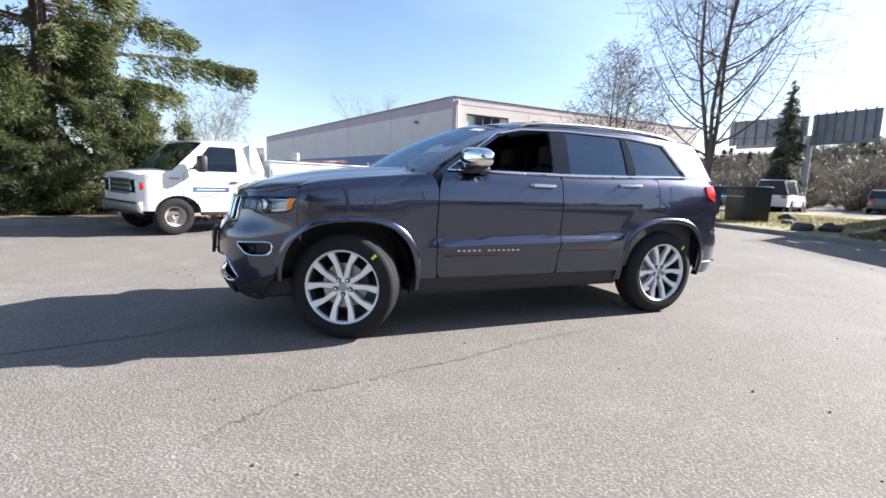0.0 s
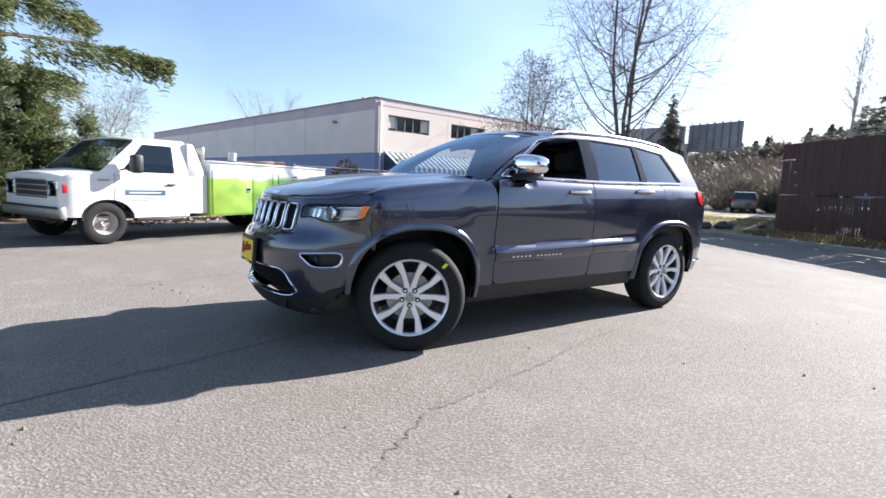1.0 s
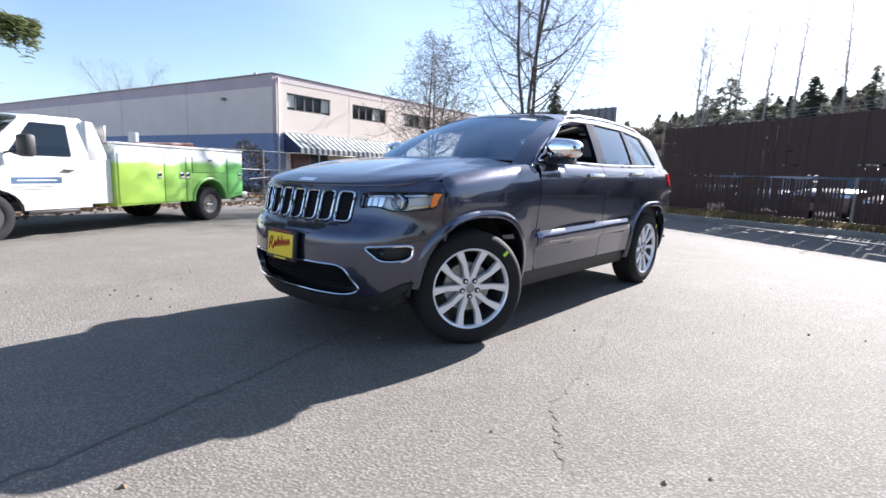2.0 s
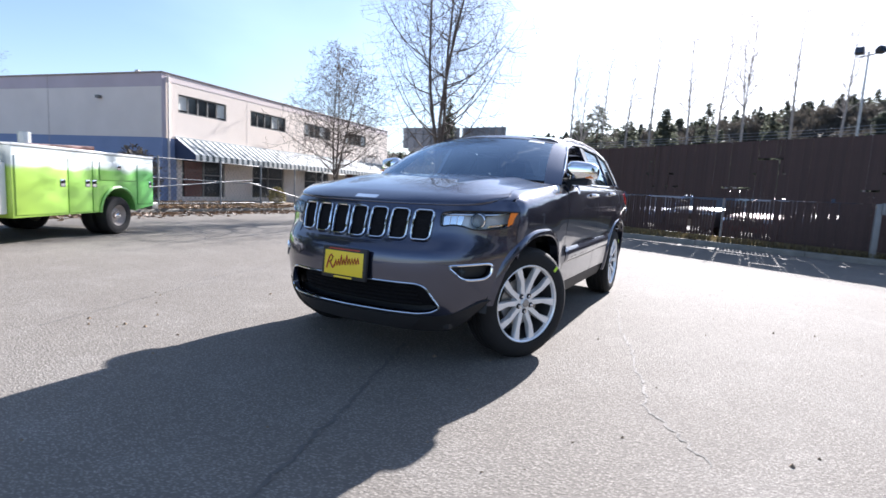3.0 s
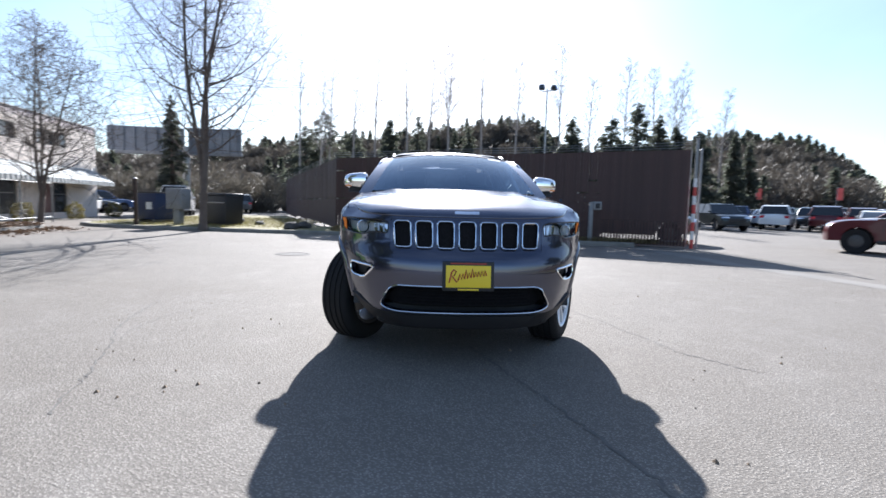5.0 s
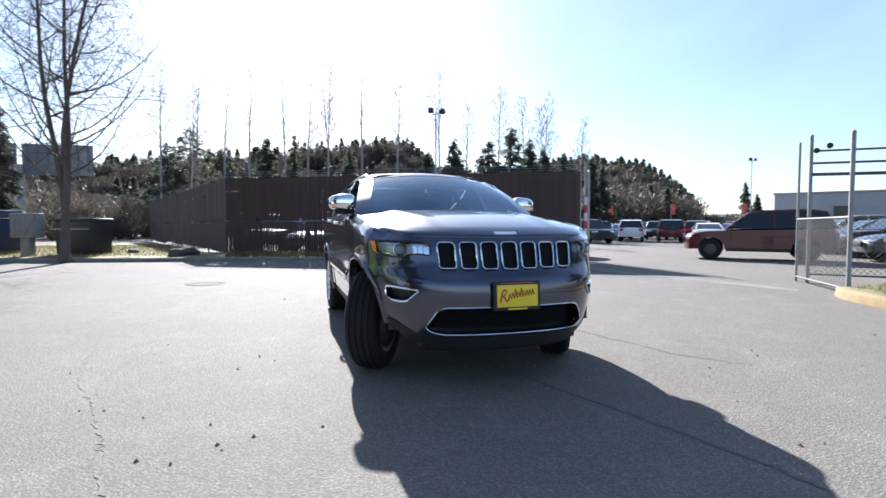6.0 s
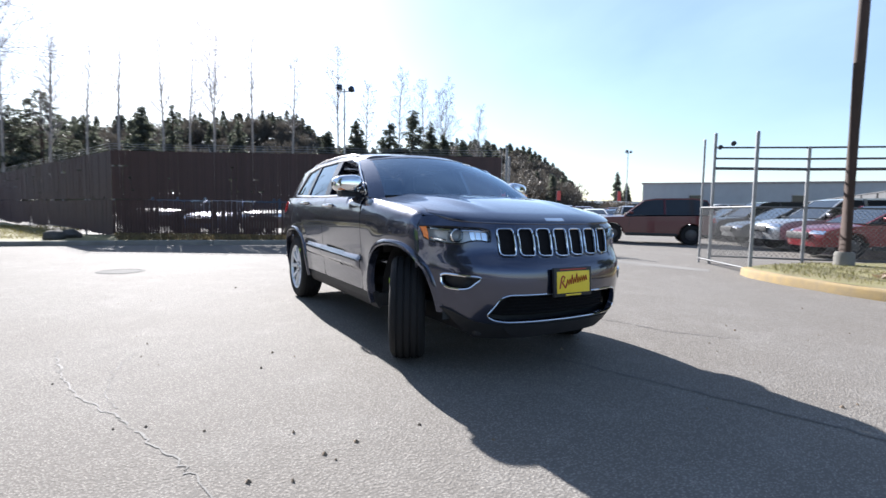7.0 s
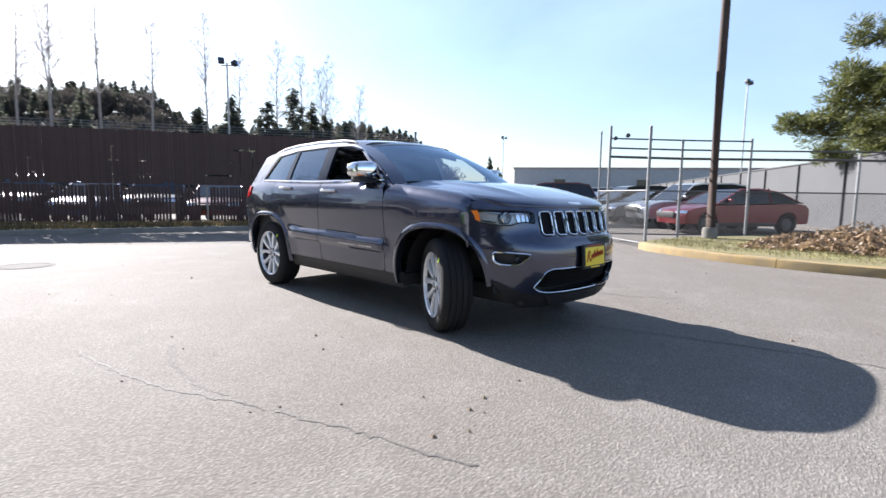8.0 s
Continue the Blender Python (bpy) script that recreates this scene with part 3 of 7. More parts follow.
both_sides("pillar_cover", pillar_cover(-0.24, -0.41), GLOSSBLACK)
both_sides("pillar_cover", lambda: sheet([(-1.035, 1.272), (-1.135, 1.276), (-1.11, 1.600), (-1.05, 1.604)], [], pane_place, 0.06, 0.004, lift=0.004), GLOSSBLACK)
both_sides("rear_door_window", lambda: sheet(rounded(OPEN_R, 0.03), [], lambda x, z: (x, glass_y(x, z) - 0.008, z), 0.08, 0.0), PRIVACY, "dark tinted glass")
both_sides("quarter_window", lambda: sheet(rounded(OPEN_Q, 0.03), [], lambda x, z: (x, glass_y(x, z) - 0.006, z), 0.08, 0.0), PRIVACY, "dark tinted glass")


def strip(points, rad, out=0.006):
    return lambda: tube([Vector(pane_place(x, z)) + Vector((0, out, 0)) for x, z in densify_open(points, 0.05)], rad, 6, False, 1.0)


def densify_open(pts, step):
    return densify(list(pts), step)[: sum(max(1, int(math.dist(a, b) / step)) for a, b in zip(pts, pts[1:]))] + [pts[-1]]


both_sides("window_trim", strip([(0.70, 1.246), (-0.5, 1.246), (-1.1, 1.258), (-1.775, 1.274), (-1.56, 1.572)], 0.011), CHROME, "bright chrome beading")
both_sides("upper_trim", strip([(0.70, 1.25), (0.50, 1.39), (0.235, 1.560), (0.0, 1.612), (-0.45, 1.628), (-1.1, 1.617), (-1.56, 1.572)], 0.0075), CHROME, "bright chrome beading")


def screen_place(y, s):
    """The windscreen: s from 0 at its foot to 1 at the roof."""
    w = 0.835 - 0.19 * s
    r = y * w
    base = (1.07 - 0.20 * (abs(r) / 0.835) ** 2.2, 1.235 + 0.02 * (1 - y * y))
    top = (0.235 - 0.12 * (abs(r) / 0.65) ** 2.2, 1.665 - 0.055 * abs(y) ** 2.2)
    bow = 0.05 * 4 * s * (1 - s)
    return (base[0] + (top[0] - base[0]) * s + bow * 0.6, r, base[1] + (top[1] - base[1]) * s + bow * 0.5)


part("windscreen", sheet([(-0.93, 0.0), (0.93, 0.0), (0.93, 0.97), (-0.93, 0.97)], [], screen_place, 0.07, 0.0, (-0.5, 0, 1.2)), GLASS, jeep, "clear windscreen glass")
part("screen_header", sheet([(-1, 0.965), (1, 0.965), (1, 1.05), (-1, 1.05)], [], screen_place, 0.05, 0.02, (-0.5, 0, 1.2)), PAINT, jeep)
part("screen_shade_band", sheet([(-0.93, 0.93), (0.93, 0.93), (0.93, 0.972), (-0.93, 0.972)], [], screen_place, 0.07, 0.0, (-0.5, 0, 1.2), lift=0.002), GLOSSBLACK, jeep)
both_sides("windscreen_pillar", lambda: sheet([(0.915, -0.04), (1.06, -0.04), (1.075, 0.5), (1.12, 1.03), (0.915, 1.03)], [], screen_place, 0.05, 0.02, (-0.5, 0, 1.2)), PAINT)
part("price_sticker", sheet([(0.60, 0.86), (0.80, 0.86), (0.80, 0.92), (0.60, 0.92)], [], screen_place, 0.05, 0.002, (-0.5, 0, 1.2), lift=0.003), WHITE, jeep, "small white paper sticker")


def roof_place(x, y):
    zc = ROOFC(x)
    return (x, y, zc - 0.03 * (abs(y) / 0.55) ** 2 - 0.06 * max(0.0, (abs(y) - 0.52) / 0.16) ** 2)


def roof_edge(x):
    z = float(np.interp(-x, [-0.20, -0.05, 0.2, 0.7, 1.3, 1.75, 2.02], [1.575, 1.618, 1.648, 1.662, 1.65, 1.615, 1.585]))
    return glass_y(x, z) + 0.004


_re = [(x, roof_edge(x)) for x in (0.10, -0.1, -0.4, -0.8, -1.2, -1.6, -1.9, -2.08)]
_rf = [(screen_place(t, 1.03)[0], screen_place(t, 1.03)[1]) for t in (0.0, 0.25, 0.5, 0.75, 0.95)]
_rl = _rf + _re
part("roof", sheet(_rl + [(x, -y) for x, y in _rl[::-1][:-1]], [], roof_place, 0.05, 0.02, (-0.8, 0, 1.0)), PAINT, jeep)
part("sunroof_panel", sheet(rounded([(-0.15, -0.42), (-0.15, 0.42), (-1.45, 0.42), (-1.45, -0.42)], 0.05), [], roof_place, 0.06, 0.004, (-0.8, 0, 1.0), lift=0.005), GLOSSBLACK, jeep, "black glass sunroof")


def rail():
    pts = [Vector(roof_place(x, 0.615)) + Vector((0, 0, h)) for x, h in ((-0.05, -0.01), (-0.12, 0.012), (-0.3, 0.022), (-0.8, 0.024), (-1.3, 0.024), (-1.62, 0.018), (-1.78, 0.002), (-1.84, -0.01))]
    return tube(pts, 0.014, 8)


both_sides("roof_rail", rail, STEEL, "low roof rail")

# back of the body
part("tailgate", sheet([(-0.80, 0.76), (0.80, 0.76), (0.80, 1.235), (-0.80, 1.235)], [], lambda y, z: (TAIL(z) + 0.05 * (abs(y) / 0.8) ** 3, y, z), 0.07, 0.02), PAINT, jeep)
part("rear_window", sheet(rounded([(-0.68, 1.26), (0.68, 1.26), (0.60, 1.60), (-0.60, 1.60)], 0.05), [], lambda y, z: (-2.09 + (z - 1.24) * 0.36 + 0.03 * abs(y) ** 3, y, z), 0.08, 0.0), PRIVACY, jeep, "dark tinted glass")
part("rear_spoiler", prism([(-1.95, 1.640), (-2.10, 1.632), (-2.17, 1.615), (-2.15, 1.60), (-1.98, 1.60)], -0.55, 0.55, 0.012), PAINT, jeep)
for _s0 in (1, -1):
    part("rear_pillar", raw([(-1.99, _s0 * 0.665, 1.575), (-2.08, _s0 * 0.58, 1.60), (-2.21, _s0 * 0.66, 1.24), (-2.13, _s0 * 0.785, 1.25), (-1.98, _s0 * 0.66, 1.59), (-2.1, _s0 * 0.62, 1.24)], [(0, 1, 2, 3), (0, 3, 5, 4)]), PAINT, jeep)


def rear_corner():
    poly = [(-1.95, 0.79), (-1.95, 1.10), (-1.96, 1.22)] + [(-2.45, 1.22), (-2.45, 0.76), (-2.0, 0.74)]
    return sheet(poly, [], tail_place, 0.05, 0.02)


both_sides("rear_corner", rear_corner, PAINT)
both_sides("rear_lamp", lambda: sheet(rounded([(-1.99, 1.10), (-1.97, 1.20), (-2.48, 1.205), (-2.48, 1.06), (-2.15, 1.05)], 0.03), [], tail_place, 0.04, 0.02, lift=0.014), REDLENS, "red tail lamp")


def rear_bumper():
    return sheet([(-1.935, 0.40), (-1.945, 0.60), (-1.95, 0.745), (-3.10, 0.745), (-3.10, 0.34), (-2.0, 0.36)], [], tail_place, 0.05, 0.03)


both_sides("rear_bumper", rear_bumper, PAINT)
both_sides("bumper_strip", lambda: tube([Vector(tail_place(q, 0.47)) * 1.0 + Vector((-0.004, 0.004, 0)) for q in (-1.99, -2.05, -2.12, -2.2, -2.3)], 0.012, 6), CHROME, "chrome bumper strip")

# sills, arch lips, side mouldings
both_sides("sill", lambda: sheet([(-1.0, 0.425), (0.97, 0.425), (0.99, 0.29), (-1.0, 0.29)], [], lambda x, z: (x, SIDE(z) - 0.012, z), 0.06, 0.05), BLACK, "black plastic sill")


def arch_flare(cx):
    """A proud, rounded band round the wheel opening."""
    def f():
        vs, fs = [], []
        rows = ((1.0, -0.05), (0.997, 0.010), (1.012, 0.016), (1.045, 0.015), (1.08, 0.008), (1.10, -0.004))
        n = 40
        for i in range(n + 1):
            a = -14 + 208 * i / n
            for k, o in rows:
                x, z = arch_point(cx, a, k)
                z = max(z, 0.43 if x > cx and cx > 0 else 0.34)
                if x < -1.95:
                    p = Vector(tail_place(x, z))
                else:
                    p = Vector(side_place(x, z))
                vs.append(p + Vector((0, o, 0)))
        m = len(rows)
        for i in range(n):
            fs += [(i * m + j, i * m + j + 1, (i + 1) * m + j + 1, (i + 1) * m + j) for j in range(m - 1)]
        bm = raw(vs, fs)
        bmesh.ops.recalc_face_normals(bm, faces=bm.faces)
        return bm
    return f


both_sides("arch_flare", arch_flare(AXLE), PAINT)
both_sides("arch_flare", arch_flare(-REAR_AXLE), PAINT)
# the model's lettering on the doors, as plain bright bars
for _x in np.linspace(0.62, 0.10, 13):
    if abs(_x - 0.403) > 0.015:
        both_sides("badge_bar", lambda: sheet([(_x, 0.632), (_x + 0.022, 0.632), (_x + 0.022, 0.643), (_x, 0.643)], [], side_place, 0.02, 0.003, lift=0.003), CHROME)
# liners that close the wheel arches, and the underbody
for _cx in (AXLE, -REAR_AXLE):
    for _s0 in (1, -1):
        _bm = lathe([(0.515, 0.0), (0.515, 0.40), (0.0, 0.40)], 28)
        for _f in [f for f in _bm.faces if f.calc_center_median().z < 0.02]:
            _bm.faces.remove(_f)
        moved(_bm, Matrix.Translation((_cx, _s0 * 0.50, WHEEL_R)))
        if _s0 > 0:
            for _v in _bm.verts:
                _v.co.y = 0.40 + (0.90 - _v.co.y)
        else:
            for _v in _bm.verts:
                _v.co.y = -0.40 - (0.40 - (_v.co.y + 0.50))
        part("arch_liner", _bm, BLACK, jeep)
part("underbody", box(-2.15, 2.1, -0.62, 0.62, 0.27, 0.42, 0.03), BLACK, jeep)
part("floor_pan", box(-0.98, 0.98, -0.86, 0.86, 0.30, 0.42, 0.02), BLACK, jeep)
part("engine_bay", box(0.98, 2.02, -0.50, 0.50, 0.42, 0.98, 0.02), BLACK, jeep)
part("axle", tube([(-REAR_AXLE, -0.7, 0.37), (-REAR_AXLE, 0.7, 0.37)], 0.05, 10), STEEL, jeep)
part("exhaust", moved(lathe([(0.0, 0.25), (0.10, 0.25), (0.13, 0.2), (0.13, -0.2), (0.10, -0.25), (0, -0.25)], 16), Matrix.Translation((-1.9, 0.3, 0.36)) @ Matrix.Diagonal((1, 1, 0.7, 1))), STEEL, jeep)

# cabin
part("dashboard", prism([(0.92, 1.19), (0.40, 1.17), (0.30, 1.10), (0.34, 0.75), (0.9, 0.75)], -0.78, 0.78, 0.03), TRIM, jeep)
part("cabin_floor", box(-2.0, 0.6, -0.80, 0.80, 0.43, 0.50), TRIM, jeep)
part("rear_bulkhead", box(-2.08, -2.0, -0.80, 0.80, 0.43, 1.22), TRIM, jeep)
for _s0 in (1, -1):
    part("door_card", box(-1.9, 0.55, _s0 * 0.80, _s0 * 0.86, 0.45, 1.22, 0.01), TRIM, jeep)
    for _x, _n in ((-0.25, "front_seat"), (-1.15, "rear_seat")):
        _y = _s0 * 0.37
        _s = part(_n, prism([(_x + 0.5, 0.62), (_x + 0.5, 0.78), (_x, 0.74), (_x - 0.10, 0.62)], _y - 0.25, _y + 0.25, 0.04), TRIM, jeep)
        part("seat_back", prism([(_x + 0.02, 0.70), (_x - 0.22, 1.33), (_x - 0.32, 1.33), (_x - 0.14, 0.66)], _y - 0.24, _y + 0.24, 0.05), TRIM, _s)
        part("headrest", moved(box(-0.05, 0.05, -0.13, 0.13, -0.09, 0.09, 0.035), Matrix.Translation((_x - 0.29, _y, 1.44))), TRIM, _s)
_w = part("steering_wheel", moved(tube([(0, 0.185 * math.cos(a), 0.185 * math.sin(a)) for a in np.linspace(0, 2 * math.pi, 25)[:-1]], 0.016, 8, True), pose(0.20, 0.37, 1.08, 0, 24, 0)), TRIM, jeep)
part("wheel_hub", moved(box(-0.03, 0.05, -0.16, 0.16, -0.05, 0.05, 0.02), pose(0.20, 0.37, 1.08, 0, 24, 0)), TRIM, _w)
part("rear_view_mirror", moved(box(-0.02, 0.02, -0.12, 0.12, -0.03, 0.03, 0.015), Matrix.Translation((0.28, 0.0, 1.54))), TRIM, jeep)


# door mirrors
def mirror_shell():
    bm = bmesh.new()
    bmesh.ops.create_uvsphere(bm, u_segments=24, v_segments=14, radius=1)
    for v in bm.verts:
        x, y, z = v.co
        k = 3.4
        n = (abs(x) ** k + abs(y) ** k + abs(z) ** k) ** (1 / k)
        x, y, z = x / n, y / n, z / n
        v.co = (0.49 + 0.105 * (x if x > 0 else 0.5 * x) - 0.03 * y, 0.96 + 0.125 * y, 1.342 + (0.080 - 0.012 * y) * z)
    return bm


for _s0 in (1, -1):
    _f = (lambda b: b) if _s0 > 0 else flip_y
    _s = part("door_mirror", _f(mirror_shell()), CHROME, jeep, "chrome-capped door mirror")
    part("mirror_base", _f(prism([(0.60, 1.225), (0.42, 1.235), (0.43, 1.280), (0.53, 1.280)], 0.80, 1.03, 0.012)), BLACK, _s)
    part("mirror_glass", _f(box(0.442, 0.449, 0.865, 1.045, 1.275, 1.40, 0.002)), GLOSSBLACK, _s)
    part("indicator", _f(box(0.56, 0.572, 0.97, 1.062, 1.285, 1.297, 0.004)), AMBER, _s)
    for _x, _z in ((-0.10, 1.152), (-1.02, 1.183)):
        _h = part("door_handle", _f(tube([Vector(side_place(_x + d, _z)) + Vector((0, o, 0)) for d, o in ((0.105, 0.004), (0.09, 0.03), (0.03, 0.04), (-0.05, 0.04), (-0.10, 0.032), (-0.115, 0.004))], 0.015, 8)), CHROME, jeep, "chrome door handle")
        part("handle_cup", _f(sheet(rounded([(_x - 0.08, _z - 0.03), (_x + 0.07, _z - 0.03), (_x + 0.07, _z + 0.03), (_x - 0.08, _z + 0.03)], 0.03), [], side_place, 0.03, 0.002, lift=0.001)), PAINT, _h)
both_sides("pillar_foot", lambda: box(0.64, 0.88, 0.74, 0.88, 1.06, 1.222, 0.01), BLACK)
part("fuel_door", sheet(rounded([(-1.50, 1.06), (-1.66, 1.06), (-1.66, 1.19), (-1.50, 1.19)], 0.03), [], side_place, 0.04, 0.004, lift=0.002), PAINT, jeep)

# dealer's card on the number plate holder: plain bars for its lettering
_pz = 0.645
_pl = part("plate_holder", moved(box(-0.012, 0.012, -0.172, 0.172, -0.095, 0.100, 0.006), pose(2.352, -0.0, _pz, 0, -4, 0)), BLACK, jeep, "black plate frame with yellow dealer card")
part("card", moved(box(0.011, 0.015, -0.15, 0.15, -0.072, 0.075, 0.002), pose(2.352, 0, _pz, 0, -4, 0)), YELLOW, _pl, "yellow dealer card")
# the dealer's script as one plain slanting stroke
_st = [(-0.128, -0.040), (-0.112, 0.030), (-0.098, 0.046), (-0.082, 0.034), (-0.094, 0.008), (-0.108, 0.004), (-0.078, -0.036)]
for _k in range(19):
    _st.append((-0.068 + 0.0105 * _k, (0.016 if _k % 2 else -0.020) + 0.0016 * _k + (0.024 if _k in (5, 9) else 0.0)))
part("lettering_stroke", moved(tube([(0.0165, y, z) for y, z in _st], 0.0052, 6), pose(2.352, 0, _pz, 0, -4, 0)), INKRED, _pl)
part("lettering_bar", moved(box(0.0115, 0.0135, -0.07, 0.07, -0.091, -0.080, 0.001), pose(2.352, 0, _pz, 0, -4, 0)), YELLOW, _pl)
part("lettering_bar", moved(box(0.0115, 0.0135, -0.12, 0.12, 0.083, 0.091, 0.001), pose(2.352, 0, _pz, 0, -4, 0)), INKRED, _pl)


# Shade behind spokes is put into this dark tone; parked cars' rims reuse it.
BARREL = material("shaded rim barrel", (0.07, 0.07, 0.074), 0.4, 0.6, 0.2, 9)


# wheels: tyre with grooved tread, ten-spoke alloy rim
def wheel(at, turn, side):
    root = new("wheel")
    root.parent = jeep
    root.matrix_basis = pose(at[0], at[1], at[2], 0, 0, turn + (0 if side > 0 else 180))
    w, R = 0.128, WHEEL_R
    prof = [(0.262, -w + 0.02), (0.275, -w + 0.004), (0.31, -w), (0.345, -w + 0.004), (0.368, -w + 0.018), (0.379, -w + 0.035)]
    tread = []
    for a in (-0.072, -0.024, 0.024, 0.072):
        tread += [(R, a - 0.008), (R - 0.009, a - 0.005), (R - 0.009, a + 0.005), (R, a + 0.008)]
    prof += tread + [(r, -h) for r, h in prof[::-1]]
    part("tyre", lathe(prof, 56), RUBBER, root, smooth=40)
    part("rim", lathe([(0.268, 0.108), (0.273, 0.116), (0.266, 0.120), (0.256, 0.112), (0.250, 0.09)], 56), ALLOY, root)
    part("barrel", lathe([(0.252, 0.092), (0.238, 0.03), (0.234, -0.10), (0.26, -0.112)], 40), BARREL, root)
    part("hub_face", lathe([(0.0, 0.096), (0.030, 0.096), (0.034, 0.090), (0.038, 0.084), (0.062, 0.080), (0.076, 0.066), (0.076, 0.03)], 32), ALLOY, root)
    part("centre_cap", lathe([(0.0, 0.102), (0.024, 0.101), (0.029, 0.096)], 24), STEEL, root)
    for i in range(10):
        pair, k = divmod(i, 2)
        sg = 1 if k else -1
        a, b, c = radians(72 * pair + 90 + 17 * sg), radians(72 * pair + 90 + 16 * sg), radians(72 * pair + 90 + 20.5 * sg)
        p0 = Vector((0.050 * math.cos(a), 0.082, 0.050 * math.sin(a)))
        pm = Vector((0.165 * math.cos(b), 0.100, 0.165 * math.sin(b)))
        p1 = Vector((0.264 * math.cos(c), 0.108, 0.264 * math.sin(c)))
        d = (p1 - p0).normalized()
        n = d.cross(Vector((0, 1, 0))).normalized()
        vs = []
        for p, hw, dp in ((p0, 0.022, 0.045), (pm, 0.0195, 0.045), (p1, 0.031, 0.035)):
            vs += [p + n * hw * 0.78, p + n * hw - Vector((0, 0.012, 0)), p + n * hw * 0.8 - Vector((0, dp, 0)), p - n * hw * 0.8 - Vector((0, dp, 0)), p - n * hw - Vector((0, 0.012, 0)), p - n * hw * 0.78]
        fs = [(j * 6 + q, j * 6 + (q + 1) % 6, j * 6 + 6 + (q + 1) % 6, j * 6 + 6 + q) for j in (0, 1) for q in range(6)]
        bm = raw(vs, fs)
        bmesh.ops.recalc_face_normals(bm, faces=bm.faces)
        part("spoke", bm, ALLOY, root)
    for i in range(5):
        a = radians(72 * i + 54)
        part("wheel_nut", moved(lathe([(0.0, 0.016), (0.008, 0.015), (0.011, 0.010), (0.011, 0.002), (0.0115, 0.002)], 6), Matrix.Translation((0.057 * math.cos(a), 0.086, 0.057 * math.sin(a)))), CHROME, root)
    # Flat black discs on the hub paint the shade round the nuts.
    for i in range(5):
        a = radians(72 * i + 54)
        part("nut_recess", moved(lathe([(0.0, 0.001), (0.018, 0.001), (0.019, -0.004)], 14), Matrix.Translation((0.057 * math.cos(a), 0.088, 0.057 * math.sin(a)))), BLACK, root)
    part("brake_disc", lathe([(0.0, 0.03), (0.165, 0.03), (0.165, 0.0), (0.0, 0.0)], 32), STEEL, root)
    part("caliper", moved(box(-0.04, 0.04, -0.02, 0.045, 0.10, 0.185, 0.012), pose(0, 0, 0, 0, -70, 0)), BLACK, root)
    part("inspection_tag", moved(box(-0.02, 0.02, -0.002, 0.002, -0.010, 0.010, 0.0), pose(-0.23, 0.1275, 0.23, 0, 45, 0)), material("lime tag", (0.5, 0.75, 0.05), 0.5), root)
    return root


STEER = -28.0
wheel((AXLE, 0.805, WHEEL_R), STEER, 1)
wheel((AXLE, -0.805, WHEEL_R), STEER, -1)
wheel((-REAR_AXLE, 0.810, WHEEL_R), 0, 1)
wheel((-REAR_AXLE, -0.810, WHEEL_R), 0, -1)


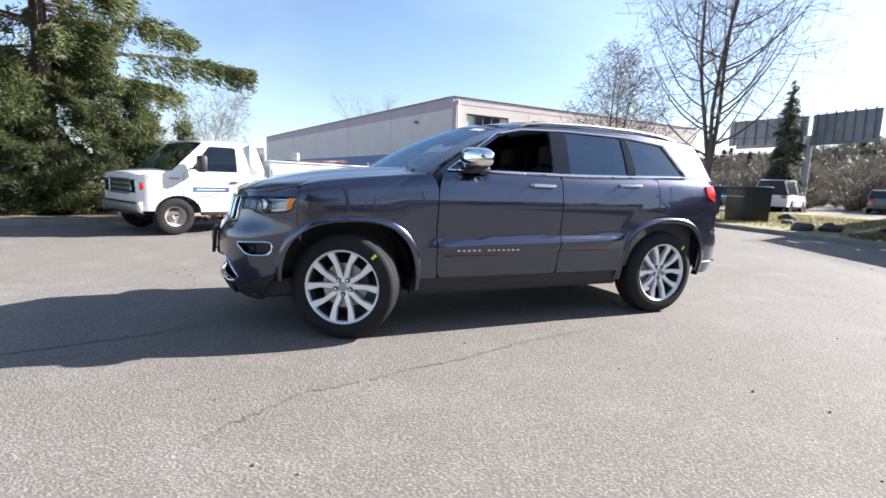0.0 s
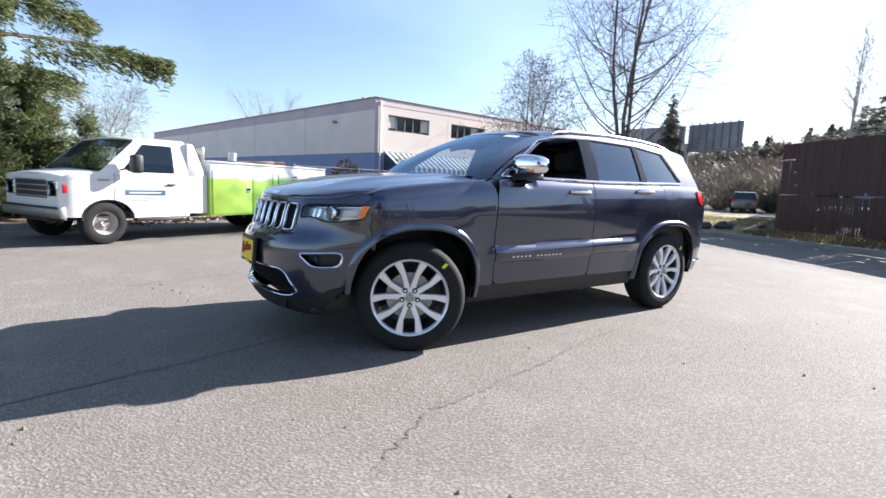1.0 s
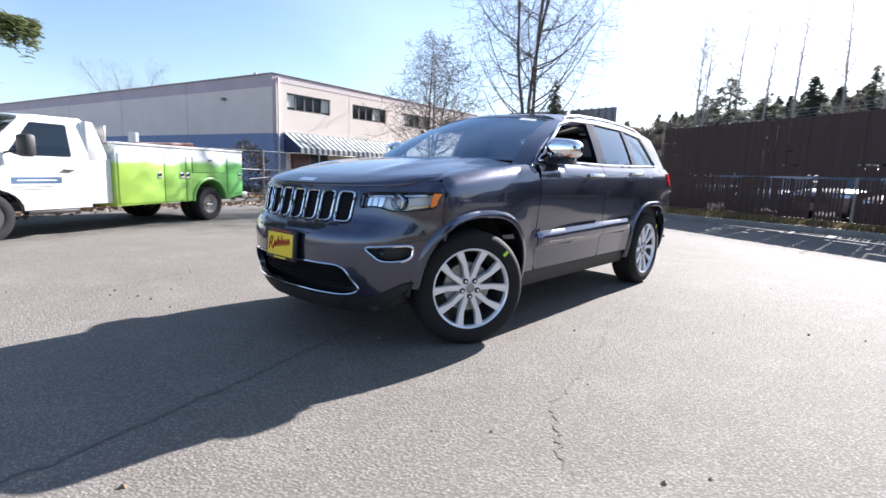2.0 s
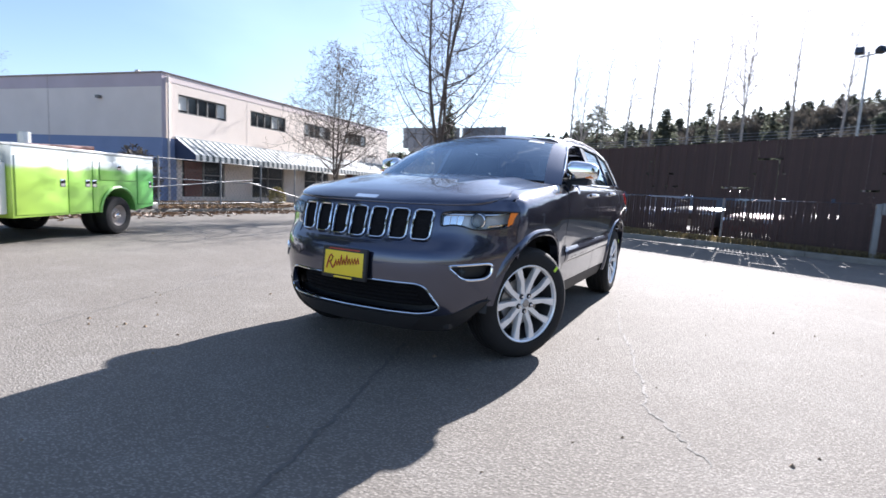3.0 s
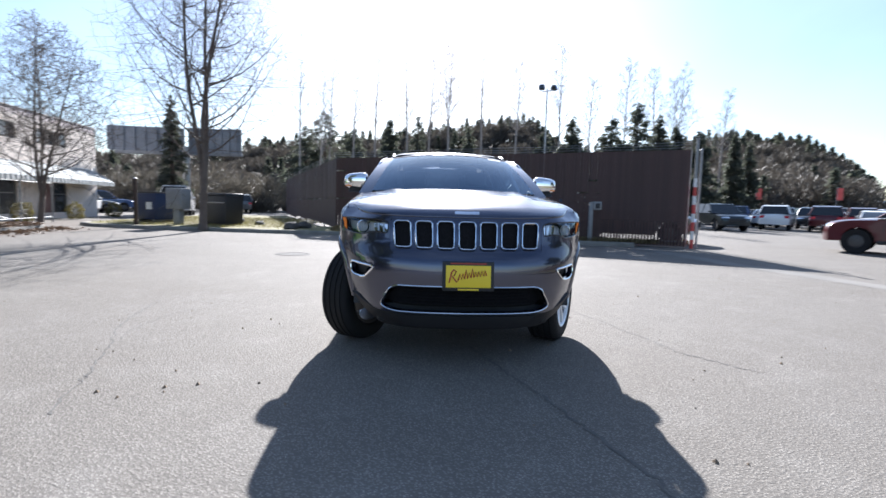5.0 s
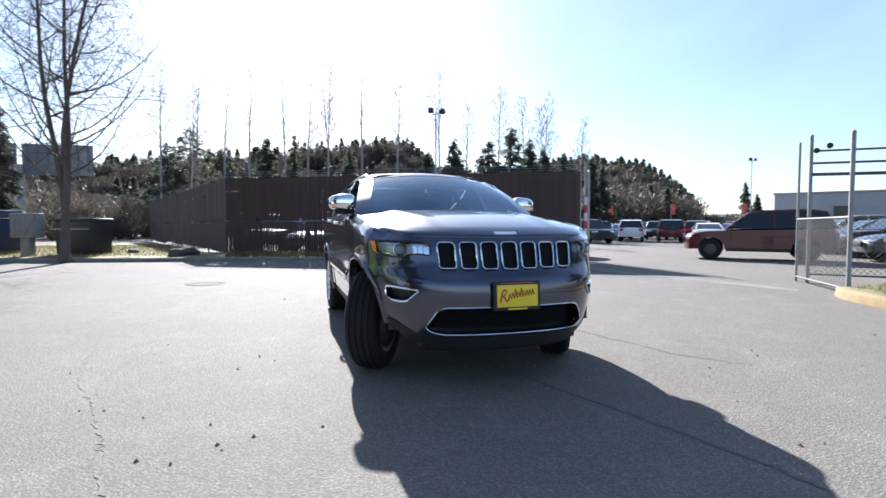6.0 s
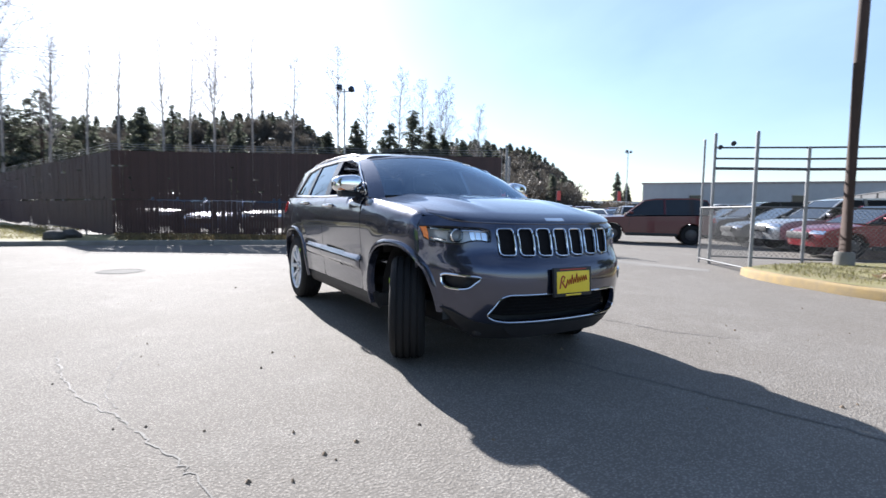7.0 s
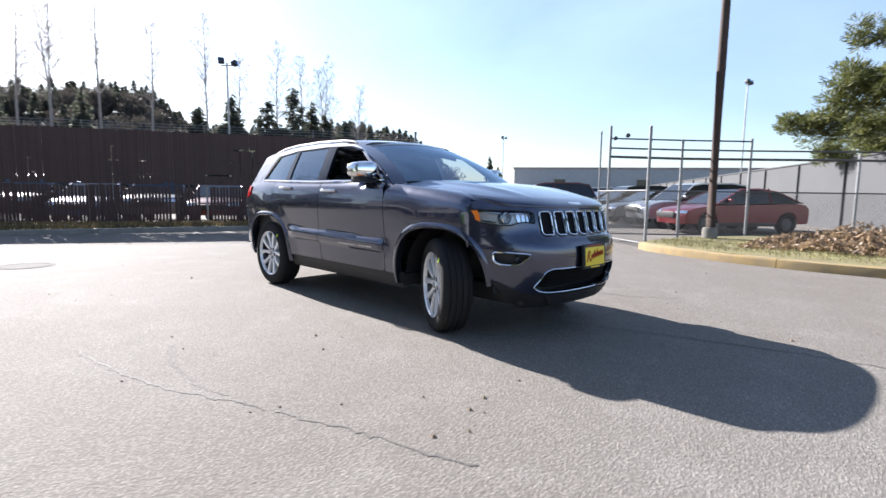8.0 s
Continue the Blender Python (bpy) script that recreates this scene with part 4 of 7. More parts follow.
# ---- ground, kerbs, verges ----
def asphalt_material():
    m = bpy.data.materials.new("worn asphalt")
    m.use_nodes = True
    nt = m.node_tree
    b = nt.nodes["Principled BSDF"]
    b.inputs["Roughness"].default_value = 0.88
    b.inputs["Specular IOR Level"].default_value = 0.25
    co = nt.nodes.new("ShaderNodeTexCoord")

    def tex(kind, scale, detail=3.0):
        n = nt.nodes.new(kind)
        n.inputs["Scale"].default_value = scale
        if "Detail" in n.inputs:
            n.inputs["Detail"].default_value = detail
        nt.links.new(co.outputs["Object"], n.inputs["Vector"])
        return n

    def mix(kind, f, a, c):
        n = nt.nodes.new("ShaderNodeMix")
        n.data_type, n.blend_type = "RGBA", kind
        for sock, v in ((n.inputs["Factor"], f), (n.inputs["A"], a), (n.inputs["B"], c)):
            if hasattr(v, "is_linked"):
                nt.links.new(v, sock)
            else:
                sock.default_value = v
        return n.outputs["Result"]

    def ramp(v, lo, hi):
        n = nt.nodes.new("ShaderNodeMapRange")
        n.inputs["From Min"].default_value, n.inputs["From Max"].default_value = lo, hi
        nt.links.new(v, n.inputs["Value"])
        return n.outputs[0]

    stones, fines = tex("ShaderNodeTexVoronoi", 82.0), tex("ShaderNodeTexNoise", 160.0, 2)
    bw = nt.nodes.new("ShaderNodeSeparateColor")
    nt.links.new(stones.outputs["Color"], bw.inputs[0])
    base = mix("MIX", bw.outputs[0], (0.226, 0.211, 0.192, 1), (0.314, 0.295, 0.268, 1))
    base = mix("MIX", ramp(fines.outputs["Fac"], 0.52, 0.85), base, (0.255, 0.238, 0.216, 1))
    # bitumen between the stones, and the cores of a few pale chips
    base = mix("MIX", ramp(stones.outputs["Distance"], 0.66, 0.96), base, (0.170, 0.158, 0.143, 1))
    core, chip = ramp(stones.outputs["Distance"], 0.68, 0.52), ramp(bw.outputs[1], 0.84, 0.90)
    both = nt.nodes.new("ShaderNodeMath")
    both.operation = "MULTIPLY"
    nt.links.new(core, both.inputs[0])
    nt.links.new(chip, both.inputs[1])
    base = mix("MIX", both.outputs[0], base, (0.40, 0.377, 0.345, 1))
    patches, stains = tex("ShaderNodeTexNoise", 0.35, 8), tex("ShaderNodeTexNoise", 2.3, 6)
    base = mix("MULTIPLY", ramp(patches.outputs["Fac"], 0.75, 0.35), base, (0.86, 0.84, 0.82, 1))
    base = mix("MULTIPLY", ramp(stains.outputs["Fac"], 0.72, 0.50), base, (0.88, 0.87, 0.86, 1))
    nt.links.new(base, b.inputs["Base Color"])
    # stones stand proud of the bitumen, over a coarser unevenness
    lumps = tex("ShaderNodeTexNoise", 62.0, 3)
    hgt = nt.nodes.new("ShaderNodeMath")
    hgt.operation = "MULTIPLY_ADD"
    nt.links.new(stones.outputs["Distance"], hgt.inputs[0])
    hgt.inputs[1].default_value = -0.45
    nt.links.new(lumps.outputs["Fac"], hgt.inputs[2])
    bp = nt.nodes.new("ShaderNodeBump")
    bp.inputs["Strength"].default_value, bp.inputs["Distance"].default_value = 0.46, 0.012
    nt.links.new(hgt.outputs[0], bp.inputs["Height"])
    nt.links.new(bp.outputs[0], b.inputs["Normal"])
    return m


ASPHALT = asphalt_material()
KERB_DARK = material("weathered kerb concrete", (0.20, 0.19, 0.17), 0.9, 0, 0.35, 3, 0.5, 50)
KERB_YELLOW = material("worn yellow kerb paint", (0.29, 0.20, 0.075), 0.9, 0, 0.25, 5, 0.5, 60, second=(0.19, 0.155, 0.105))
GRASS = material("dry winter grass", (0.19, 0.18, 0.065), 0.9, 0, 0.3, 1.4, 0.8, 60, second=(0.13, 0.10, 0.06))
DIRT = material("leafy dirt", (0.19, 0.14, 0.095), 0.95, 0, 0.4, 2.5, 0.8, 45)
TAR = material("crack filler", (0.10, 0.094, 0.086), 0.8, 0, 0.3, 12, 0.3, 60)
ground = tagged(mesh_object("ground", raw([(-1500, -1500, 0), (1500, -1500, 0), (1500, 1500, 0), (-1500, 1500, 0)], [(0, 1, 2, 3)]), ASPHALT, None, "", 0), "worn grey asphalt yard with cracks and grit", "ground", "", "structure")

rng = random.Random(4)


def crack(points, width):
    pts, n = [], len(points)
    for a, b in zip(points, points[1:]):
        k = max(2, int(math.dist(a, b) / 0.035))
        for i in range(k):
            t = i / k
            pts.append((a[0] + (b[0] - a[0]) * t + rng.gauss(0, 0.010), a[1] + (b[1] - a[1]) * t + rng.gauss(0, 0.010)))
    vs, fs = [], []
    for i, p in enumerate(pts):
        q = pts[min(i + 1, len(pts) - 1)] if i < len(pts) - 1 else (2 * p[0] - pts[i - 1][0], 2 * p[1] - pts[i - 1][1])
        d = Vector((q[0] - p[0], q[1] - p[1])).normalized()
        w = 1.5 * width * rng.uniform(0.28, 1.0)
        vs += [(p[0] - d.y * w, p[1] + d.x * w, 0.003), (p[0] + d.y * w, p[1] - d.x * w, 0.003)]
        if i:
            fs.append((2 * i - 2, 2 * i - 1, 2 * i + 1, 2 * i))
    return part("crack", raw(vs, fs), TAR, ground, "", 0)


crack([(1.75, 0.08), (2.13, 0.21), (2.55, 0.33), (2.95, 0.46), (3.44, 0.585), (3.62, 0.64), (4.1, 0.70), (4.8, 0.92)], 0.010)
crack([(-0.6, 1.15), (-0.27, 1.24), (0.36, 1.37), (0.77, 1.51), (1.09, 1.57), (1.42, 1.655), (1.90, 1.765), (2.4, 2.1)], 0.007)
crack([(0.09, -3.14), (0.76, -3.03), (1.29, -2.89), (1.75, -2.67), (2.0, -2.56), (2.24, -2.48), (2.49, -2.385), (2.66, -2.325), (2.82, -2.30), (3.1, -2.18)], 0.006)
crack([(1.62, -2.66), (1.37, -2.74), (0.9, -2.72), (0.4, -2.60)], 0.004)
# grit and leaf crumbs
_vs, _fs = [], []
for _i in range(420):
    _x, _y, _r = rng.uniform(-9, 8), rng.uniform(-8, 6), rng.uniform(0.003, 0.010) * (2.0 if rng.random() < 0.05 else 1)
    _b = len(_vs)
    for _k in range(5):
        _a = _k * 1.2566 + rng.random()
        _vs.append((_x + _r * math.cos(_a), _y + _r * math.sin(_a), 0.001))
    _vs.append((_x, _y, 0.004 + _r * 0.7))
    _fs += [(_b + k, _b + (k + 1) % 5, _b + 5) for k in range(5)]
for _x, _y, _r in ((2.62, -1.65, 0.019), (2.67, -1.82, 0.019), (2.38, -1.89, 0.011), (0.91, -1.70, 0.016), (1.26, -1.845, 0.014), (2.75, -2.16, 0.020), (2.83, -2.0, 0.012), (-0.58, 2.53, 0.016), (2.15, 2.38, 0.018)):
    _b = len(_vs)
    for _k in range(5):
        _a = _k * 1.2566
        _vs.append((_x + _r * math.cos(_a), _y + _r * 0.7 * math.sin(_a), 0.001))
    _vs.append((_x, _y, 0.016))
    _fs += [(_b + k, _b + (k + 1) % 5, _b + 5) for k in range(5)]
tagged(bake(_vs, _fs, "grit", DIRT), "scattered grit and leaf crumbs on asphalt", "grit", "", "stuff")


def flat_area(name, outline, z, mat, label, cat, wob=0.0):
    """A raised verge: its top sheet and a skirt down to the ground."""
    bm = sheet(list(outline), [], lambda x, y: (x, y, z + wob * noise.noise((x * 0.7, y * 0.7, 3.0))), 0.9, 0.0, (0, 0, -50))
    return tagged(mesh_object(name, bm, mat), label, cat, "", "structure")


def kerb(name, line, width, height, mat, label, piece=2.4, inside_left=True):
    """A kerb of cast lengths along a line, with rounded front edge and open joints."""
    root = tagged(new(name), label, "kerb", "", "structure")
    pts = [Vector((*p, 0)) for p in line]
    dense = []
    for a, b in zip(pts, pts[1:]):
        k = max(1, int((b - a).length / 0.3))
        dense += [a.lerp(b, i / k) for i in range(k)]
    dense.append(pts[-1])
    prof = [(0, -0.02), (0.01, height - 0.035), (0.02, height - 0.012), (0.045, height), (width - 0.02, height), (width, height - 0.02), (width, -0.02)]
    step = max(2, int(piece / 0.3))
    for s in range(0, len(dense) - 1, step):
        seg = dense[s: s + step + 1]
        if len(seg) < 2:
            continue
        vs, fs, n = [], [], len(prof)
        for i, p in enumerate(seg):
            g = s + i
            d = (dense[min(g + 1, len(dense) - 1)] - dense[max(g - 1, 0)]).normalized()
            nrm = Vector((-d.y, d.x, 0)) * (1 if inside_left else -1)
            shift = d * (0.006 if i == 0 else (-0.006 if i == len(seg) - 1 else 0))
            vs += [p + shift + nrm * (o + rng.gauss(0, 0.002)) + Vector((0, 0, h + (rng.gauss(0, 0.002) if h > 0 else 0))) for o, h in prof]
        for i in range(len(seg) - 1):
            fs += [(i * n + j, i * n + j + 1, (i + 1) * n + j + 1, (i + 1) * n + j) for j in range(n - 1)]
        fs += [tuple(range(n)), tuple(range((len(seg) - 1) * n + n - 1, (len(seg) - 1) * n - 1, -1))]
        bm = raw(vs, fs)
        bmesh.ops.recalc_face_normals(bm, faces=bm.faces)
        part("kerb_stone", bm, mat, root)
    return root


FAR_KERB = [(-9.1, 6.3), (-9.5, 4.8), (-10.3, 2.7), (-11.0, 0.3), (-11.5, -1.6), (-12.0, -4.3), (-12.5, -7.2), (-13.2, -10.5), (-13.9, -12.6), (-14.8, -13.6), (-16.2, -13.9), (-30.0, -14.6)]
kerb("kerb_far", FAR_KERB, 0.16, 0.13, KERB_DARK, "weathered dark concrete kerb below the slatted fence", 2.4, False)
flat_area("verge_far", [(x - 0.15, y) for x, y in FAR_KERB[:10]] + [(-16.2, -13.75), (-30, -14.4), (-30, -9.4), (-16.2, -4.6), (-9.3, 7.7)], 0.125, GRASS, "dry winter grass verge behind the kerb", "verge", 0.05)
BACK_KERB = [(-13.3, -14.9), (-12.9, -13.6), (-12.0, -12.95), (-8.0, -12.6), (-4.0, -12.5), (0.5, -11.9), (2.6, -10.6), (4.2, -8.9), (5.6, -7.9), (8.0, -7.2), (14.0, -6.6), (30, -6.0)]
kerb("kerb_back", BACK_KERB, 0.16, 0.12, KERB_DARK, "low weathered kerb before leafy dirt", 2.4, False)
flat_area("verge_back", [(x, y - 0.14) for x, y in BACK_KERB] + [(30, -45), (1.5, -60), (-3.5, -32), (-7.0, -17.0), (-13.4, -17.7)], 0.11, DIRT, "bare dirt with leaf litter beside building", "verge", 0.08)
NEAR_KERB = [(-0.40, 7.05), (-0.05, 6.70), (0.6, 6.36), (1.7, 5.98), (2.8, 5.82), (3.8, 5.84), (6.0, 6.15), (12.0, 7.1), (30.0, 8.9)]
kerb("kerb_near", NEAR_KERB, 0.17, 0.15, KERB_YELLOW, "worn yellow-painted concrete kerb", 2.4, True)
flat_area("verge_near", [(x, y + 0.15) for x, y in NEAR_KERB] + [(30, 30), (3.2, 13.2), (0.9, 11.2), (-0.2, 9.8), (-0.6, 8.5)], 0.145, GRASS, "rough grass verge with fallen leaves", "verge", 0.04)
GUTTERM = material("stained channel concrete", (0.165, 0.155, 0.142), 0.9, 0, 0.3, 1.6, 0.4, 50)
# Brown dust colour, with the trees' shade put into its darker tone.
DRIVE = material("dusty shade-toned paving", (0.105, 0.086, 0.070), 0.92, 0, 0.3, 1.2, 0.5, 60)
tagged(mesh_object("driveway", sheet([(-9.0, -11.2), (-6.0, -12.4), (-8.0, -12.6), (-12.0, -12.95), (-12.95, -13.6), (-13.35, -14.95), (-18.0, -16.3), (-29.0, -17.3), (-29.0, -14.75), (-16.2, -14.05), (-14.75, -13.75), (-13.8, -12.7), (-13.2, -11.3)], [], lambda x, y: (x, y, 0.005), 0.8, 0.0, (0, 0, -9)), DRIVE), "dusty brown-grey paving before the shops, tree shade in its tone", "driveway", "", "structure")
# concrete channel across the gateway
tagged(mesh_object("gutter", sheet([(-8.9, 6.55), (-5.0, 6.75), (-1.2, 7.35), (-0.9, 6.9), (-4.9, 6.2), (-9.0, 5.95)], [], lambda x, y: (x, y, 0.004), 0.5, 0.0, (0, 0, -9)), GUTTERM), "shallow concrete drainage channel across gateway", "gutter", "", "structure")
IRON = material("worn cast iron", (0.085, 0.08, 0.075), 0.95, 0.0, 0.3, 8, 0.4, 60)
_mh = thing("manhole_cover", "round iron manhole cover set in asphalt", "manhole cover", (-5.18, -2.97, 0))
part("ring", lathe([(0.30, 0.0), (0.30, 0.006), (0.36, 0.006), (0.37, 0.0)], 28, "z"), IRON, _mh)
part("lid", lathe([(0.0, 0.005), (0.29, 0.005), (0.295, 0.0)], 28, "z"), IRON, _mh)
PAINTLINE = material("faded road paint", (0.30, 0.295, 0.28), 0.85, 0, 0.3, 5, 0.3, 60, second=(0.11, 0.105, 0.10))
_pl2 = tagged(new("road_marking"), "faded white painted parking line", "road marking", "", "structure")
part("paint_strip", sheet([(4.9, -2.84), (6.4, -2.6), (6.38, -2.5), (4.88, -2.74)], [], lambda x, y: (x, y, 0.003), 0.3, 0.0, (0, 0, -9)), PAINTLINE, _pl2)


# ---- slatted fence ----
SLAT = material("brown fence slat", (0.046, 0.023, 0.021), 0.6, 0, 0.35, 3, 0.2, 40, island=0.7)
GALV = material("galvanised steel", (0.26, 0.265, 0.27), 0.6, 0.4, 0.15, 10, 0.1, 60)
WIRE = material("fence wire", (0.06, 0.062, 0.064), 0.7, 0.2, 0.1, 10)
FENCE_A, FENCE_B, FENCE_C = Vector((-8.95, 7.8, 0)), Vector((-15.25, -3.65, 0)), Vector((-37.0, -11.2, 0))


def slat_mesh(z0, z1, w):
    bm = box(-w / 2, w / 2, -0.006, 0.006, z0, z1)
    me = bpy.data.meshes.new("slat")
    bm.to_mesh(me)
    bm.free()
    me.materials.append(SLAT)
    return me


def slat_fence(name, a, b, pitch, label, broken, height=2.95, dense=1.0):
    root = tagged(new(name), label, "fence", "", "structure")
    d = b - a
    n = int(d.length / pitch)
    ang = math.degrees(math.atan2(d.y, d.x))
    upper = [slat_mesh((1.34, 1.345, 1.43)[k], height - 0.008 * k, dense * pitch * (0.985, 0.97, 0.92)[k]) for k in range(3)]
    cut = [[slat_mesh(h + 0.05, height, pitch * 0.95), slat_mesh(1.345, h, pitch * 0.95)] for h in (1.62, 2.02, 2.42)]
    lower = [slat_mesh(0.07 + 0.05 * k, 1.335 - 0.02 * k, dense * pitch * (0.95 - 0.055 * k)) for k in range(4)]
    # the bay by the gateway: slats from top to bottom with open gaps at their feet
    gatebay = [slat_mesh(0.80, height, pitch * 1.0), slat_mesh(0.05, 0.79, pitch * 0.74), slat_mesh(0.06, 0.79, pitch * 0.97)]
    for i in range(n):
        t = (i + 0.5) / n
        p = a + d * t
        worn = noise.noise((t * 7.0, broken, 1.3))
        gap = noise.noise((t * 19.0, broken + 5, 7.7))
        pick = list(cut[min(2, int((gap - 0.20) * 14))]) if gap > 0.20 else [upper[2 if rng.random() < 0.10 else rng.randint(0, 1)]]
        if rng.random() > (0.01 if worn < 0.15 else 0.05):
            pick.append(lower[min(3, max(0, int(1.2 + worn * 4 + rng.random() * 1.4)))])
        if name == "fence_long" and t < 0.20:
            pick = [gatebay[0], gatebay[2 if rng.random() < 0.12 else 1]]
        for k, me in enumerate(pick):
            o = new("slat", me)
            o.parent = root
            o.matrix_basis = pose(p.x, p.y, 0, rng.gauss(0, 0.15), rng.gauss(0, 0.025) if k == 0 else rng.gauss(0, 0.2), ang + rng.gauss(0, 1.0))
    m = int(d.length / 3.0)
    for i in range(m + 1):
        p = a + d * (i / m)
        q = part("post", tube([(p.x - 0.06, p.y + 0.035, 0), (p.x - 0.06, p.y + 0.035, height + 0.02)], 0.03, 8), GALV, root)
        part("wire_arm", tube([(p.x, p.y, height), (p.x + 0.10, p.y - 0.05, height + 0.22)], 0.012, 5), GALV, q)
    for z in (0.2, 1.5, height - 0.03):
        part("rail", tube([a + Vector((0, 0, z)) + Vector((-0.03, 0.015, 0)), b + Vector((0, 0, z)) + Vector((-0.03, 0.015, 0))], 0.02, 6), GALV, root)
    for k in range(3):
        off = Vector((0.04 + 0.04 * k, -0.02 - 0.02 * k, height + 0.06 + 0.075 * k))
        pts = [a + d * (i / (m * 6)) + off + Vector((0, 0, -0.02 * math.sin(math.pi * ((i % 6) / 6)) + rng.gauss(0, 0.004))) for i in range(m * 6 + 1)]
        part("barbed_wire", tube(pts, 0.007, 4), GALV, root)
    return root


slat_fence("fence_long", FENCE_A, FENCE_B, 0.092, "tall brown slatted chain-link fence with broken slats", 0.3)
slat_fence("fence_wing", FENCE_B, FENCE_C, 0.125, "tall reddish brown slatted fence running away", 9.7, dense=1.06)

# striped gate post with a bare one beside it
REDP, WHITEP = material("red post paint", (0.50, 0.06, 0.05), 0.5, 0, 0.15, 8), material("white post paint", (0.7, 0.68, 0.66), 0.5, 0, 0.12, 8)
_g = thing("gate_post", "red and white striped steel gate post", "gate post", (-8.80, 7.90, 0))
for _i in range(8):
    part("band", tube([(0, 0, 0.02 + 0.26 * _i), (0, 0, 0.28 + 0.26 * _i)], 0.052, 14), REDP if _i % 2 == 0 else WHITEP, _g)
part("shaft", tube([(0, 0, 2.1), (0, 0, 3.25)], 0.042, 12), GALV, _g)
part("cap", tube([(0, 0, 3.25), (0, 0, 3.28)], 0.056, 12), GALV, _g)
_g = thing("gate_post", "plain galvanised steel gate post", "gate post", (-8.94, 8.12, 0))
part("shaft", tube([(0, 0, 0), (0, 0, 2.95)], 0.036, 12), GALV, _g)
part("cap", lathe([(0.0, 3.0), (0.03, 2.985), (0.05, 2.95)], 12, "z"), GALV, _g)

# keypad pedestal
_k = thing("keypad_pedestal", "grey steel gate keypad on a pedestal", "keypad", (-9.72, 5.12, 0.12))
part("column", box(-0.055, 0.055, -0.055, 0.055, 0, 1.22, 0.008), GALV, _k)
part("keypad_box", box(-0.02, 0.12, 0.04, 0.30, 0.98, 1.24, 0.012), GALV, _k)
part("keypad_face", box(0.118, 0.126, 0.10, 0.24, 1.03, 1.19, 0.003), BLACK, _k)


# ---- chain-link gateway ----
def chain_link(w, h, cell=0.10, r=0.0022, z0=0.05):
    """Woven wire of a panel w wide and h high, as crossing slanted wires."""
    vs, fs = [], []
    n = int((w + h) / cell) + 1
    for sgn in (1, -1):
        for i in range(n):
            c = -h + i * cell if sgn > 0 else i * cell
            x0, x1 = c, c + sgn * h
            lo, hi = (x0, x1) if sgn > 0 else (x1, x0)
            if hi <= 0 or lo >= w:
                continue
            t0, t1 = 0.0, 1.0
            if sgn > 0:
                t0, t1 = max(0, -x0 / h), min(1, (w - x0) / h)
            else:
                t0, t1 = max(0, (x0 - w) / h), min(1, x0 / h)
            if t1 - t0 < 0.01:
                continue
            p, q = (x0 + sgn * h * t0, z0 + h * t0), (x0 + sgn * h * t1, z0 + h * t1)
            b = len(vs)
            for (x, z), y in ((p, 0.003 * sgn), (q, 0.003 * sgn)):
                vs += [(x + r, y, z - sgn * r), (x - r * 0.5, y + r, z + sgn * r * 0.5), (x - r * 0.5, y - r, z + sgn * r * 0.5)]
            fs += [(b, b + 1, b + 4, b + 3), (b + 1, b + 2, b + 5, b + 4), (b + 2, b, b + 3, b + 5)]
    return vs, fs


def mesh_panel(parent, a, b, h, z0=0.05, cell=0.10):
    d = Vector(b) - Vector(a)
    vs, fs = chain_link(d.length, h, cell, 0.0032, z0)
    m = pose(a[0], a[1], 0, 0, 0, math.degrees(math.atan2(d.y, d.x)))
    return bake([m @ Vector(v) for v in vs], fs, "wire_mesh", WIRE, parent)


GP = {"a": (-2.22, 8.60), "b": (-1.89, 8.47), "c": (-0.36, 7.30), "d": (-0.54, 9.66), "e": (0.62, 11.2), "f": (2.6, 13.4), "g": (4.4, 15.4)}
DARKRAIL = material("weathered dark steel rail", (0.09, 0.092, 0.095), 0.6, 0.4, 0.3, 10, 0.1, 60)
_g = thing("sliding_gate", "open galvanised chain-link sliding gate in its rollers", "gate")


def post(key, h, r, parent):
    x, y = GP[key]
    q = part("post", tube([(x, y, 0), (x, y, h)], r, 12), GALV, parent)
    part("post_cap", moved(lathe([(0.0, 0.03), (r * 0.7, 0.022), (r * 1.1, 0.0)], 12, "z"), Matrix.Translation((x, y, h))), GALV, q)


def bar(parent, k0, k1, z0, z1, r):
    part("rail", tube([(*GP[k0], z0), (*GP[k1], z1)], r, 8), DARKRAIL, parent)


post("a", 2.83, 0.024, _g)
post("b", 2.92, 0.034, _g)
post("c", 2.66, 0.034, _g)
for _z, _r in ((2.62, 0.02), (2.38, 0.022), (2.16, 0.032)):
    part("rail", tube([(*GP["b"], _z), (*GP["d"], _z - 0.04), (*GP["e"], _z - 0.02)] + ([(*GP["f"], _z), (*GP["g"], _z)] if _z < 2.5 else []), _r, 8), DARKRAIL, _g)
bar(_g, "a", "c", 0.10, 0.10, 0.022)
bar(_g, "a", "c", 1.28, 1.28, 0.022)
mesh_panel(_g, GP["a"], GP["c"], 1.18, 0.10)
for _x, _y in ((-1.7, 8.35), (-1.2, 7.98)):
    part("roller", moved(lathe([(0.0, 0.03), (0.05, 0.03), (0.05, -0.03), (0.0, -0.03)], 14), pose(_x, _y, 2.60, 0, 0, 40)), BLACK, _g)
_g = thing("chain_link_fence", "galvanised chain-link yard fence with tall posts", "fence")
for _k, _h in (("d", 2.58), ("e", 2.66), ("f", 2.30), ("g", 2.30)):
    post(_k, _h, 0.035, _g)
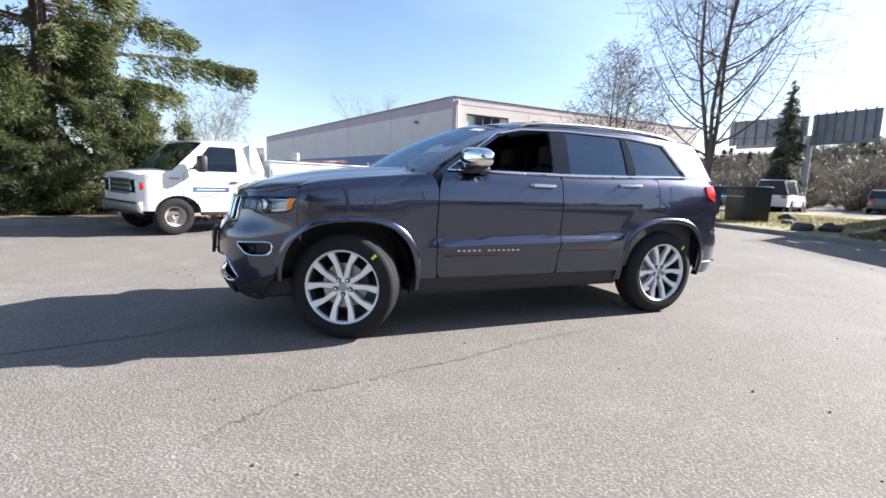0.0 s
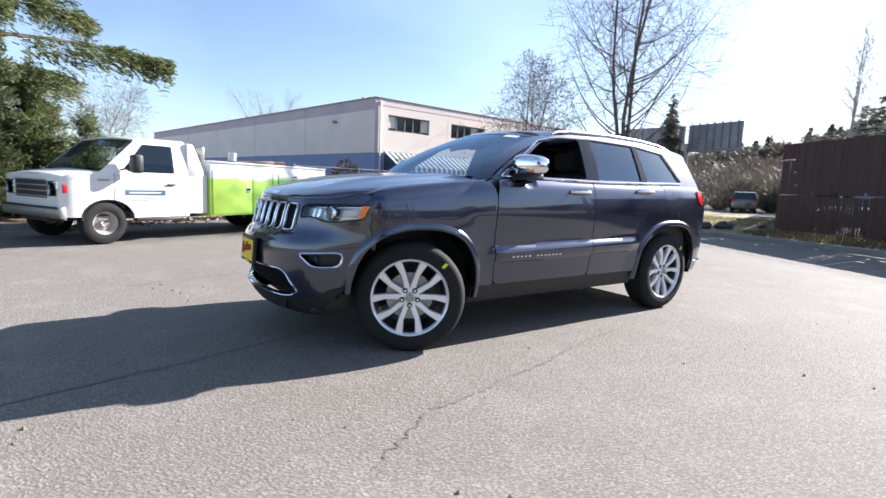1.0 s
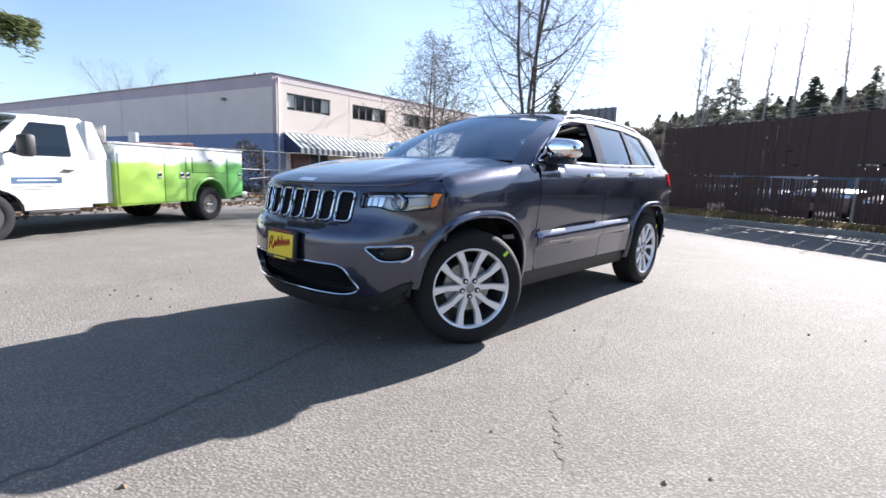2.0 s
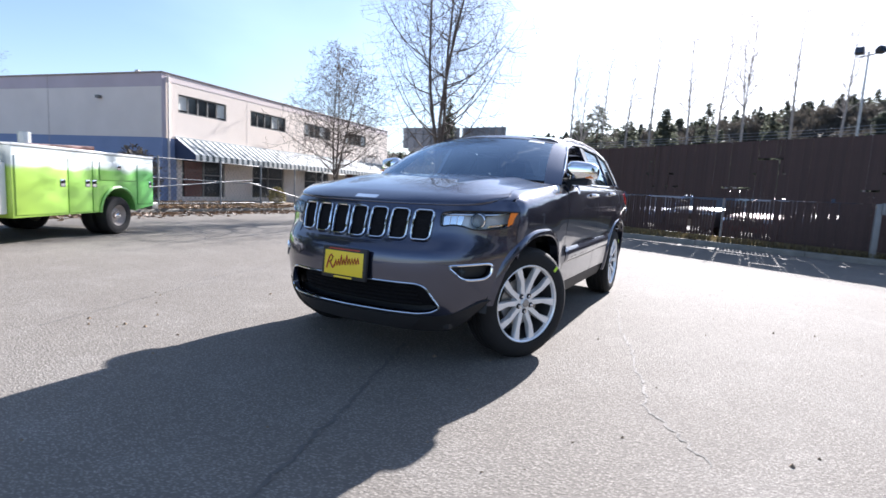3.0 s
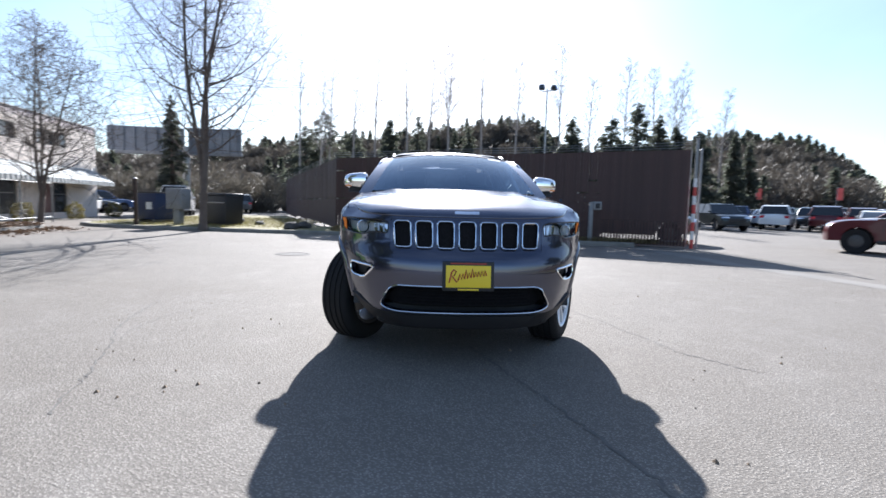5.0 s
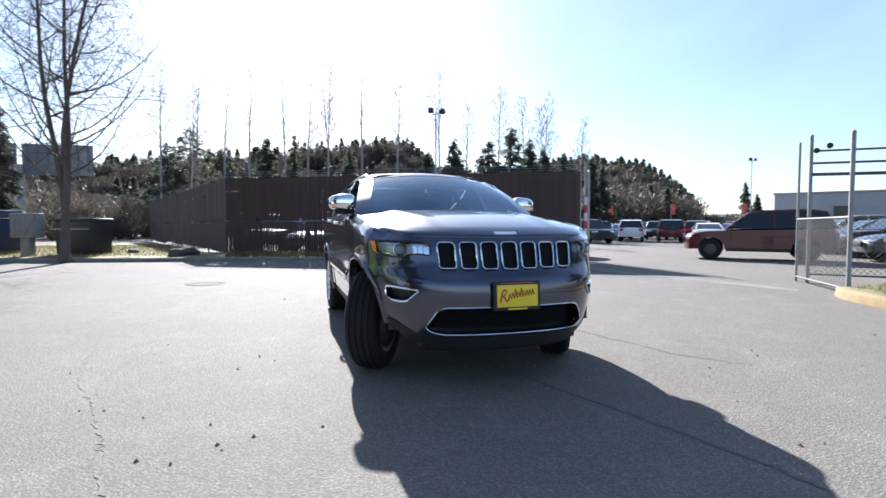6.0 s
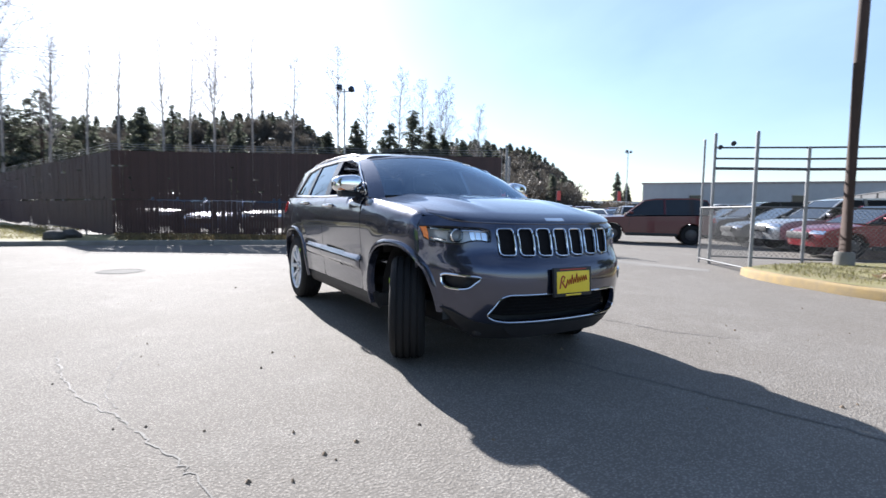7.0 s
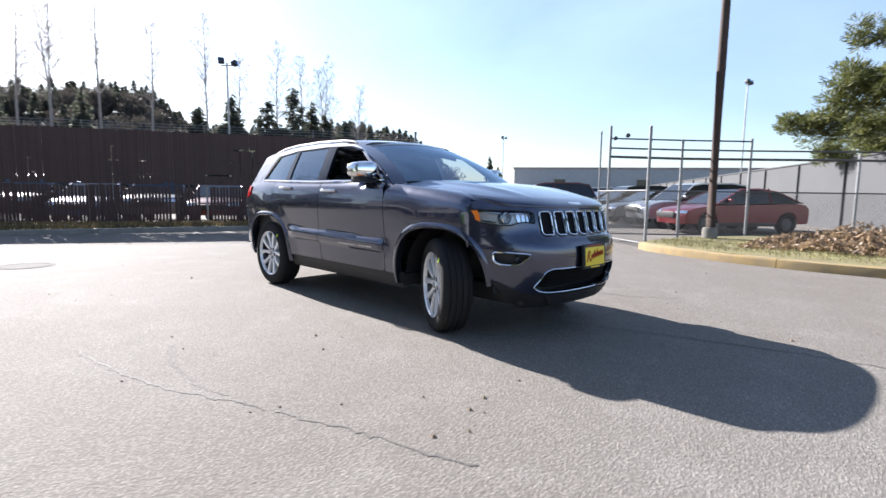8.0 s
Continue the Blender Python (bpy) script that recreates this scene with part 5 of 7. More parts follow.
for _k0, _k1 in (("b", "d"), ("d", "e"), ("e", "f"), ("f", "g")):
    for _z in (0.18, 1.30):
        bar(_g, _k0, _k1, _z, _z, 0.018)
    mesh_panel(_g, GP[_k0], GP[_k1], 1.15, 0.16)

# utility pole by the gate
_p = thing("utility_pole", "tall dark brown wooden utility pole", "pole", (0.30, 9.45, 0.1))
POLEW = material("creosoted timber", (0.05, 0.030, 0.023), 0.8, 0, 0.3, 4, 0.5, 40)
part("shaft", tube([(0, 0, 0), (0, 0, 4.0), (0.03, 0, 9.5)], [0.105, 0.098, 0.085], 14), POLEW, _p)
part("footing", lathe([(0.0, 0.32), (0.15, 0.32), (0.17, 0.28), (0.18, 0.0)], 18, "z"), KERB_DARK, _p)


# ---- flood-light poles ----
def flood_pole(at, h, label):
    r = thing("floodlight_pole", label, "street lamp", at, 0, "yard floodlights")
    part("shaft", tube([(0, 0, 0), (0, 0, h)], [0.06, 0.04], 10), STEEL, r)
    part("cross_arm", tube([(0, -0.30, h - 0.20), (0, 0.34, h - 0.08)], 0.03, 6), STEEL, r)
    for y, k in ((-0.30, -25), (0.34, 35)):
        q = part("lamp_head", moved(prism([(-0.10, -0.10), (0.15, -0.14), (0.15, 0.14), (-0.10, 0.09)], -0.15, 0.15, 0.02), pose(0.05, y, h, 0, -20, k)), BLACK, r)
        part("lamp_glass", moved(box(0.152, 0.158, -0.13, 0.13, -0.12, 0.12), pose(0.05, y, h, 0, -20, k)), LENS, q)
    return r


flood_pole((-21.7, 6.65, 0), 7.6, "steel floodlight pole with two heads behind fence")
flood_pole((-5.85, 35.0, 0), 8.9, "slim steel floodlight pole beyond the car lot")
flood_pole((-33.0, 43.0, 0), 7.9, "slim steel floodlight pole beyond the car lot")


# ---- two-storey commercial building with striped awning ----
STUCCO = material("cream stucco", (0.78, 0.685, 0.61), 0.85, 0, 0.07, 0.8, 0.3, 70)
STUCCO_SIDE = material("beige stucco", (0.73, 0.66, 0.62), 0.85, 0, 0.10, 0.7, 0.3, 70)
MAUVE = material("faded mauve paint", (0.50, 0.43, 0.47), 0.85, 0, 0.12, 0.9, 0.3, 70)
PALEPINK = material("pale pink fascia paint", (0.74, 0.64, 0.62), 0.85, 0, 0.08, 0.9, 0.3, 70)
BLUEBAND = material("faded blue wall paint", (0.20, 0.26, 0.42), 0.85, 0, 0.12, 0.9, 0.3, 70)
CAPSTONE = material("parapet cap", (0.36, 0.30, 0.28), 0.8, 0, 0.15, 2, 0.2, 60)
DARKGLASS = material("dark office glass", (0.03, 0.035, 0.04), 0.06, 0, 0.3, 2, spec=0.5)
# Flat pale colour that paints the sky's reflection in window panes.
SKYPANE = material("sky-pale window pane", (0.58, 0.60, 0.58), 0.7, 0, 0.2, 3)
FRAME = material("aluminium window frame", (0.20, 0.195, 0.19), 0.45, 0.4, 0.1, 5)
AWN_W, AWN_G = material("white awning cloth", (0.46, 0.48, 0.48), 0.8, 0, 0.06, 3), material("blue-green awning cloth", (0.028, 0.05, 0.062), 0.8, 0, 0.15, 3)
DOORBROWN = material("brown door panel", (0.14, 0.05, 0.04), 0.5, 0, 0.15, 4)
B_ANG = 180 + math.degrees(math.atan2(1.10, 10.4))
building = thing("commercial_building", "two-storey cream stucco building with striped awning", "building", (-7.12, -17.08, 0), B_ANG)
# local frame: +x along the front away from the corner, +y is inwards behind the front
BL, BH, BD = 17.6, 5.0, 34.0
SKEW = -0.075  # the side wall leaves the front at a little more than a right angle
_win = [0.72 + 3.86 * i for i in range(4)]
_holes = []
for _x in _win:
    _holes.append([(_x, 3.62), (_x + 2.42, 3.62), (_x + 2.42, 4.34), (_x, 4.34)])
    _holes.append([(_x + 0.15, 0.30), (_x + 2.35, 0.30), (_x + 2.35, 1.78), (_x + 0.15, 1.78)])


def flat_wall(outer, holes, place, depth):
    return sheet(outer, holes, place, 0.7, depth, (20, 20, 2.5))


part("front_wall", flat_wall([(0, 0), (BL, 0), (BL, BH), (0, BH)], _holes, lambda x, z: (x, 0.0, z), 0.22), STUCCO, building, "cream stucco front wall", 0)
part("side_wall", flat_wall([(0.0, 2.58), (BD, 2.58), (BD, 4.50), (0.0, 4.50)], [], lambda y, z: (SKEW * y, y, z), 0.2), STUCCO_SIDE, building, "beige stucco side wall", 0)
part("upper_band", flat_wall([(0.0, 4.504), (BD, 4.504), (BD, BH), (0.0, BH)], [], lambda y, z: (SKEW * y, y, z), 0.2), MAUVE, building, "faded mauve painted parapet", 0)
part("blue_band", flat_wall([(0.0, 0), (BD, 0), (BD, 2.576), (0.0, 2.576)], [], lambda y, z: (SKEW * y, y, z), 0.2), BLUEBAND, building, "faded blue painted lower wall", 0)
part("blue_return", box(0.004, 0.62, -0.006, 0.0, 0.0, 2.572), BLUEBAND, building, "faded blue painted lower wall", 0)
part("corner_trim", box(-0.012, 0.16, -0.012, -0.001, 2.58, BH - 0.002), MAUVE, building, "", 0)
part("fascia_band", box(0.17, BL, -0.010, -0.001, 4.72, BH - 0.002), PALEPINK, building, "", 0)
for _x in (4.35, 8.2, 12.05):
    part("wall_joint", box(_x, _x + 0.015, -0.004, -0.001, 2.7, 4.71), STUCCO_SIDE, building, "", 0)
for _y in (6.2, 12.4, 18.6, 24.8):
    part("wall_joint", box(SKEW * _y - 0.006, SKEW * _y, _y, _y + 0.03, 0.05, BH), CAPSTONE, building, "", 0)
part("roof", prism([(0.1, 0.1), (BL, 0.1), (BL, BD), (SKEW * BD + 0.1, BD)], BH - 0.35, BH - 0.25, 0, "z"), CAPSTONE, building, "", 0)
part("back_wall", box(SKEW * BD + 0.1, BL, BD - 0.2, BD, 0, BH - 0.3), STUCCO_SIDE, building, "", 0)
part("end_wall", box(BL - 0.2, BL - 0.01, 0.25, BD - 0.2, 0, BH - 0.3), STUCCO_SIDE, building, "", 0)
part("parapet_cap", box(-0.04, BL, -0.04, 0.24, BH, BH + 0.06, 0.015), CAPSTONE, building)
part("parapet_cap", prism([(-0.06, 0.245), (0.20, 0.245), (0.20 + SKEW * BD, BD), (-0.06 + SKEW * BD, BD)], BH, BH + 0.06, 0.012, "z"), CAPSTONE, building)
for _i, _x in enumerate(_win):
    _w = part("upper_window", box(_x, _x + 2.42, 0.10, 0.12, 3.62, 4.34), DARKGLASS, building, "dark ribbon window of five panes", 0)
    for _k in range(6):
        _xx = _x + 2.42 * _k / 5
        part("mullion", box(max(_x, _xx - 0.025), min(_x + 2.42, _xx + 0.025), 0.05, 0.12, 3.62, 4.34), FRAME, _w, "", 0)
    for _z in (3.62, 4.29):
        part("window_rail", box(_x, _x + 2.42, 0.045, 0.125, _z, _z + 0.05), FRAME, _w, "", 0)
    # Pale sheets before some panes paint in the reflected sky.
    for _k in ((0, 4), (3,), (0, 3), (0, 4))[_i]:
        part("blind", box(_x + 2.42 * _k / 5 + 0.03, _x + 2.42 * (_k + 1) / 5 - 0.03, 0.090, 0.098, 3.68 + rng.uniform(0, 0.1), 4.28), SKYPANE, _w, "", 0)
    _w = part("shop_window", box(_x + 0.15, _x + 2.35, 0.10, 0.12, 0.30, 1.78), DARKGLASS, building, "dark ground-floor window", 0)
    for _xx in (_x + 0.15, _x + 1.22, _x + 2.29):
        part("mullion", box(_xx, _xx + 0.06, 0.05, 0.12, 0.30, 1.78), FRAME, _w, "", 0)
    part("window_rail", box(_x + 0.15, _x + 2.35, 0.045, 0.125, 1.20, 1.25), FRAME, _w, "", 0)
    if _i in (0, 3):
        part("door_leaf", box(_x + 0.3, _x + 1.15, 0.03, 0.08, 0.05, 1.75), DOORBROWN, _w, "", 0)
AWN_END = material("navy awning end", (0.03, 0.045, 0.10), 0.8, 0, 0.15, 3)
# awning: sloping cloth of alternate stripes with a scalloped edge
AW0, AW1, AZ0, AZ1, AOUT = 0.55, 17.2, 2.66, 1.98, 1.15
awning = part("awning", box(AW0, AW1, -0.03, 0.0, AZ0 - 0.04, AZ0 + 0.02), AWN_W, building, "blue-green and white striped cloth awning", 0)
_sw = 0.155
_n = int((AW1 - AW0) / _sw)
_sh = []
for _c in range(2):
    _vs = [(0, 0, AZ0), (_sw, 0, AZ0), (0, -AOUT, AZ1), (_sw, -AOUT, AZ1), (0, -AOUT - 0.01, AZ1 - 0.20), (_sw, -AOUT - 0.01, AZ1 - 0.20), (_sw / 2, -AOUT - 0.012, AZ1 - 0.24)]
    _bm = raw(_vs, [(0, 2, 3, 1), (2, 4, 6, 5, 3)])
    _me = bpy.data.meshes.new("stripe")
    _bm.to_mesh(_me)
    _bm.free()
    _me.materials.append((AWN_W, AWN_G)[_c])
    _sh.append(_me)
for _i in range(_n):
    _o = new("stripe", _sh[_i % 2])
    _o.parent = awning
    _o.location = (AW0 + _sw * _i, 0, 0)
part("awning_end", prism([(-0.01, AZ0), (-AOUT, AZ1), (-AOUT, AZ1 - 0.2), (-0.01, AZ1 - 0.2)], AW0 - 0.012, AW0 - 0.004, 0, "x"), AWN_END, building, "", 0)
for _y, _h in ((3.0, 0.5), (8.5, 0.35), (14.0, 0.6), (21.0, 0.4)):
    part("roof_vent", tube([(1.2, _y, BH - 0.3), (1.2, _y, BH + _h)], 0.09, 8), STEEL, building)
part("wall_light", moved(box(-0.18, 0.0, -0.09, 0.09, -0.06, 0.06, 0.02), Matrix.Translation((SKEW * 3.2, 3.2, 4.12))), FRAME, building)
part("downpipe", tube([(0.25, -0.05, 0.0), (0.25, -0.05, 4.9)], 0.04, 8), STUCCO_SIDE, building)

# low chain-link fence and shrubs before the building
_lf = thing("low_fence", "low chain-link fence with galvanised rails", "fence")
_lp = [(-2.2, -13.2), (-4.6, -13.25), (-7.0, -13.5), (-9.2, -14.0), (-11.6, -14.6), (-14.0, -15.2), (-16.5, -15.8)]
for _i, _q in enumerate(_lp):
    part("post", tube([(*_q, 0), (*_q, 1.72)], 0.03, 8), GALV, _lf)
    if _i:
        for _z in (0.25, 1.66):
            part("rail", tube([(*_lp[_i - 1], _z), (*_q, _z)], 0.015, 6), GALV, _lf)
        mesh_panel(_lf, _lp[_i - 1], _q, 1.42, 0.22, 0.17)
for _p0, _p1 in (((-3.4, -13.1, 1.05), (-9.0, -13.85, 0.98)), ((-4.0, -13.1, 0.72), (-8.6, -13.75, 1.12)), ((-8.4, -13.7, 1.02), (-12.6, -14.6, 0.30))):
    part("loose_rail", tube([_p0, _p1], 0.022, 6), GALV, _lf, "bent loose rail")


# ---- white and lime service truck: +x its nose, +y its left side ----
def livery_material():
    m = bpy.data.materials.new("lime and white livery")
    m.use_nodes = True
    nt = m.node_tree
    b = nt.nodes["Principled BSDF"]
    b.inputs["Roughness"].default_value, b.inputs["Coat Weight"].default_value = 0.35, 0.4
    co, sp, nz = nt.nodes.new("ShaderNodeTexCoord"), nt.nodes.new("ShaderNodeSeparateXYZ"), nt.nodes.new("ShaderNodeTexNoise")
    nt.links.new(co.outputs["Object"], sp.inputs[0])
    nt.links.new(co.outputs["Object"], nz.inputs["Vector"])
    nz.inputs["Scale"].default_value = 0.9
    add = nt.nodes.new("ShaderNodeMath")
    add.operation = "MULTIPLY_ADD"
    nt.links.new(nz.outputs["Fac"], add.inputs[0])
    add.inputs[1].default_value = 0.55
    nt.links.new(sp.outputs["Z"], add.inputs[2])
    up, along = nt.nodes.new("ShaderNodeMapRange"), nt.nodes.new("ShaderNodeMapRange")
    up.inputs["From Min"].default_value, up.inputs["From Max"].default_value = 1.40, 1.48
    nt.links.new(add.outputs[0], up.inputs["Value"])
    along.inputs["From Min"].default_value, along.inputs["From Max"].default_value = -1.8, -4.9
    nt.links.new(sp.outputs["X"], along.inputs["Value"])
    g, w = nt.nodes.new("ShaderNodeMix"), nt.nodes.new("ShaderNodeMix")
    g.data_type = w.data_type = "RGBA"
    g.inputs["A"].default_value, g.inputs["B"].default_value = (0.40, 0.60, 0.085, 1), (0.11, 0.40, 0.10, 1)
    nt.links.new(along.outputs[0], g.inputs["Factor"])
    nt.links.new(g.outputs["Result"], w.inputs["A"])
    w.inputs["B"].default_value = (0.62, 0.66, 0.62, 1)
    nt.links.new(up.outputs[0], w.inputs["Factor"])
    nt.links.new(w.outputs["Result"], b.inputs["Base Color"])
    return m


LIVERY = livery_material()
CABGLASS = glass_material("truck cab glass", (0.50, 0.56, 0.56), 0.0, 1.55)
T_FRONT, T_REAR = Vector((3.19, -5.95, 0)), Vector((-0.46, -7.75, 0))
_d = (T_FRONT - T_REAR).normalized()
_o = T_FRONT - Vector((-_d.y, _d.x, 0)) * 0.97
truck = thing("service_truck", "white and lime green utility service truck parked on asphalt", "truck", (_o.x, _o.y, 0), math.degrees(math.atan2(_d.y, _d.x)))
TWB = 4.01
# cab: side outline with window and wheel opening, both sides, joined by bonnet, roof and screens
_arch = [(0.43 * math.cos(radians(a)), 0.40 + 0.43 * math.sin(radians(a))) for a in range(180, -1, -15)]
CAB = [(-1.45, 0.42), (-0.43, 0.42)] + _arch[1:-1] + [(0.43, 0.45), (0.88, 0.45), (0.93, 0.75), (0.925, 1.18), (0.88, 1.32), (0.30, 1.40), (0.10, 1.43), (-0.52, 2.02), (-0.66, 2.08), (-1.40, 2.10), (-1.45, 2.06)]
CABWIN = [(-0.28, 1.49), (-0.66, 1.97), (-1.18, 1.97), (-1.18, 1.44), (-0.40, 1.44)]


def cab_y(x, z):
    return 0.985 - 0.10 * max(0, (z - 1.38) / 0.7) - 0.12 * max(0.0, (x - 0.45) / 0.5) ** 2


for _s0 in (1, -1):
    _f = (lambda b: b) if _s0 > 0 else flip_y
    _c = part("cab_side", _f(sheet(CAB, [rounded(CABWIN, 0.04)], lambda x, z: (x, cab_y(x, z), z), 0.12, 0.05)), WHITE, truck)
    part("door_window", _f(sheet(rounded(CABWIN, 0.04), [], lambda x, z: (x, cab_y(x, z) - 0.015, z), 0.2, 0.0)), CABGLASS, _c)
    part("door_gap", _f(tube([(x, cab_y(x, z) + 0.001, z) for x, z in ((-0.12, 1.40), (-0.10, 0.85), (-0.35, 0.50), (-1.24, 0.50), (-1.25, 1.9))], 0.005, 4)), BLACK, _c)
    part("door_handle", _f(box(-1.18, -1.02, 0.99, 1.02, 1.18, 1.22, 0.01)), BLACK, _c)
    part("arch_trim", _f(tube([(x, 0.978, z) for x, z in _arch], 0.018, 6)), BLACK, _c)
    _m = part("mirror", _f(box(-0.46, -0.30, 1.08, 1.30, 1.42, 1.76, 0.05)), BLACK, truck, "large black tow mirror")
    part("mirror_arm", _f(tube([(-0.22, 0.94, 1.47), (-0.36, 1.12, 1.52)], 0.018, 6)), BLACK, _m)
    _h = part("headlamp", _f(prism([(0.80, 0.88), (0.955, 0.88), (0.95, 1.22), (0.84, 1.23)], 0.56, 0.88, 0.02)), CHROME, truck, "chrome square headlamp")
    part("lamp_glass", _f(box(0.952, 0.966, 0.60, 0.84, 0.92, 1.17, 0.01)), LENS, _h)
    part("hood_badge", _f(box(-0.02, 0.16, 0.978, 0.992, 1.25, 1.29, 0.004)), STEEL, _c)
    part("body_crease", _f(tube([(x, cab_y(x, 1.30) + 0.002, 1.30) for x in (-1.40, -0.8, -0.2, 0.3, 0.6)], 0.008, 5)), WHITE, _c)
    part("corner_lamp", _f(box(0.66, 0.84, 0.86, 0.945, 0.97, 1.15, 0.015)), REDLENS, truck)
    part("step", _f(box(-1.2, -0.45, 0.92, 1.04, 0.36, 0.41, 0.01)), BLACK, truck)
    part("sign_panel", _f(sheet([(-0.28, 0.93), (-1.00, 0.93), (-1.00, 1.06), (-0.28, 1.06)], [], lambda x, z: (x, cab_y(x, z), z), 0.3, 0.002, lift=0.003)), material("navy decal", (0.04, 0.09, 0.16), 0.5), _c)
    for _x0, _x1, _z0 in ((-0.36, -0.92, 0.985), (-0.30, -0.85, 0.86), (-0.30, -0.72, 0.81)):
        part("lettering_bar", _f(sheet([(_x0, _z0), (_x1, _z0), (_x1, _z0 + 0.022), (_x0, _z0 + 0.022)], [], lambda x, z: (x, cab_y(x, z), z), 0.3, 0.001, lift=0.006)), WHITE if _z0 > 0.95 else STEEL, _c)
part("bonnet", sheet([(0.90, -0.80), (0.90, 0.80), (0.86, 0.88), (0.10, 0.97), (0.10, -0.97), (0.86, -0.88)], [], lambda x, y: (x, y, (1.325 + (0.88 - x) * 0.125) + 0.055 * (1 - (y / 0.97) ** 2)), 0.15, 0.03, (0, 0, 0)), WHITE, truck)
part("windscreen", sheet([(-0.86, 0), (0.86, 0), (0.80, 1), (-0.80, 1)], [], lambda y, s: (0.14 - 0.66 * s + 0.06 * (1 - y * y), y, 1.44 + 0.60 * s), 0.2, 0.0, (-2, 0, 1)), CABGLASS, truck)
part("roof", sheet([(-0.52, -0.87), (-0.52, 0.87), (-1.42, 0.87), (-1.42, -0.87)], [], lambda x, y: (x, y, 2.05 + 0.05 * (1 - (y / 0.87) ** 2) + 0.04 * min(1, (-0.52 - x) / 0.3)), 0.15, 0.03, (-1, 0, 0)), WHITE, truck)
part("cab_back", box(-1.47, -1.40, -0.93, 0.93, 0.45, 2.05, 0.02), WHITE, truck)
part("cab_rear_panel", box(-1.85, -1.45, -0.96, 0.96, 0.46, 1.44, 0.02), WHITE, truck)
part("cab_fairing", prism([(-1.44, 2.07), (-1.56, 2.05), (-1.78, 1.50), (-1.78, 1.40), (-1.44, 1.40)], -0.97, 0.97, 0.02), WHITE, truck)
part("front_panel", box(0.84, 0.92, -0.86, 0.86, 0.62, 1.34, 0.03), WHITE, truck)
_g = part("grille", box(0.90, 0.945, -0.52, 0.52, 0.84, 1.25, 0.02), BLACK, truck, "black and chrome grille")
for _z in (0.86, 0.98, 1.10, 1.22):
    part("grille_bar", box(0.93, 0.965, -0.53, 0.53, _z, _z + 0.03, 0.006), STEEL, _g)
part("front_bumper", prism([(0.80, 0.40), (0.98, 0.44), (1.02, 0.52), (1.00, 0.66), (0.84, 0.68)], -0.98, 0.98, 0.02), STEEL, truck, "dull silver front bumper")
part("bumper_bar", box(0.98, 1.03, -0.95, 0.95, 0.62, 0.67, 0.01), BLACK, truck)
part("chassis", box(-TWB - 1.0, 0.6, -0.45, 0.45, 0.36, 0.56, 0.02), BLACK, truck)
part("cab_floor", box(-1.4, 0.8, -0.9, 0.9, 0.45, 0.55), BLACK, truck)
part("seat", prism([(-0.75, 0.8), (-0.75, 1.0), (-1.12, 1.0), (-1.22, 1.62), (-1.34, 1.62), (-1.28, 0.8)], -0.75, 0.75, 0.05), TRIM, truck)
part("dashboard", prism([(0.2, 1.38), (-0.25, 1.36), (-0.28, 1.1), (0.2, 1.0)], -0.85, 0.85, 0.03), TRIM, truck)
# service body
BX0, BX1 = -1.86, -TWB - 1.02
_ra = [(-TWB + 0.46 * math.cos(radians(a)), 0.42 + 0.44 * math.sin(radians(a))) for a in range(0, 181, 15)]
for _s0 in (1, -1):
    _f = (lambda b: b) if _s0 > 0 else flip_y
    _w = part("service_body", _f(prism([(BX0, 0.40), (BX0, 1.43), (BX1, 1.43), (BX1, 0.50)] + [(x, z) for x, z in _ra[::-1]], 0.55, 1.03, 0.012)), LIVERY, truck, "lime green steel utility body")
    _dx = [BX0 - 0.03, BX0 - 0.98, BX0 - 1.50, -TWB + 0.50]
    for _a, _b in zip(_dx, _dx[1:]):
        _q = part("locker_door", _f(box(_b + 0.012, _a - 0.012, 1.028, 1.046, 0.44, 1.30, 0.008)), LIVERY, _w)
        part("latch", _f(box(_b + 0.06, _b + 0.16, 1.045, 1.056, 0.86, 0.98, 0.008)), CHROME, _q)
    _q = part("locker_door", _f(box(-TWB - 0.48, -TWB + 0.47, 1.028, 1.046, 0.98, 1.30, 0.008)), LIVERY, _w)
    part("latch", _f(box(-TWB - 0.05, -TWB + 0.05, 1.045, 1.056, 1.18, 1.26, 0.008)), CHROME, _q)
    _q = part("locker_door", _f(box(BX1 + 0.03, -TWB - 0.52, 1.028, 1.046, 0.54, 1.30, 0.008)), LIVERY, _w)
    part("latch", _f(box(BX1 + 0.08, BX1 + 0.16, 1.045, 1.056, 0.86, 0.98, 0.008)), CHROME, _q)
    part("body_lid", _f(box(BX1, BX0, 0.54, 1.05, 1.43, 1.47, 0.01)), WHITE, _w)
    part("wheel_flare", _f(tube([(x, 1.035, z) for x, z in _ra], 0.028, 6)), LIVERY, _w)
part("bed_floor", box(BX1, BX0, -0.56, 0.56, 0.72, 0.78), STEEL, truck)
part("tailboard", box(BX1 - 0.03, BX1 + 0.02, -0.56, 0.56, 0.62, 1.30, 0.01), LIVERY, truck)
part("rear_bumper", box(BX1 - 0.22, BX1 - 0.02, -1.0, 1.0, 0.42, 0.56, 0.02), STEEL, truck)
part("headboard", box(BX0 + 0.02, BX0 + 0.06, -0.9, 0.9, 1.43, 1.72, 0.01), STEEL, truck)
part("cylinder", tube([(-3.0, 0.2, 0.8), (-3.0, 0.2, 1.70)], 0.09, 10), WHITE, truck)
part("loose_timber", moved(box(-0.8, 0.8, -0.2, 0.2, 0, 0.10, 0.01), pose(-3.7, 0.1, 1.46, 0, 3, 6)), DOORBROWN, truck)


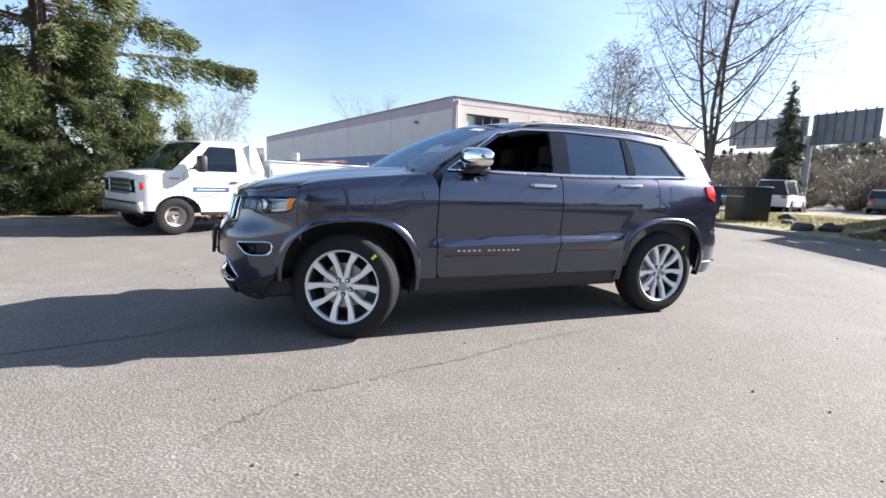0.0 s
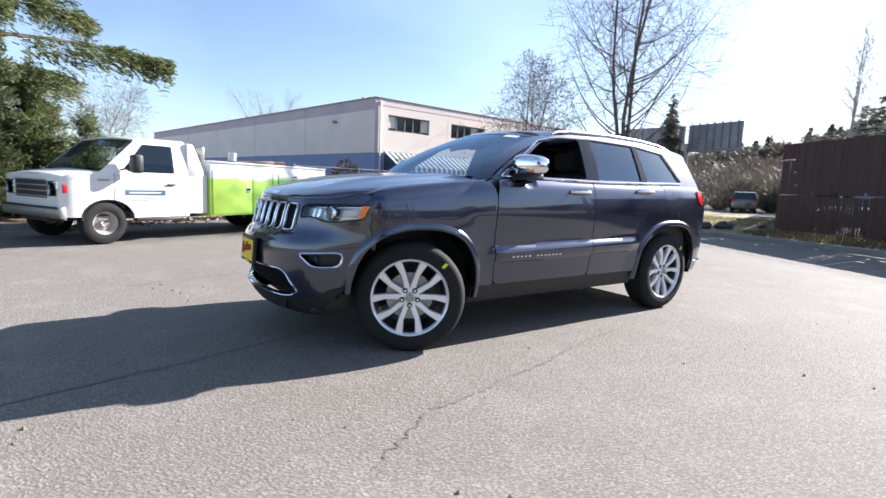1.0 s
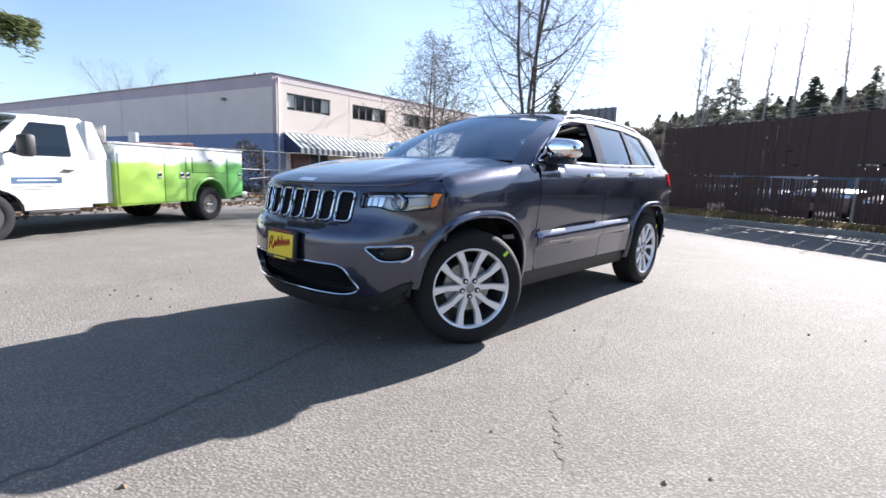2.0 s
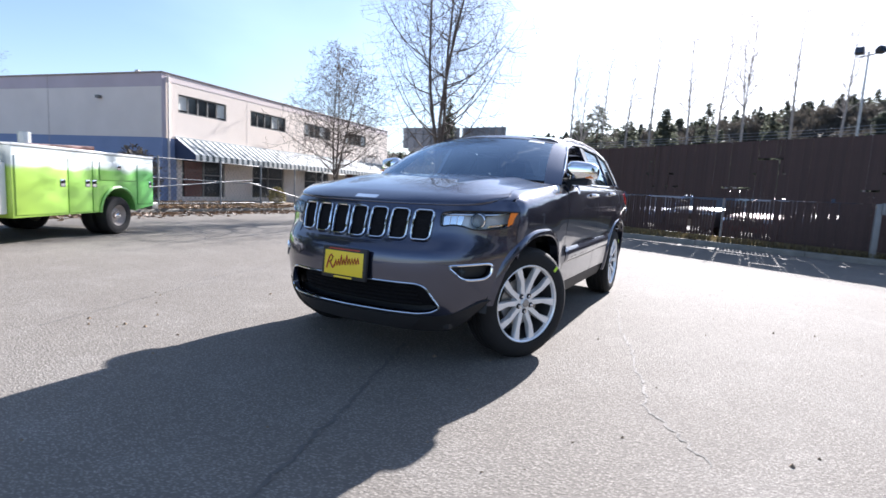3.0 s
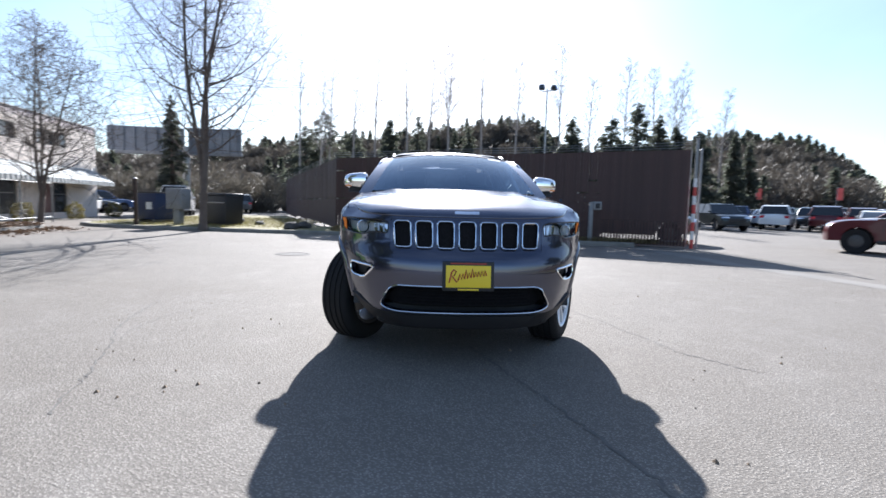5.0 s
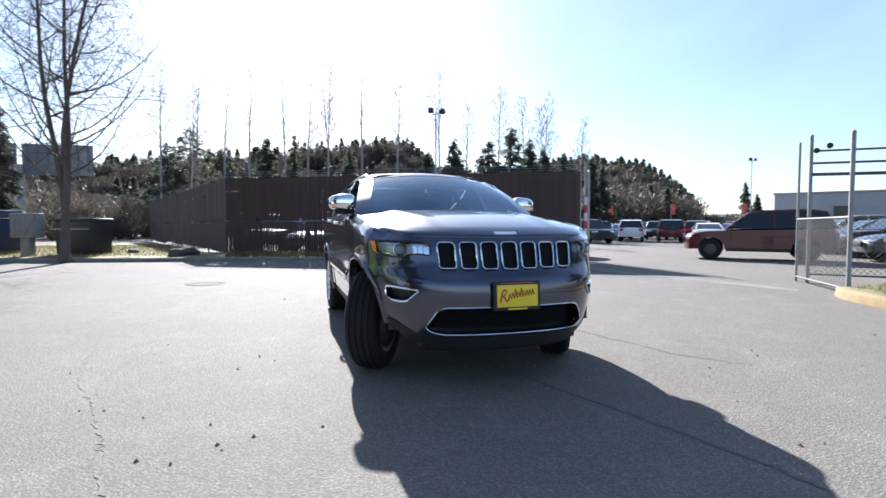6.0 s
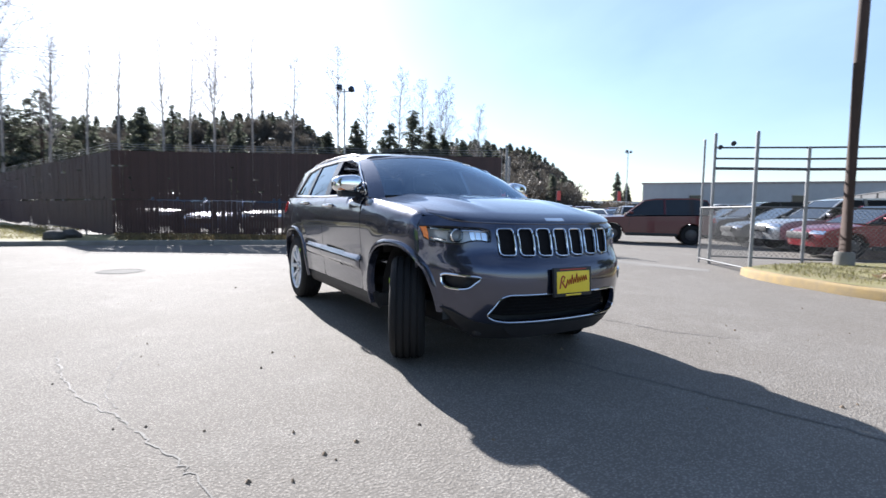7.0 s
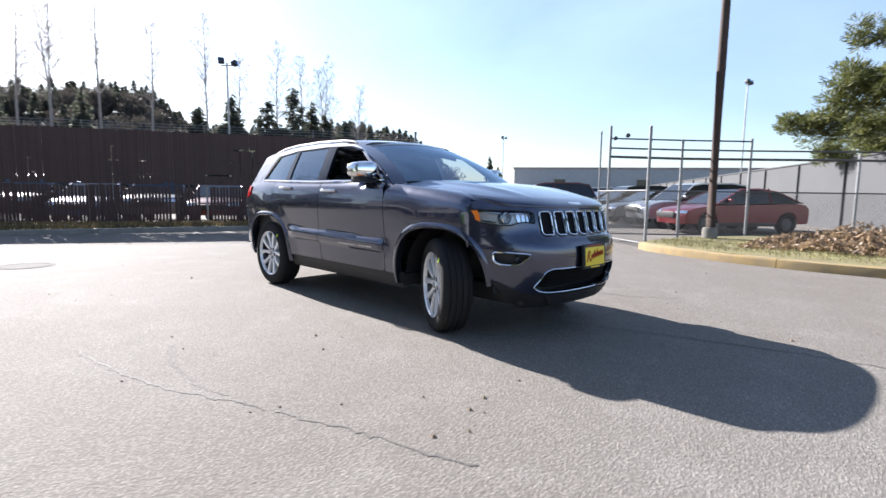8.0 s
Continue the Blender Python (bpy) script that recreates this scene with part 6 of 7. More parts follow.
RIMDULL = material("dusty painted rim", (0.34, 0.30, 0.27), 0.6, 0.1, 0.25, 8, 0.2, 60)


def truck_wheel(x, y, flipside):
    r = new("wheel")
    r.parent = truck
    r.matrix_basis = pose(x, y, 0.345, 0, 0, 180 if flipside else 0) @ Matrix.Diagonal((0.92, 1, 0.92, 1))
    part("tyre", lathe([(0.205, -0.10), (0.22, -0.11), (0.30, -0.115), (0.355, -0.10), (0.373, -0.07), (0.375, 0), (0.373, 0.07), (0.355, 0.10), (0.30, 0.115), (0.22, 0.11), (0.205, 0.10)], 36), RUBBER, r)
    part("rim", lathe([(0.0, 0.04), (0.05, 0.07), (0.07, 0.065), (0.075, 0.03), (0.15, 0.015), (0.18, 0.05), (0.205, 0.10), (0.212, 0.10), (0.205, -0.10)], 28), RIMDULL, r)
    part("hub_cap", lathe([(0.0, 0.12), (0.04, 0.115), (0.06, 0.09), (0.065, 0.06)], 18), CHROME, r)
    for i in range(8):
        a = radians(45 * i)
        part("wheel_nut", moved(lathe([(0, 0.018), (0.011, 0.014), (0.012, 0)], 6), Matrix.Translation((0.105 * math.cos(a), 0.025, 0.105 * math.sin(a)))), CHROME, r)


# the cab is lower and shorter in the nose than the body's scale
for _o in list(truck.children_recursive):
    if _o.type == "MESH" and max(v.co.x for v in _o.data.vertices) > -1.5 and _o.parent.name != "wheel" and not _o.name.startswith(("chassis", "service_body", "locker", "body_lid")):
        for _v in _o.data.vertices:
            if _v.co.z > 0.45:
                _v.co.z = float(np.interp(_v.co.z, [0.45, 1.3, 2.1], [0.45, 1.06, 1.78]))
            if _v.co.x > 0.45:
                _v.co.x = 0.45 + (_v.co.x - 0.45) * 0.55
            if _v.co.x > -0.6:
                _v.co.x = -0.6 + (_v.co.x + 0.6) * 0.92
truck_wheel(0, 0.87, False)
truck_wheel(0, -0.87, True)
for _s0 in (1, -1):
    truck_wheel(-TWB, _s0 * 0.93, _s0 < 0)
    truck_wheel(-TWB, _s0 * 0.66, _s0 < 0)


# ---- trees ----
def leaf_material(name, color, second, glow=0.35):
    m = bpy.data.materials.new(name)
    m.use_nodes = True
    nt = m.node_tree
    out, b = nt.nodes["Material Output"], nt.nodes["Principled BSDF"]
    g, o, ad, mx = (nt.nodes.new("ShaderNode" + k) for k in ("NewGeometry", "ObjectInfo", "Math", "Mix"))
    mx.data_type = "RGBA"
    ad.operation = "MULTIPLY_ADD"
    nt.links.new(o.outputs["Random"], ad.inputs[0])
    ad.inputs[1].default_value = 0.15
    nt.links.new(g.outputs["Random Per Island"], ad.inputs[2])
    nt.links.new(ad.outputs[0], mx.inputs["Factor"])
    mx.inputs["A"].default_value, mx.inputs["B"].default_value = (*second, 1), (*color, 1)
    b.inputs["Roughness"].default_value = 0.6
    nt.links.new(mx.outputs["Result"], b.inputs["Base Color"])
    tr, ms = nt.nodes.new("ShaderNodeBsdfTranslucent"), nt.nodes.new("ShaderNodeMixShader")
    nt.links.new(mx.outputs["Result"], tr.inputs[0])
    ms.inputs[0].default_value = glow
    nt.links.new(b.outputs[0], ms.inputs[1])
    nt.links.new(tr.outputs[0], ms.inputs[2])
    nt.links.new(ms.outputs[0], out.inputs[0])
    return m


NEEDLE = leaf_material("fir needles", (0.158, 0.178, 0.062), (0.032, 0.052, 0.025), 0.45)
PINE = leaf_material("pine needles", (0.165, 0.175, 0.05), (0.035, 0.05, 0.018), 0.4)
# Distant haze and glare are put into these paler needle colours.
FARNEEDLE = leaf_material("haze-paled fir needles", (0.105, 0.115, 0.085), (0.05, 0.056, 0.042), 0.55)
TWIGS = leaf_material("bare twig haze", (0.105, 0.090, 0.072), (0.060, 0.053, 0.044), 0.3)
BRUSH = leaf_material("brown brush", (0.125, 0.110, 0.085), (0.07, 0.062, 0.05), 0.3)
SHRUB = leaf_material("shrub leaves", (0.22, 0.19, 0.06), (0.10, 0.085, 0.035))
LEAFLITTER = leaf_material("dead leaves", (0.33, 0.23, 0.13), (0.15, 0.10, 0.065), 0.3)
BARK = material("grey-brown bark", (0.11, 0.088, 0.075), 0.9, 0, 0.3, 6, 0.6, 50)
FIRBARK = material("dark fir bark", (0.085, 0.06, 0.048), 0.95, 0, 0.3, 6, 0.6, 40)
# Sky glare around the thin far trunks is put into this pale bark.
FARBARK = material("glare-paled bark", (0.30, 0.265, 0.24), 0.9, 0, 0.3, 6, 0.3, 40)


def blades(centres, dirs, length, width, r):
    """Small leaf blades: one quad each, at centres, roughly along dirs."""
    n = len(centres)
    d = dirs + r.normal(0, 0.45, (n, 3))
    d /= np.linalg.norm(d, axis=1)[:, None] + 1e-9
    s = np.cross(d, r.normal(0, 1, (n, 3)))
    s /= np.linalg.norm(s, axis=1)[:, None] + 1e-9
    ln = (length * r.uniform(0.6, 1.3, n))[:, None]
    wd = (width * r.uniform(0.6, 1.2, n))[:, None]
    a, b = centres - d * ln / 2, centres + d * ln / 2
    v = np.stack([a - s * wd * 0.35, a + s * wd * 0.35, b + s * wd * 0.5, b - s * wd * 0.5], 1).reshape(-1, 3)
    return v, np.arange(4 * n).reshape(-1, 4)


def conifer(name, label, at, h, reach, low, count, size, seed, mat, bark, group="", droop=0.25, gap=0.25, top=0.0, kind="", puff=0.0, clump=9.0, fine=0.36, girth=0.022, tuft=0.0, droopy=0.0, lift=0.05):
    """Trunk, limbs in uneven whorls, and sprays of needle blades along each limb."""
    r = np.random.RandomState(seed)
    root = thing(name, label, "tree", at, 0, group, kind)
    part("trunk", tube([(0, 0, -0.1), (0.03 * h * r.normal() * 0.1, 0, h * 0.5), (0, 0, h)], [girth * h, 0.7 * girth * h, 0.12 * girth * h], 9), bark, root)
    lv, lf, cs, ds = [], [], [], []
    z = low
    limbs = []
    while z < h * 0.985:
        f = (z - low) / (h - low)
        for _ in range(r.randint(3, 6)):
            az, ln = r.uniform(0, 2 * math.pi), reach * ((1 - f) ** 0.85 * 0.94 + 0.05 + top * (1 - f)) * r.uniform(0.62, 1.12)
            if r.rand() < gap * 0.4:
                ln *= 0.55
            limbs.append((z + r.normal(0, 0.1), az, ln, f))
        z += h * 0.022 + 0.05
    tot = sum(l[2] ** 1.25 for l in limbs)
    for z, az, ln, f in limbs:
        ca, sa = math.cos(az), math.sin(az)
        rise = 0.35 * f + lift
        k = max(6, int(count * ln ** 1.25 / tot))
        sag = droop * ln
        # sprays of needles in clumps along the limb, hanging at their ends
        m = max(2, int(clump * ln))
        ct = np.sqrt(r.uniform(0.04, 1.0, m))
        cw = r.normal(0, 1, m) * (0.16 * ln * (1.15 - ct) + 0.03)
        pick = r.randint(0, m, k)
        along = r.uniform(-0.5, 0.5, k)
        t = np.clip(ct[pick] + along * size * 2.2 / ln, 0.02, 1.06)
        side = cw[pick] * (1 + 0.25 * along) + r.normal(0, size * 0.35, k)
        hang = np.abs(r.normal(0, 1, k)) * (droopy or size * 0.7) + 0.10 * np.abs(side)
        px, pz = t * ln, z + rise * ln * t - sag * t * t * 1.2 - hang
        c = np.stack([px * ca - side * sa, px * sa + side * ca, pz], 1)
        sd = np.sign(cw[pick])
        if puff:
            c[:, 2] += np.abs(r.normal(0, puff, k)) * (0.4 + t)
            c += r.normal(0, puff * 0.4, (k, 3))
        d = np.stack([ca - sa * sd * 0.8, sa + ca * sd * 0.8, np.full(k, -0.5)], 1)
        if tuft:
            rad = r.normal(0, 1, (k, 3))
            rad /= np.linalg.norm(rad, axis=1)[:, None]
            cz = z + rise * ln * ct - sag * ct * ct * 1.2
            base = np.stack([ct * ln * ca - cw * sa, ct * ln * sa + cw * ca, cz + r.uniform(-0.7, 1.2, m) * tuft], 1)[pick]
            c = base + rad * np.array([1, 1, 0.6]) * (tuft * r.uniform(0.25, 1, k) ** 0.5)[:, None]
            d = rad * 1.5 + np.array([0, 0, 0.5])
        cs.append(c)
        ds.append(d)
        tt = np.linspace(0, 0.95, 5)
        pts = np.stack([tt * ln * ca, tt * ln * sa, z + rise * ln * tt - sag * tt * tt * 1.2], 1)
        bm_r = 0.012 * ln + 0.008
        b = len(lv)
        for i, p in enumerate(pts):
            rr = bm_r * (1 - 0.8 * i / 4)
            lv += [(p[0] - sa * rr, p[1] + ca * rr, p[2]), (p[0] + sa * rr, p[1] - ca * rr, p[2]), (p[0], p[1], p[2] + rr * 1.4)]
            if i:
                q = b + 3 * i
                lf += [(q - 3 + j, q - 3 + (j + 1) % 3, q + (j + 1) % 3, q + j) for j in range(3)]
    v, f = blades(np.concatenate(cs), np.concatenate(ds), size, size * fine, r)
    bake(v, f, "crown", mat, root)
    if count > 9500:
        bake(lv, lf, "branchwork", bark, root)
    return root


def bare_tree(name, label, at, h, spread, seed, bark, stems=2, depth=3, trunk=0.011, fork=0.24, kind="", group="", lean=0.10, kids=(16, 9, 6), wob=0.07, arm=0.50, thin=0.0035, rise=0.05, ahead=0.75):
    """A leafless tree: leaders that run to the top, with side branches, sub-branches and twigs."""
    r = random.Random(seed)
    vs, fs = [], []

    def limb(p, d, ln, rad, lev):
        k = (9, 6, 4, 3)[lev]
        n = (6, 4, 3, 3)[lev]
        pts, q, dd = [p], p, d
        for _ in range(k):
            dd = (dd + Vector((r.gauss(0, wob), r.gauss(0, wob), (0.02, rise, 0.05, 0.05)[lev]))).normalized()
            q = q + dd * (ln / k)
            pts.append(q)
        b = len(vs)
        for i, c in enumerate(pts):
            a = (pts[min(i + 1, k)] - pts[max(i - 1, 0)]).normalized()
            u = a.cross(Vector((0.3, 0.9, 0.1))).normalized()
            w = a.cross(u)
            rr = max(rad * (1 - 0.86 * i / k), thin)
            for j in range(n):
                g = 2 * math.pi * j / n
                vs.append(c + (u * math.cos(g) + w * math.sin(g)) * rr)
            if i:
                for j in range(n):
                    fs.append((b + (i - 1) * n + j, b + (i - 1) * n + (j + 1) % n, b + i * n + (j + 1) % n, b + i * n + j))
        if lev >= depth:
            return
        turn = r.uniform(0, 6.28)
        for m in range(kids[lev]):
            t = 0.10 + 0.88 * (m + r.random()) / kids[lev]
            i = min(int(t * k), k - 1)
            s = pts[i].lerp(pts[i + 1], t * k - i)
            turn += 2.4 + r.gauss(0, 0.4)
            ax = (pts[i + 1] - pts[i]).normalized()
            u = ax.cross(Vector((0.2, 0.5, 0.84))).normalized()
            w = ax.cross(u)
            out = u * math.cos(turn) + w * math.sin(turn)
            nd = (ax * ahead + out * spread * r.uniform(0.7, 1.2) + Vector((0, 0, 0.12))).normalized()
            size = (arm * (1 - t) ** 0.8 + 0.24 * arm) if lev == 0 else (0.55 * (1 - t) + 0.22)
            limb(s, nd, ln * size * r.uniform(0.75, 1.15), max(rad * (1 - 0.86 * t) * 0.50, 0.004), lev + 1)

    root = thing(name, label, "tree", at, 0, group, kind)
    base = Vector((0, 0, -0.05))
    top = Vector((r.gauss(0, 0.05), r.gauss(0, 0.05), h * fork))
    part("trunk", tube([base, base.lerp(top, 0.15), base.lerp(top, 0.5), top], [trunk * h * 1.35, trunk * h * 1.05, trunk * h * 0.95, trunk * h * 0.85], 10), bark, root)
    for s in range(stems):
        a = 2 * math.pi * s / stems + r.uniform(-0.4, 0.4) + 0.9
        ll = lean * r.uniform(0.6, 1.4)
        limb(top - Vector((0, 0, 0.15)), Vector((math.cos(a) * ll, math.sin(a) * ll, 1)).normalized(), h * (1 - fork) * r.uniform(0.82, 1.0), trunk * h * (0.9 if stems == 1 else 0.62), 0)
    bake(vs, fs, "branchwork", bark, root, "", 50)
    return root


conifer("fir_tree", "large dark green fir with drooping boughs", (6.1, -9.9, 0.1), 20.0, 4.5, 3.2, 160000, 0.155, 11, NEEDLE, FIRBARK, "firs by the truck", 0.10, 0.5, clump=10, fine=0.19, girth=0.0125, droopy=0.26, lift=0.2)
for _i, (_x, _y, _h, _w, _c) in enumerate(((5.3, -10.3, 4.6, 1.9, 46000), (4.4, -10.7, 3.1, 1.35, 24000), (6.7, -9.5, 3.5, 1.8, 36000), (8.6, -9.8, 5.0, 2.4, 32000), (3.5, -11.9, 2.6, 0.85, 11000))):
    conifer("fir_tree", "dense low green fir beside larger one", (_x, _y, 0.1), _h, _w, 0.05, _c, 0.115, 12 + _i, NEEDLE, FIRBARK, "firs by the truck", 0.06, 0.6, clump=16, fine=0.18, tuft=0.19)
conifer("pine_tree", "broad green pine overhanging the yard fence", (5.7, 18.1, 0.1), 10.5, 4.7, 2.5, 190000, 0.16, 15, PINE, FIRBARK, "", 0.05, 0.3, 0.25, clump=9, fine=0.18, tuft=0.36)
bare_tree("bare_tree", "tall leafless tree with upright stems on the verge", (-12.55, -7.92, 0.1), 13.5, 1.0, 3, BARK, 3, 3, 0.0102, 0.10, lean=0.035, kids=(22, 9, 5), wob=0.045, arm=0.36, thin=0.0045, rise=0.24, ahead=0.12)
bare_tree("bare_tree", "spreading leafless street tree near the building", (-14.4, -14.8, 0.1), 8.0, 1.1, 8, BARK, 3, 3, 0.0140, 0.13, lean=0.13, kids=(18, 8, 5), wob=0.05, arm=0.52, thin=0.007, rise=0.12, ahead=0.25)
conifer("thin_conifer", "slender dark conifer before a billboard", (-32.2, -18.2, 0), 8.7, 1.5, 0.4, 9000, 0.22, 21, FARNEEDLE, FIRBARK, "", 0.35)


# ---- things on the verge ----
_b = thing("waste_bin", "black plastic lidded waste container on the grass", "bin", (-15.3, -8.3, 0.12), 62)
part("body", prism([(-0.70, 0.0), (0.70, 0.0), (0.76, 1.18), (-0.76, 1.18)], -0.45, 0.45, 0.03), BLACK, _b)
part("lid", prism([(-0.78, 1.18), (0.78, 1.18), (0.74, 1.28), (-0.74, 1.28)], -0.48, 0.48, 0.02), BLACK, _b)
part("lifting_bar", tube([(-0.70, -0.5, 0.9), (0.70, -0.5, 0.9)], 0.025, 6), STEEL, _b)
NAVY = material("navy steel", (0.02, 0.035, 0.09), 0.5, 0.2, 0.15, 4)
_b = thing("dumpster", "navy blue steel dumpster with a pale label", "dumpster", (-16.6, -11.45, 0.12), 62)
part("body", prism([(-0.62, 0.12), (0.62, 0.12), (0.68, 1.22), (-0.68, 1.22)], -0.6, 0.6, 0.02), NAVY, _b)
part("lid", box(-0.70, 0.70, -0.62, 0.62, 1.22, 1.28, 0.02), BLACK, _b)
for _x in (-0.45, 0.45):
    part("skid", box(_x - 0.05, _x + 0.05, -0.6, 0.6, 0.0, 0.13), STEEL, _b)
part("label_sheet", box(0.05, 0.42, -0.612, -0.602, 0.55, 0.85), WHITE, _b)
_b = thing("mailbox_cluster", "grey metal mailbox cluster on a pedestal", "mailbox", (-14.4, -9.6, 0.12), 65)
part("cabinet", box(-0.42, 0.42, -0.22, 0.22, 0.62, 1.42, 0.02), GALV, _b)
part("pedestal", box(-0.16, 0.16, -0.12, 0.12, 0.0, 0.63, 0.01), GALV, _b)
for _k in range(8):
    part("mail_door", box(-0.38 + 0.19 * (_k % 4), -0.21 + 0.19 * (_k % 4), -0.235, -0.222, 0.70 + 0.34 * (_k // 4), 1.0 + 0.34 * (_k // 4), 0.004), GALV, _b)
_b = thing("timber_post", "weathered timber post on the kerb island", "post", (-13.9, -10.95, 0.1))
part("shaft", tube([(0, 0, 0), (0, 0, 1.75)], 0.07, 10), POLEW, _b)
part("cap", lathe([(0.0, 1.80), (0.05, 1.785), (0.075, 1.75)], 10, "z"), STEEL, _b)
ROCK = material("dark rock", (0.06, 0.055, 0.05), 0.9, 0, 0.4, 5, 0.6, 40)


def boulder(at, r, seed):
    g = np.random.RandomState(seed)
    bm = bmesh.new()
    bmesh.ops.create_icosphere(bm, subdivisions=3, radius=1)
    off = Vector(g.uniform(0, 50, 3))
    for v in bm.verts:
        k = 1 + 0.35 * noise.noise(v.co * 1.3 + off) + 0.12 * noise.noise(v.co * 4 + off)
        v.co = Vector((v.co.x * r * 1.3, v.co.y * r, max(-0.3, v.co.z) * r * 0.75)) * k
    ob = mesh_object("boulder", bm, ROCK)
    ob.location = at
    return tagged(ob, "dark rounded landscaping rock on dry grass", "rock", "verge rocks")


for _i, (_x, _y, _r) in enumerate(((-15.4, -6.8, 0.20), (-13.2, -4.95, 0.27), (-13.95, -4.65, 0.28), (-18.3, -8.7, 0.28))):
    boulder((_x, _y, 0.16), _r, 30 + _i)


def shrub(name, label, at, r, h, n, size, mat, seed, kind=""):
    g = np.random.RandomState(seed)
    p = g.normal(0, 1, (n, 3))
    p /= np.linalg.norm(p, axis=1)[:, None]
    k = g.uniform(0.55, 1.0, n) ** 0.5
    lump = np.array([1 + 0.3 * noise.noise(Vector(q) * 2.2 + Vector((seed, 0, 0))) for q in p])
    c = p * (k * lump)[:, None] * np.array([r, r, h]) + np.array([0, 0, h * 0.75])
    c[:, 2] = np.abs(c[:, 2])
    v, f = blades(c, p, size, size * 0.5, g)
    root = thing(name, label, "shrub", at, 0, "", kind)
    bake(v, f, "foliage", mat, root)
    for i in range(5):
        a = i * 1.257
        part("stem", tube([(0, 0, 0), (0.3 * r * math.cos(a), 0.3 * r * math.sin(a), h * 0.5), (0.6 * r * math.cos(a), 0.6 * r * math.sin(a), h)], 0.012, 5), BARK, root)
    return root


for _i in range(6):
    _x = -12.2 - 3.86 * _i
    shrub("shrub", "rounded yellow-green shrub by shop windows", (_x, -15.75 - 0.106 * (-_x - 7.1), 0.05), 0.40, 0.46, 900, 0.08, SHRUB, 50 + _i)
shrub("shrub", "bare brown shrub beside the truck", (-4.9, -15.0, 0.1), 0.8, 1.1, 1500, 0.12, TWIGS, 61)
# leaf-strewn low shrubs past the yellow kerb
_g = np.random.RandomState(5)
_n = 9000
_u = _g.uniform(0, 1, (_n, 2))
_px, _py = 1.4 + 6.5 * _u[:, 0], 7.6 + 5.0 * _u[:, 1]
_hh = np.array([max(0.0, 0.26 + 0.4 * noise.noise((a * 0.9, b * 0.9, 2.0))) for a, b in zip(_px, _py)]) * np.clip((_px - 1.2) / 1.6, 0.05, 1) * np.clip((_py - 7.4) / 0.9, 0.05, 1)
_c = np.stack([_px, _py, 0.16 + _hh * _g.uniform(0.1, 1.0, _n)], 1)
_v, _f = blades(_c, _g.normal(0, 1, (_n, 3)), 0.11, 0.055, _g)
tagged(bake(_v, _f, "leaf_litter", LEAFLITTER), "brown fallen leaves over low ground cover", "leaf litter", "", "stuff")
_n = 5000
_px, _py = _g.uniform(-9, 0, _n), _g.uniform(-16.0, -12.4, _n)
_c = np.stack([_px, _py, 0.14 + _g.uniform(0, 0.06, _n)], 1)
_v, _f = blades(_c, _g.normal(0, 1, (_n, 3)) * np.array([1, 1, 0.2]), 0.10, 0.05, _g)
tagged(bake(_v, _f, "leaf_litter", LEAFLITTER), "brown fallen leaves on bare dirt", "leaf litter", "", "stuff")


# fallen leaves blown along the kerb before the shops
LITTER = leaf_material("fallen leaves", (0.17, 0.105, 0.062), (0.085, 0.055, 0.036), 0.15)
_g9 = np.random.RandomState(41)
_lc = []
for (_x0, _y0), (_x1, _y1) in zip(BACK_KERB[1:7], BACK_KERB[2:8]):
    _k = int(260 * math.hypot(_x1 - _x0, _y1 - _y0))
    _t, _o = _g9.uniform(0, 1, _k), _g9.normal(0.0, 0.55, _k)
    _lc.append(np.stack([_x0 + (_x1 - _x0) * _t, _y0 + (_y1 - _y0) * _t + _o, np.where(_o > 0, 0.014, 0.17)], 1))
_lc = np.concatenate(_lc)
_ld = np.stack([_g9.normal(0, 1, len(_lc)), _g9.normal(0, 1, len(_lc)), _g9.normal(0, 0.12, len(_lc))], 1)
_v, _f = blades(_lc, _ld, 0.11, 0.07, _g9)
tagged(bake(_v, _f, "leaf_litter", LITTER), "brown fallen leaves along the kerb", "leaves", "", "stuff")

# grass tufts along the verges
def tufts(name, label, pts, h, mat, seed):
    g = np.random.RandomState(seed)
    c = np.array(pts)
    c[:, 2] += h * 0.4
    v, f = blades(c, np.tile([0.0, 0.0, 2.2], (len(c), 1)), h, h * 0.16, g)
    return tagged(bake(v, f, name, mat), label, "grass", "", "stuff")


GRASSBLADE = leaf_material("grass blades", (0.23, 0.215, 0.07), (0.14, 0.11, 0.055), 0.3)
DRYGRASS = leaf_material("dead grass and litter", (0.20, 0.16, 0.07), (0.08, 0.055, 0.035), 0.25)
_pts = []
while len(_pts) < 9000:
    _t = rng.random()
    _q = FENCE_A.lerp(FENCE_B, _t)
    _w = rng.random() ** 0.8
    _k0 = np.interp(_q.y + 0.5 * _w, [p[1] for p in FAR_KERB[:9]][::-1], [p[0] for p in FAR_KERB[:9]][::-1])
    _pts.append((_q.x + (_k0 - 0.2 - _q.x) * _w, _q.y + 0.3 * _w, 0.12))
tufts("grass_strip", "rough dry grass under the slatted fence", _pts, 0.12, DRYGRASS, 3)
_pts = [(rng.uniform(-24, -12.9), rng.uniform(-13.2, -5.0), 0.12) for _ in range(9000)]
_pts = [p for p in _pts if p[0] < np.interp(p[1], [-13.6, -10.5, -7.2, -4.3], [-15.0, -13.5, -12.8, -12.3])]
tufts("lawn", "patchy sunlit dry lawn behind the kerb", _pts, 0.09, GRASSBLADE, 4)
_pts = [(rng.uniform(-0.3, 7.0), rng.uniform(6.1, 9.5), 0.14) for _ in range(5000)]
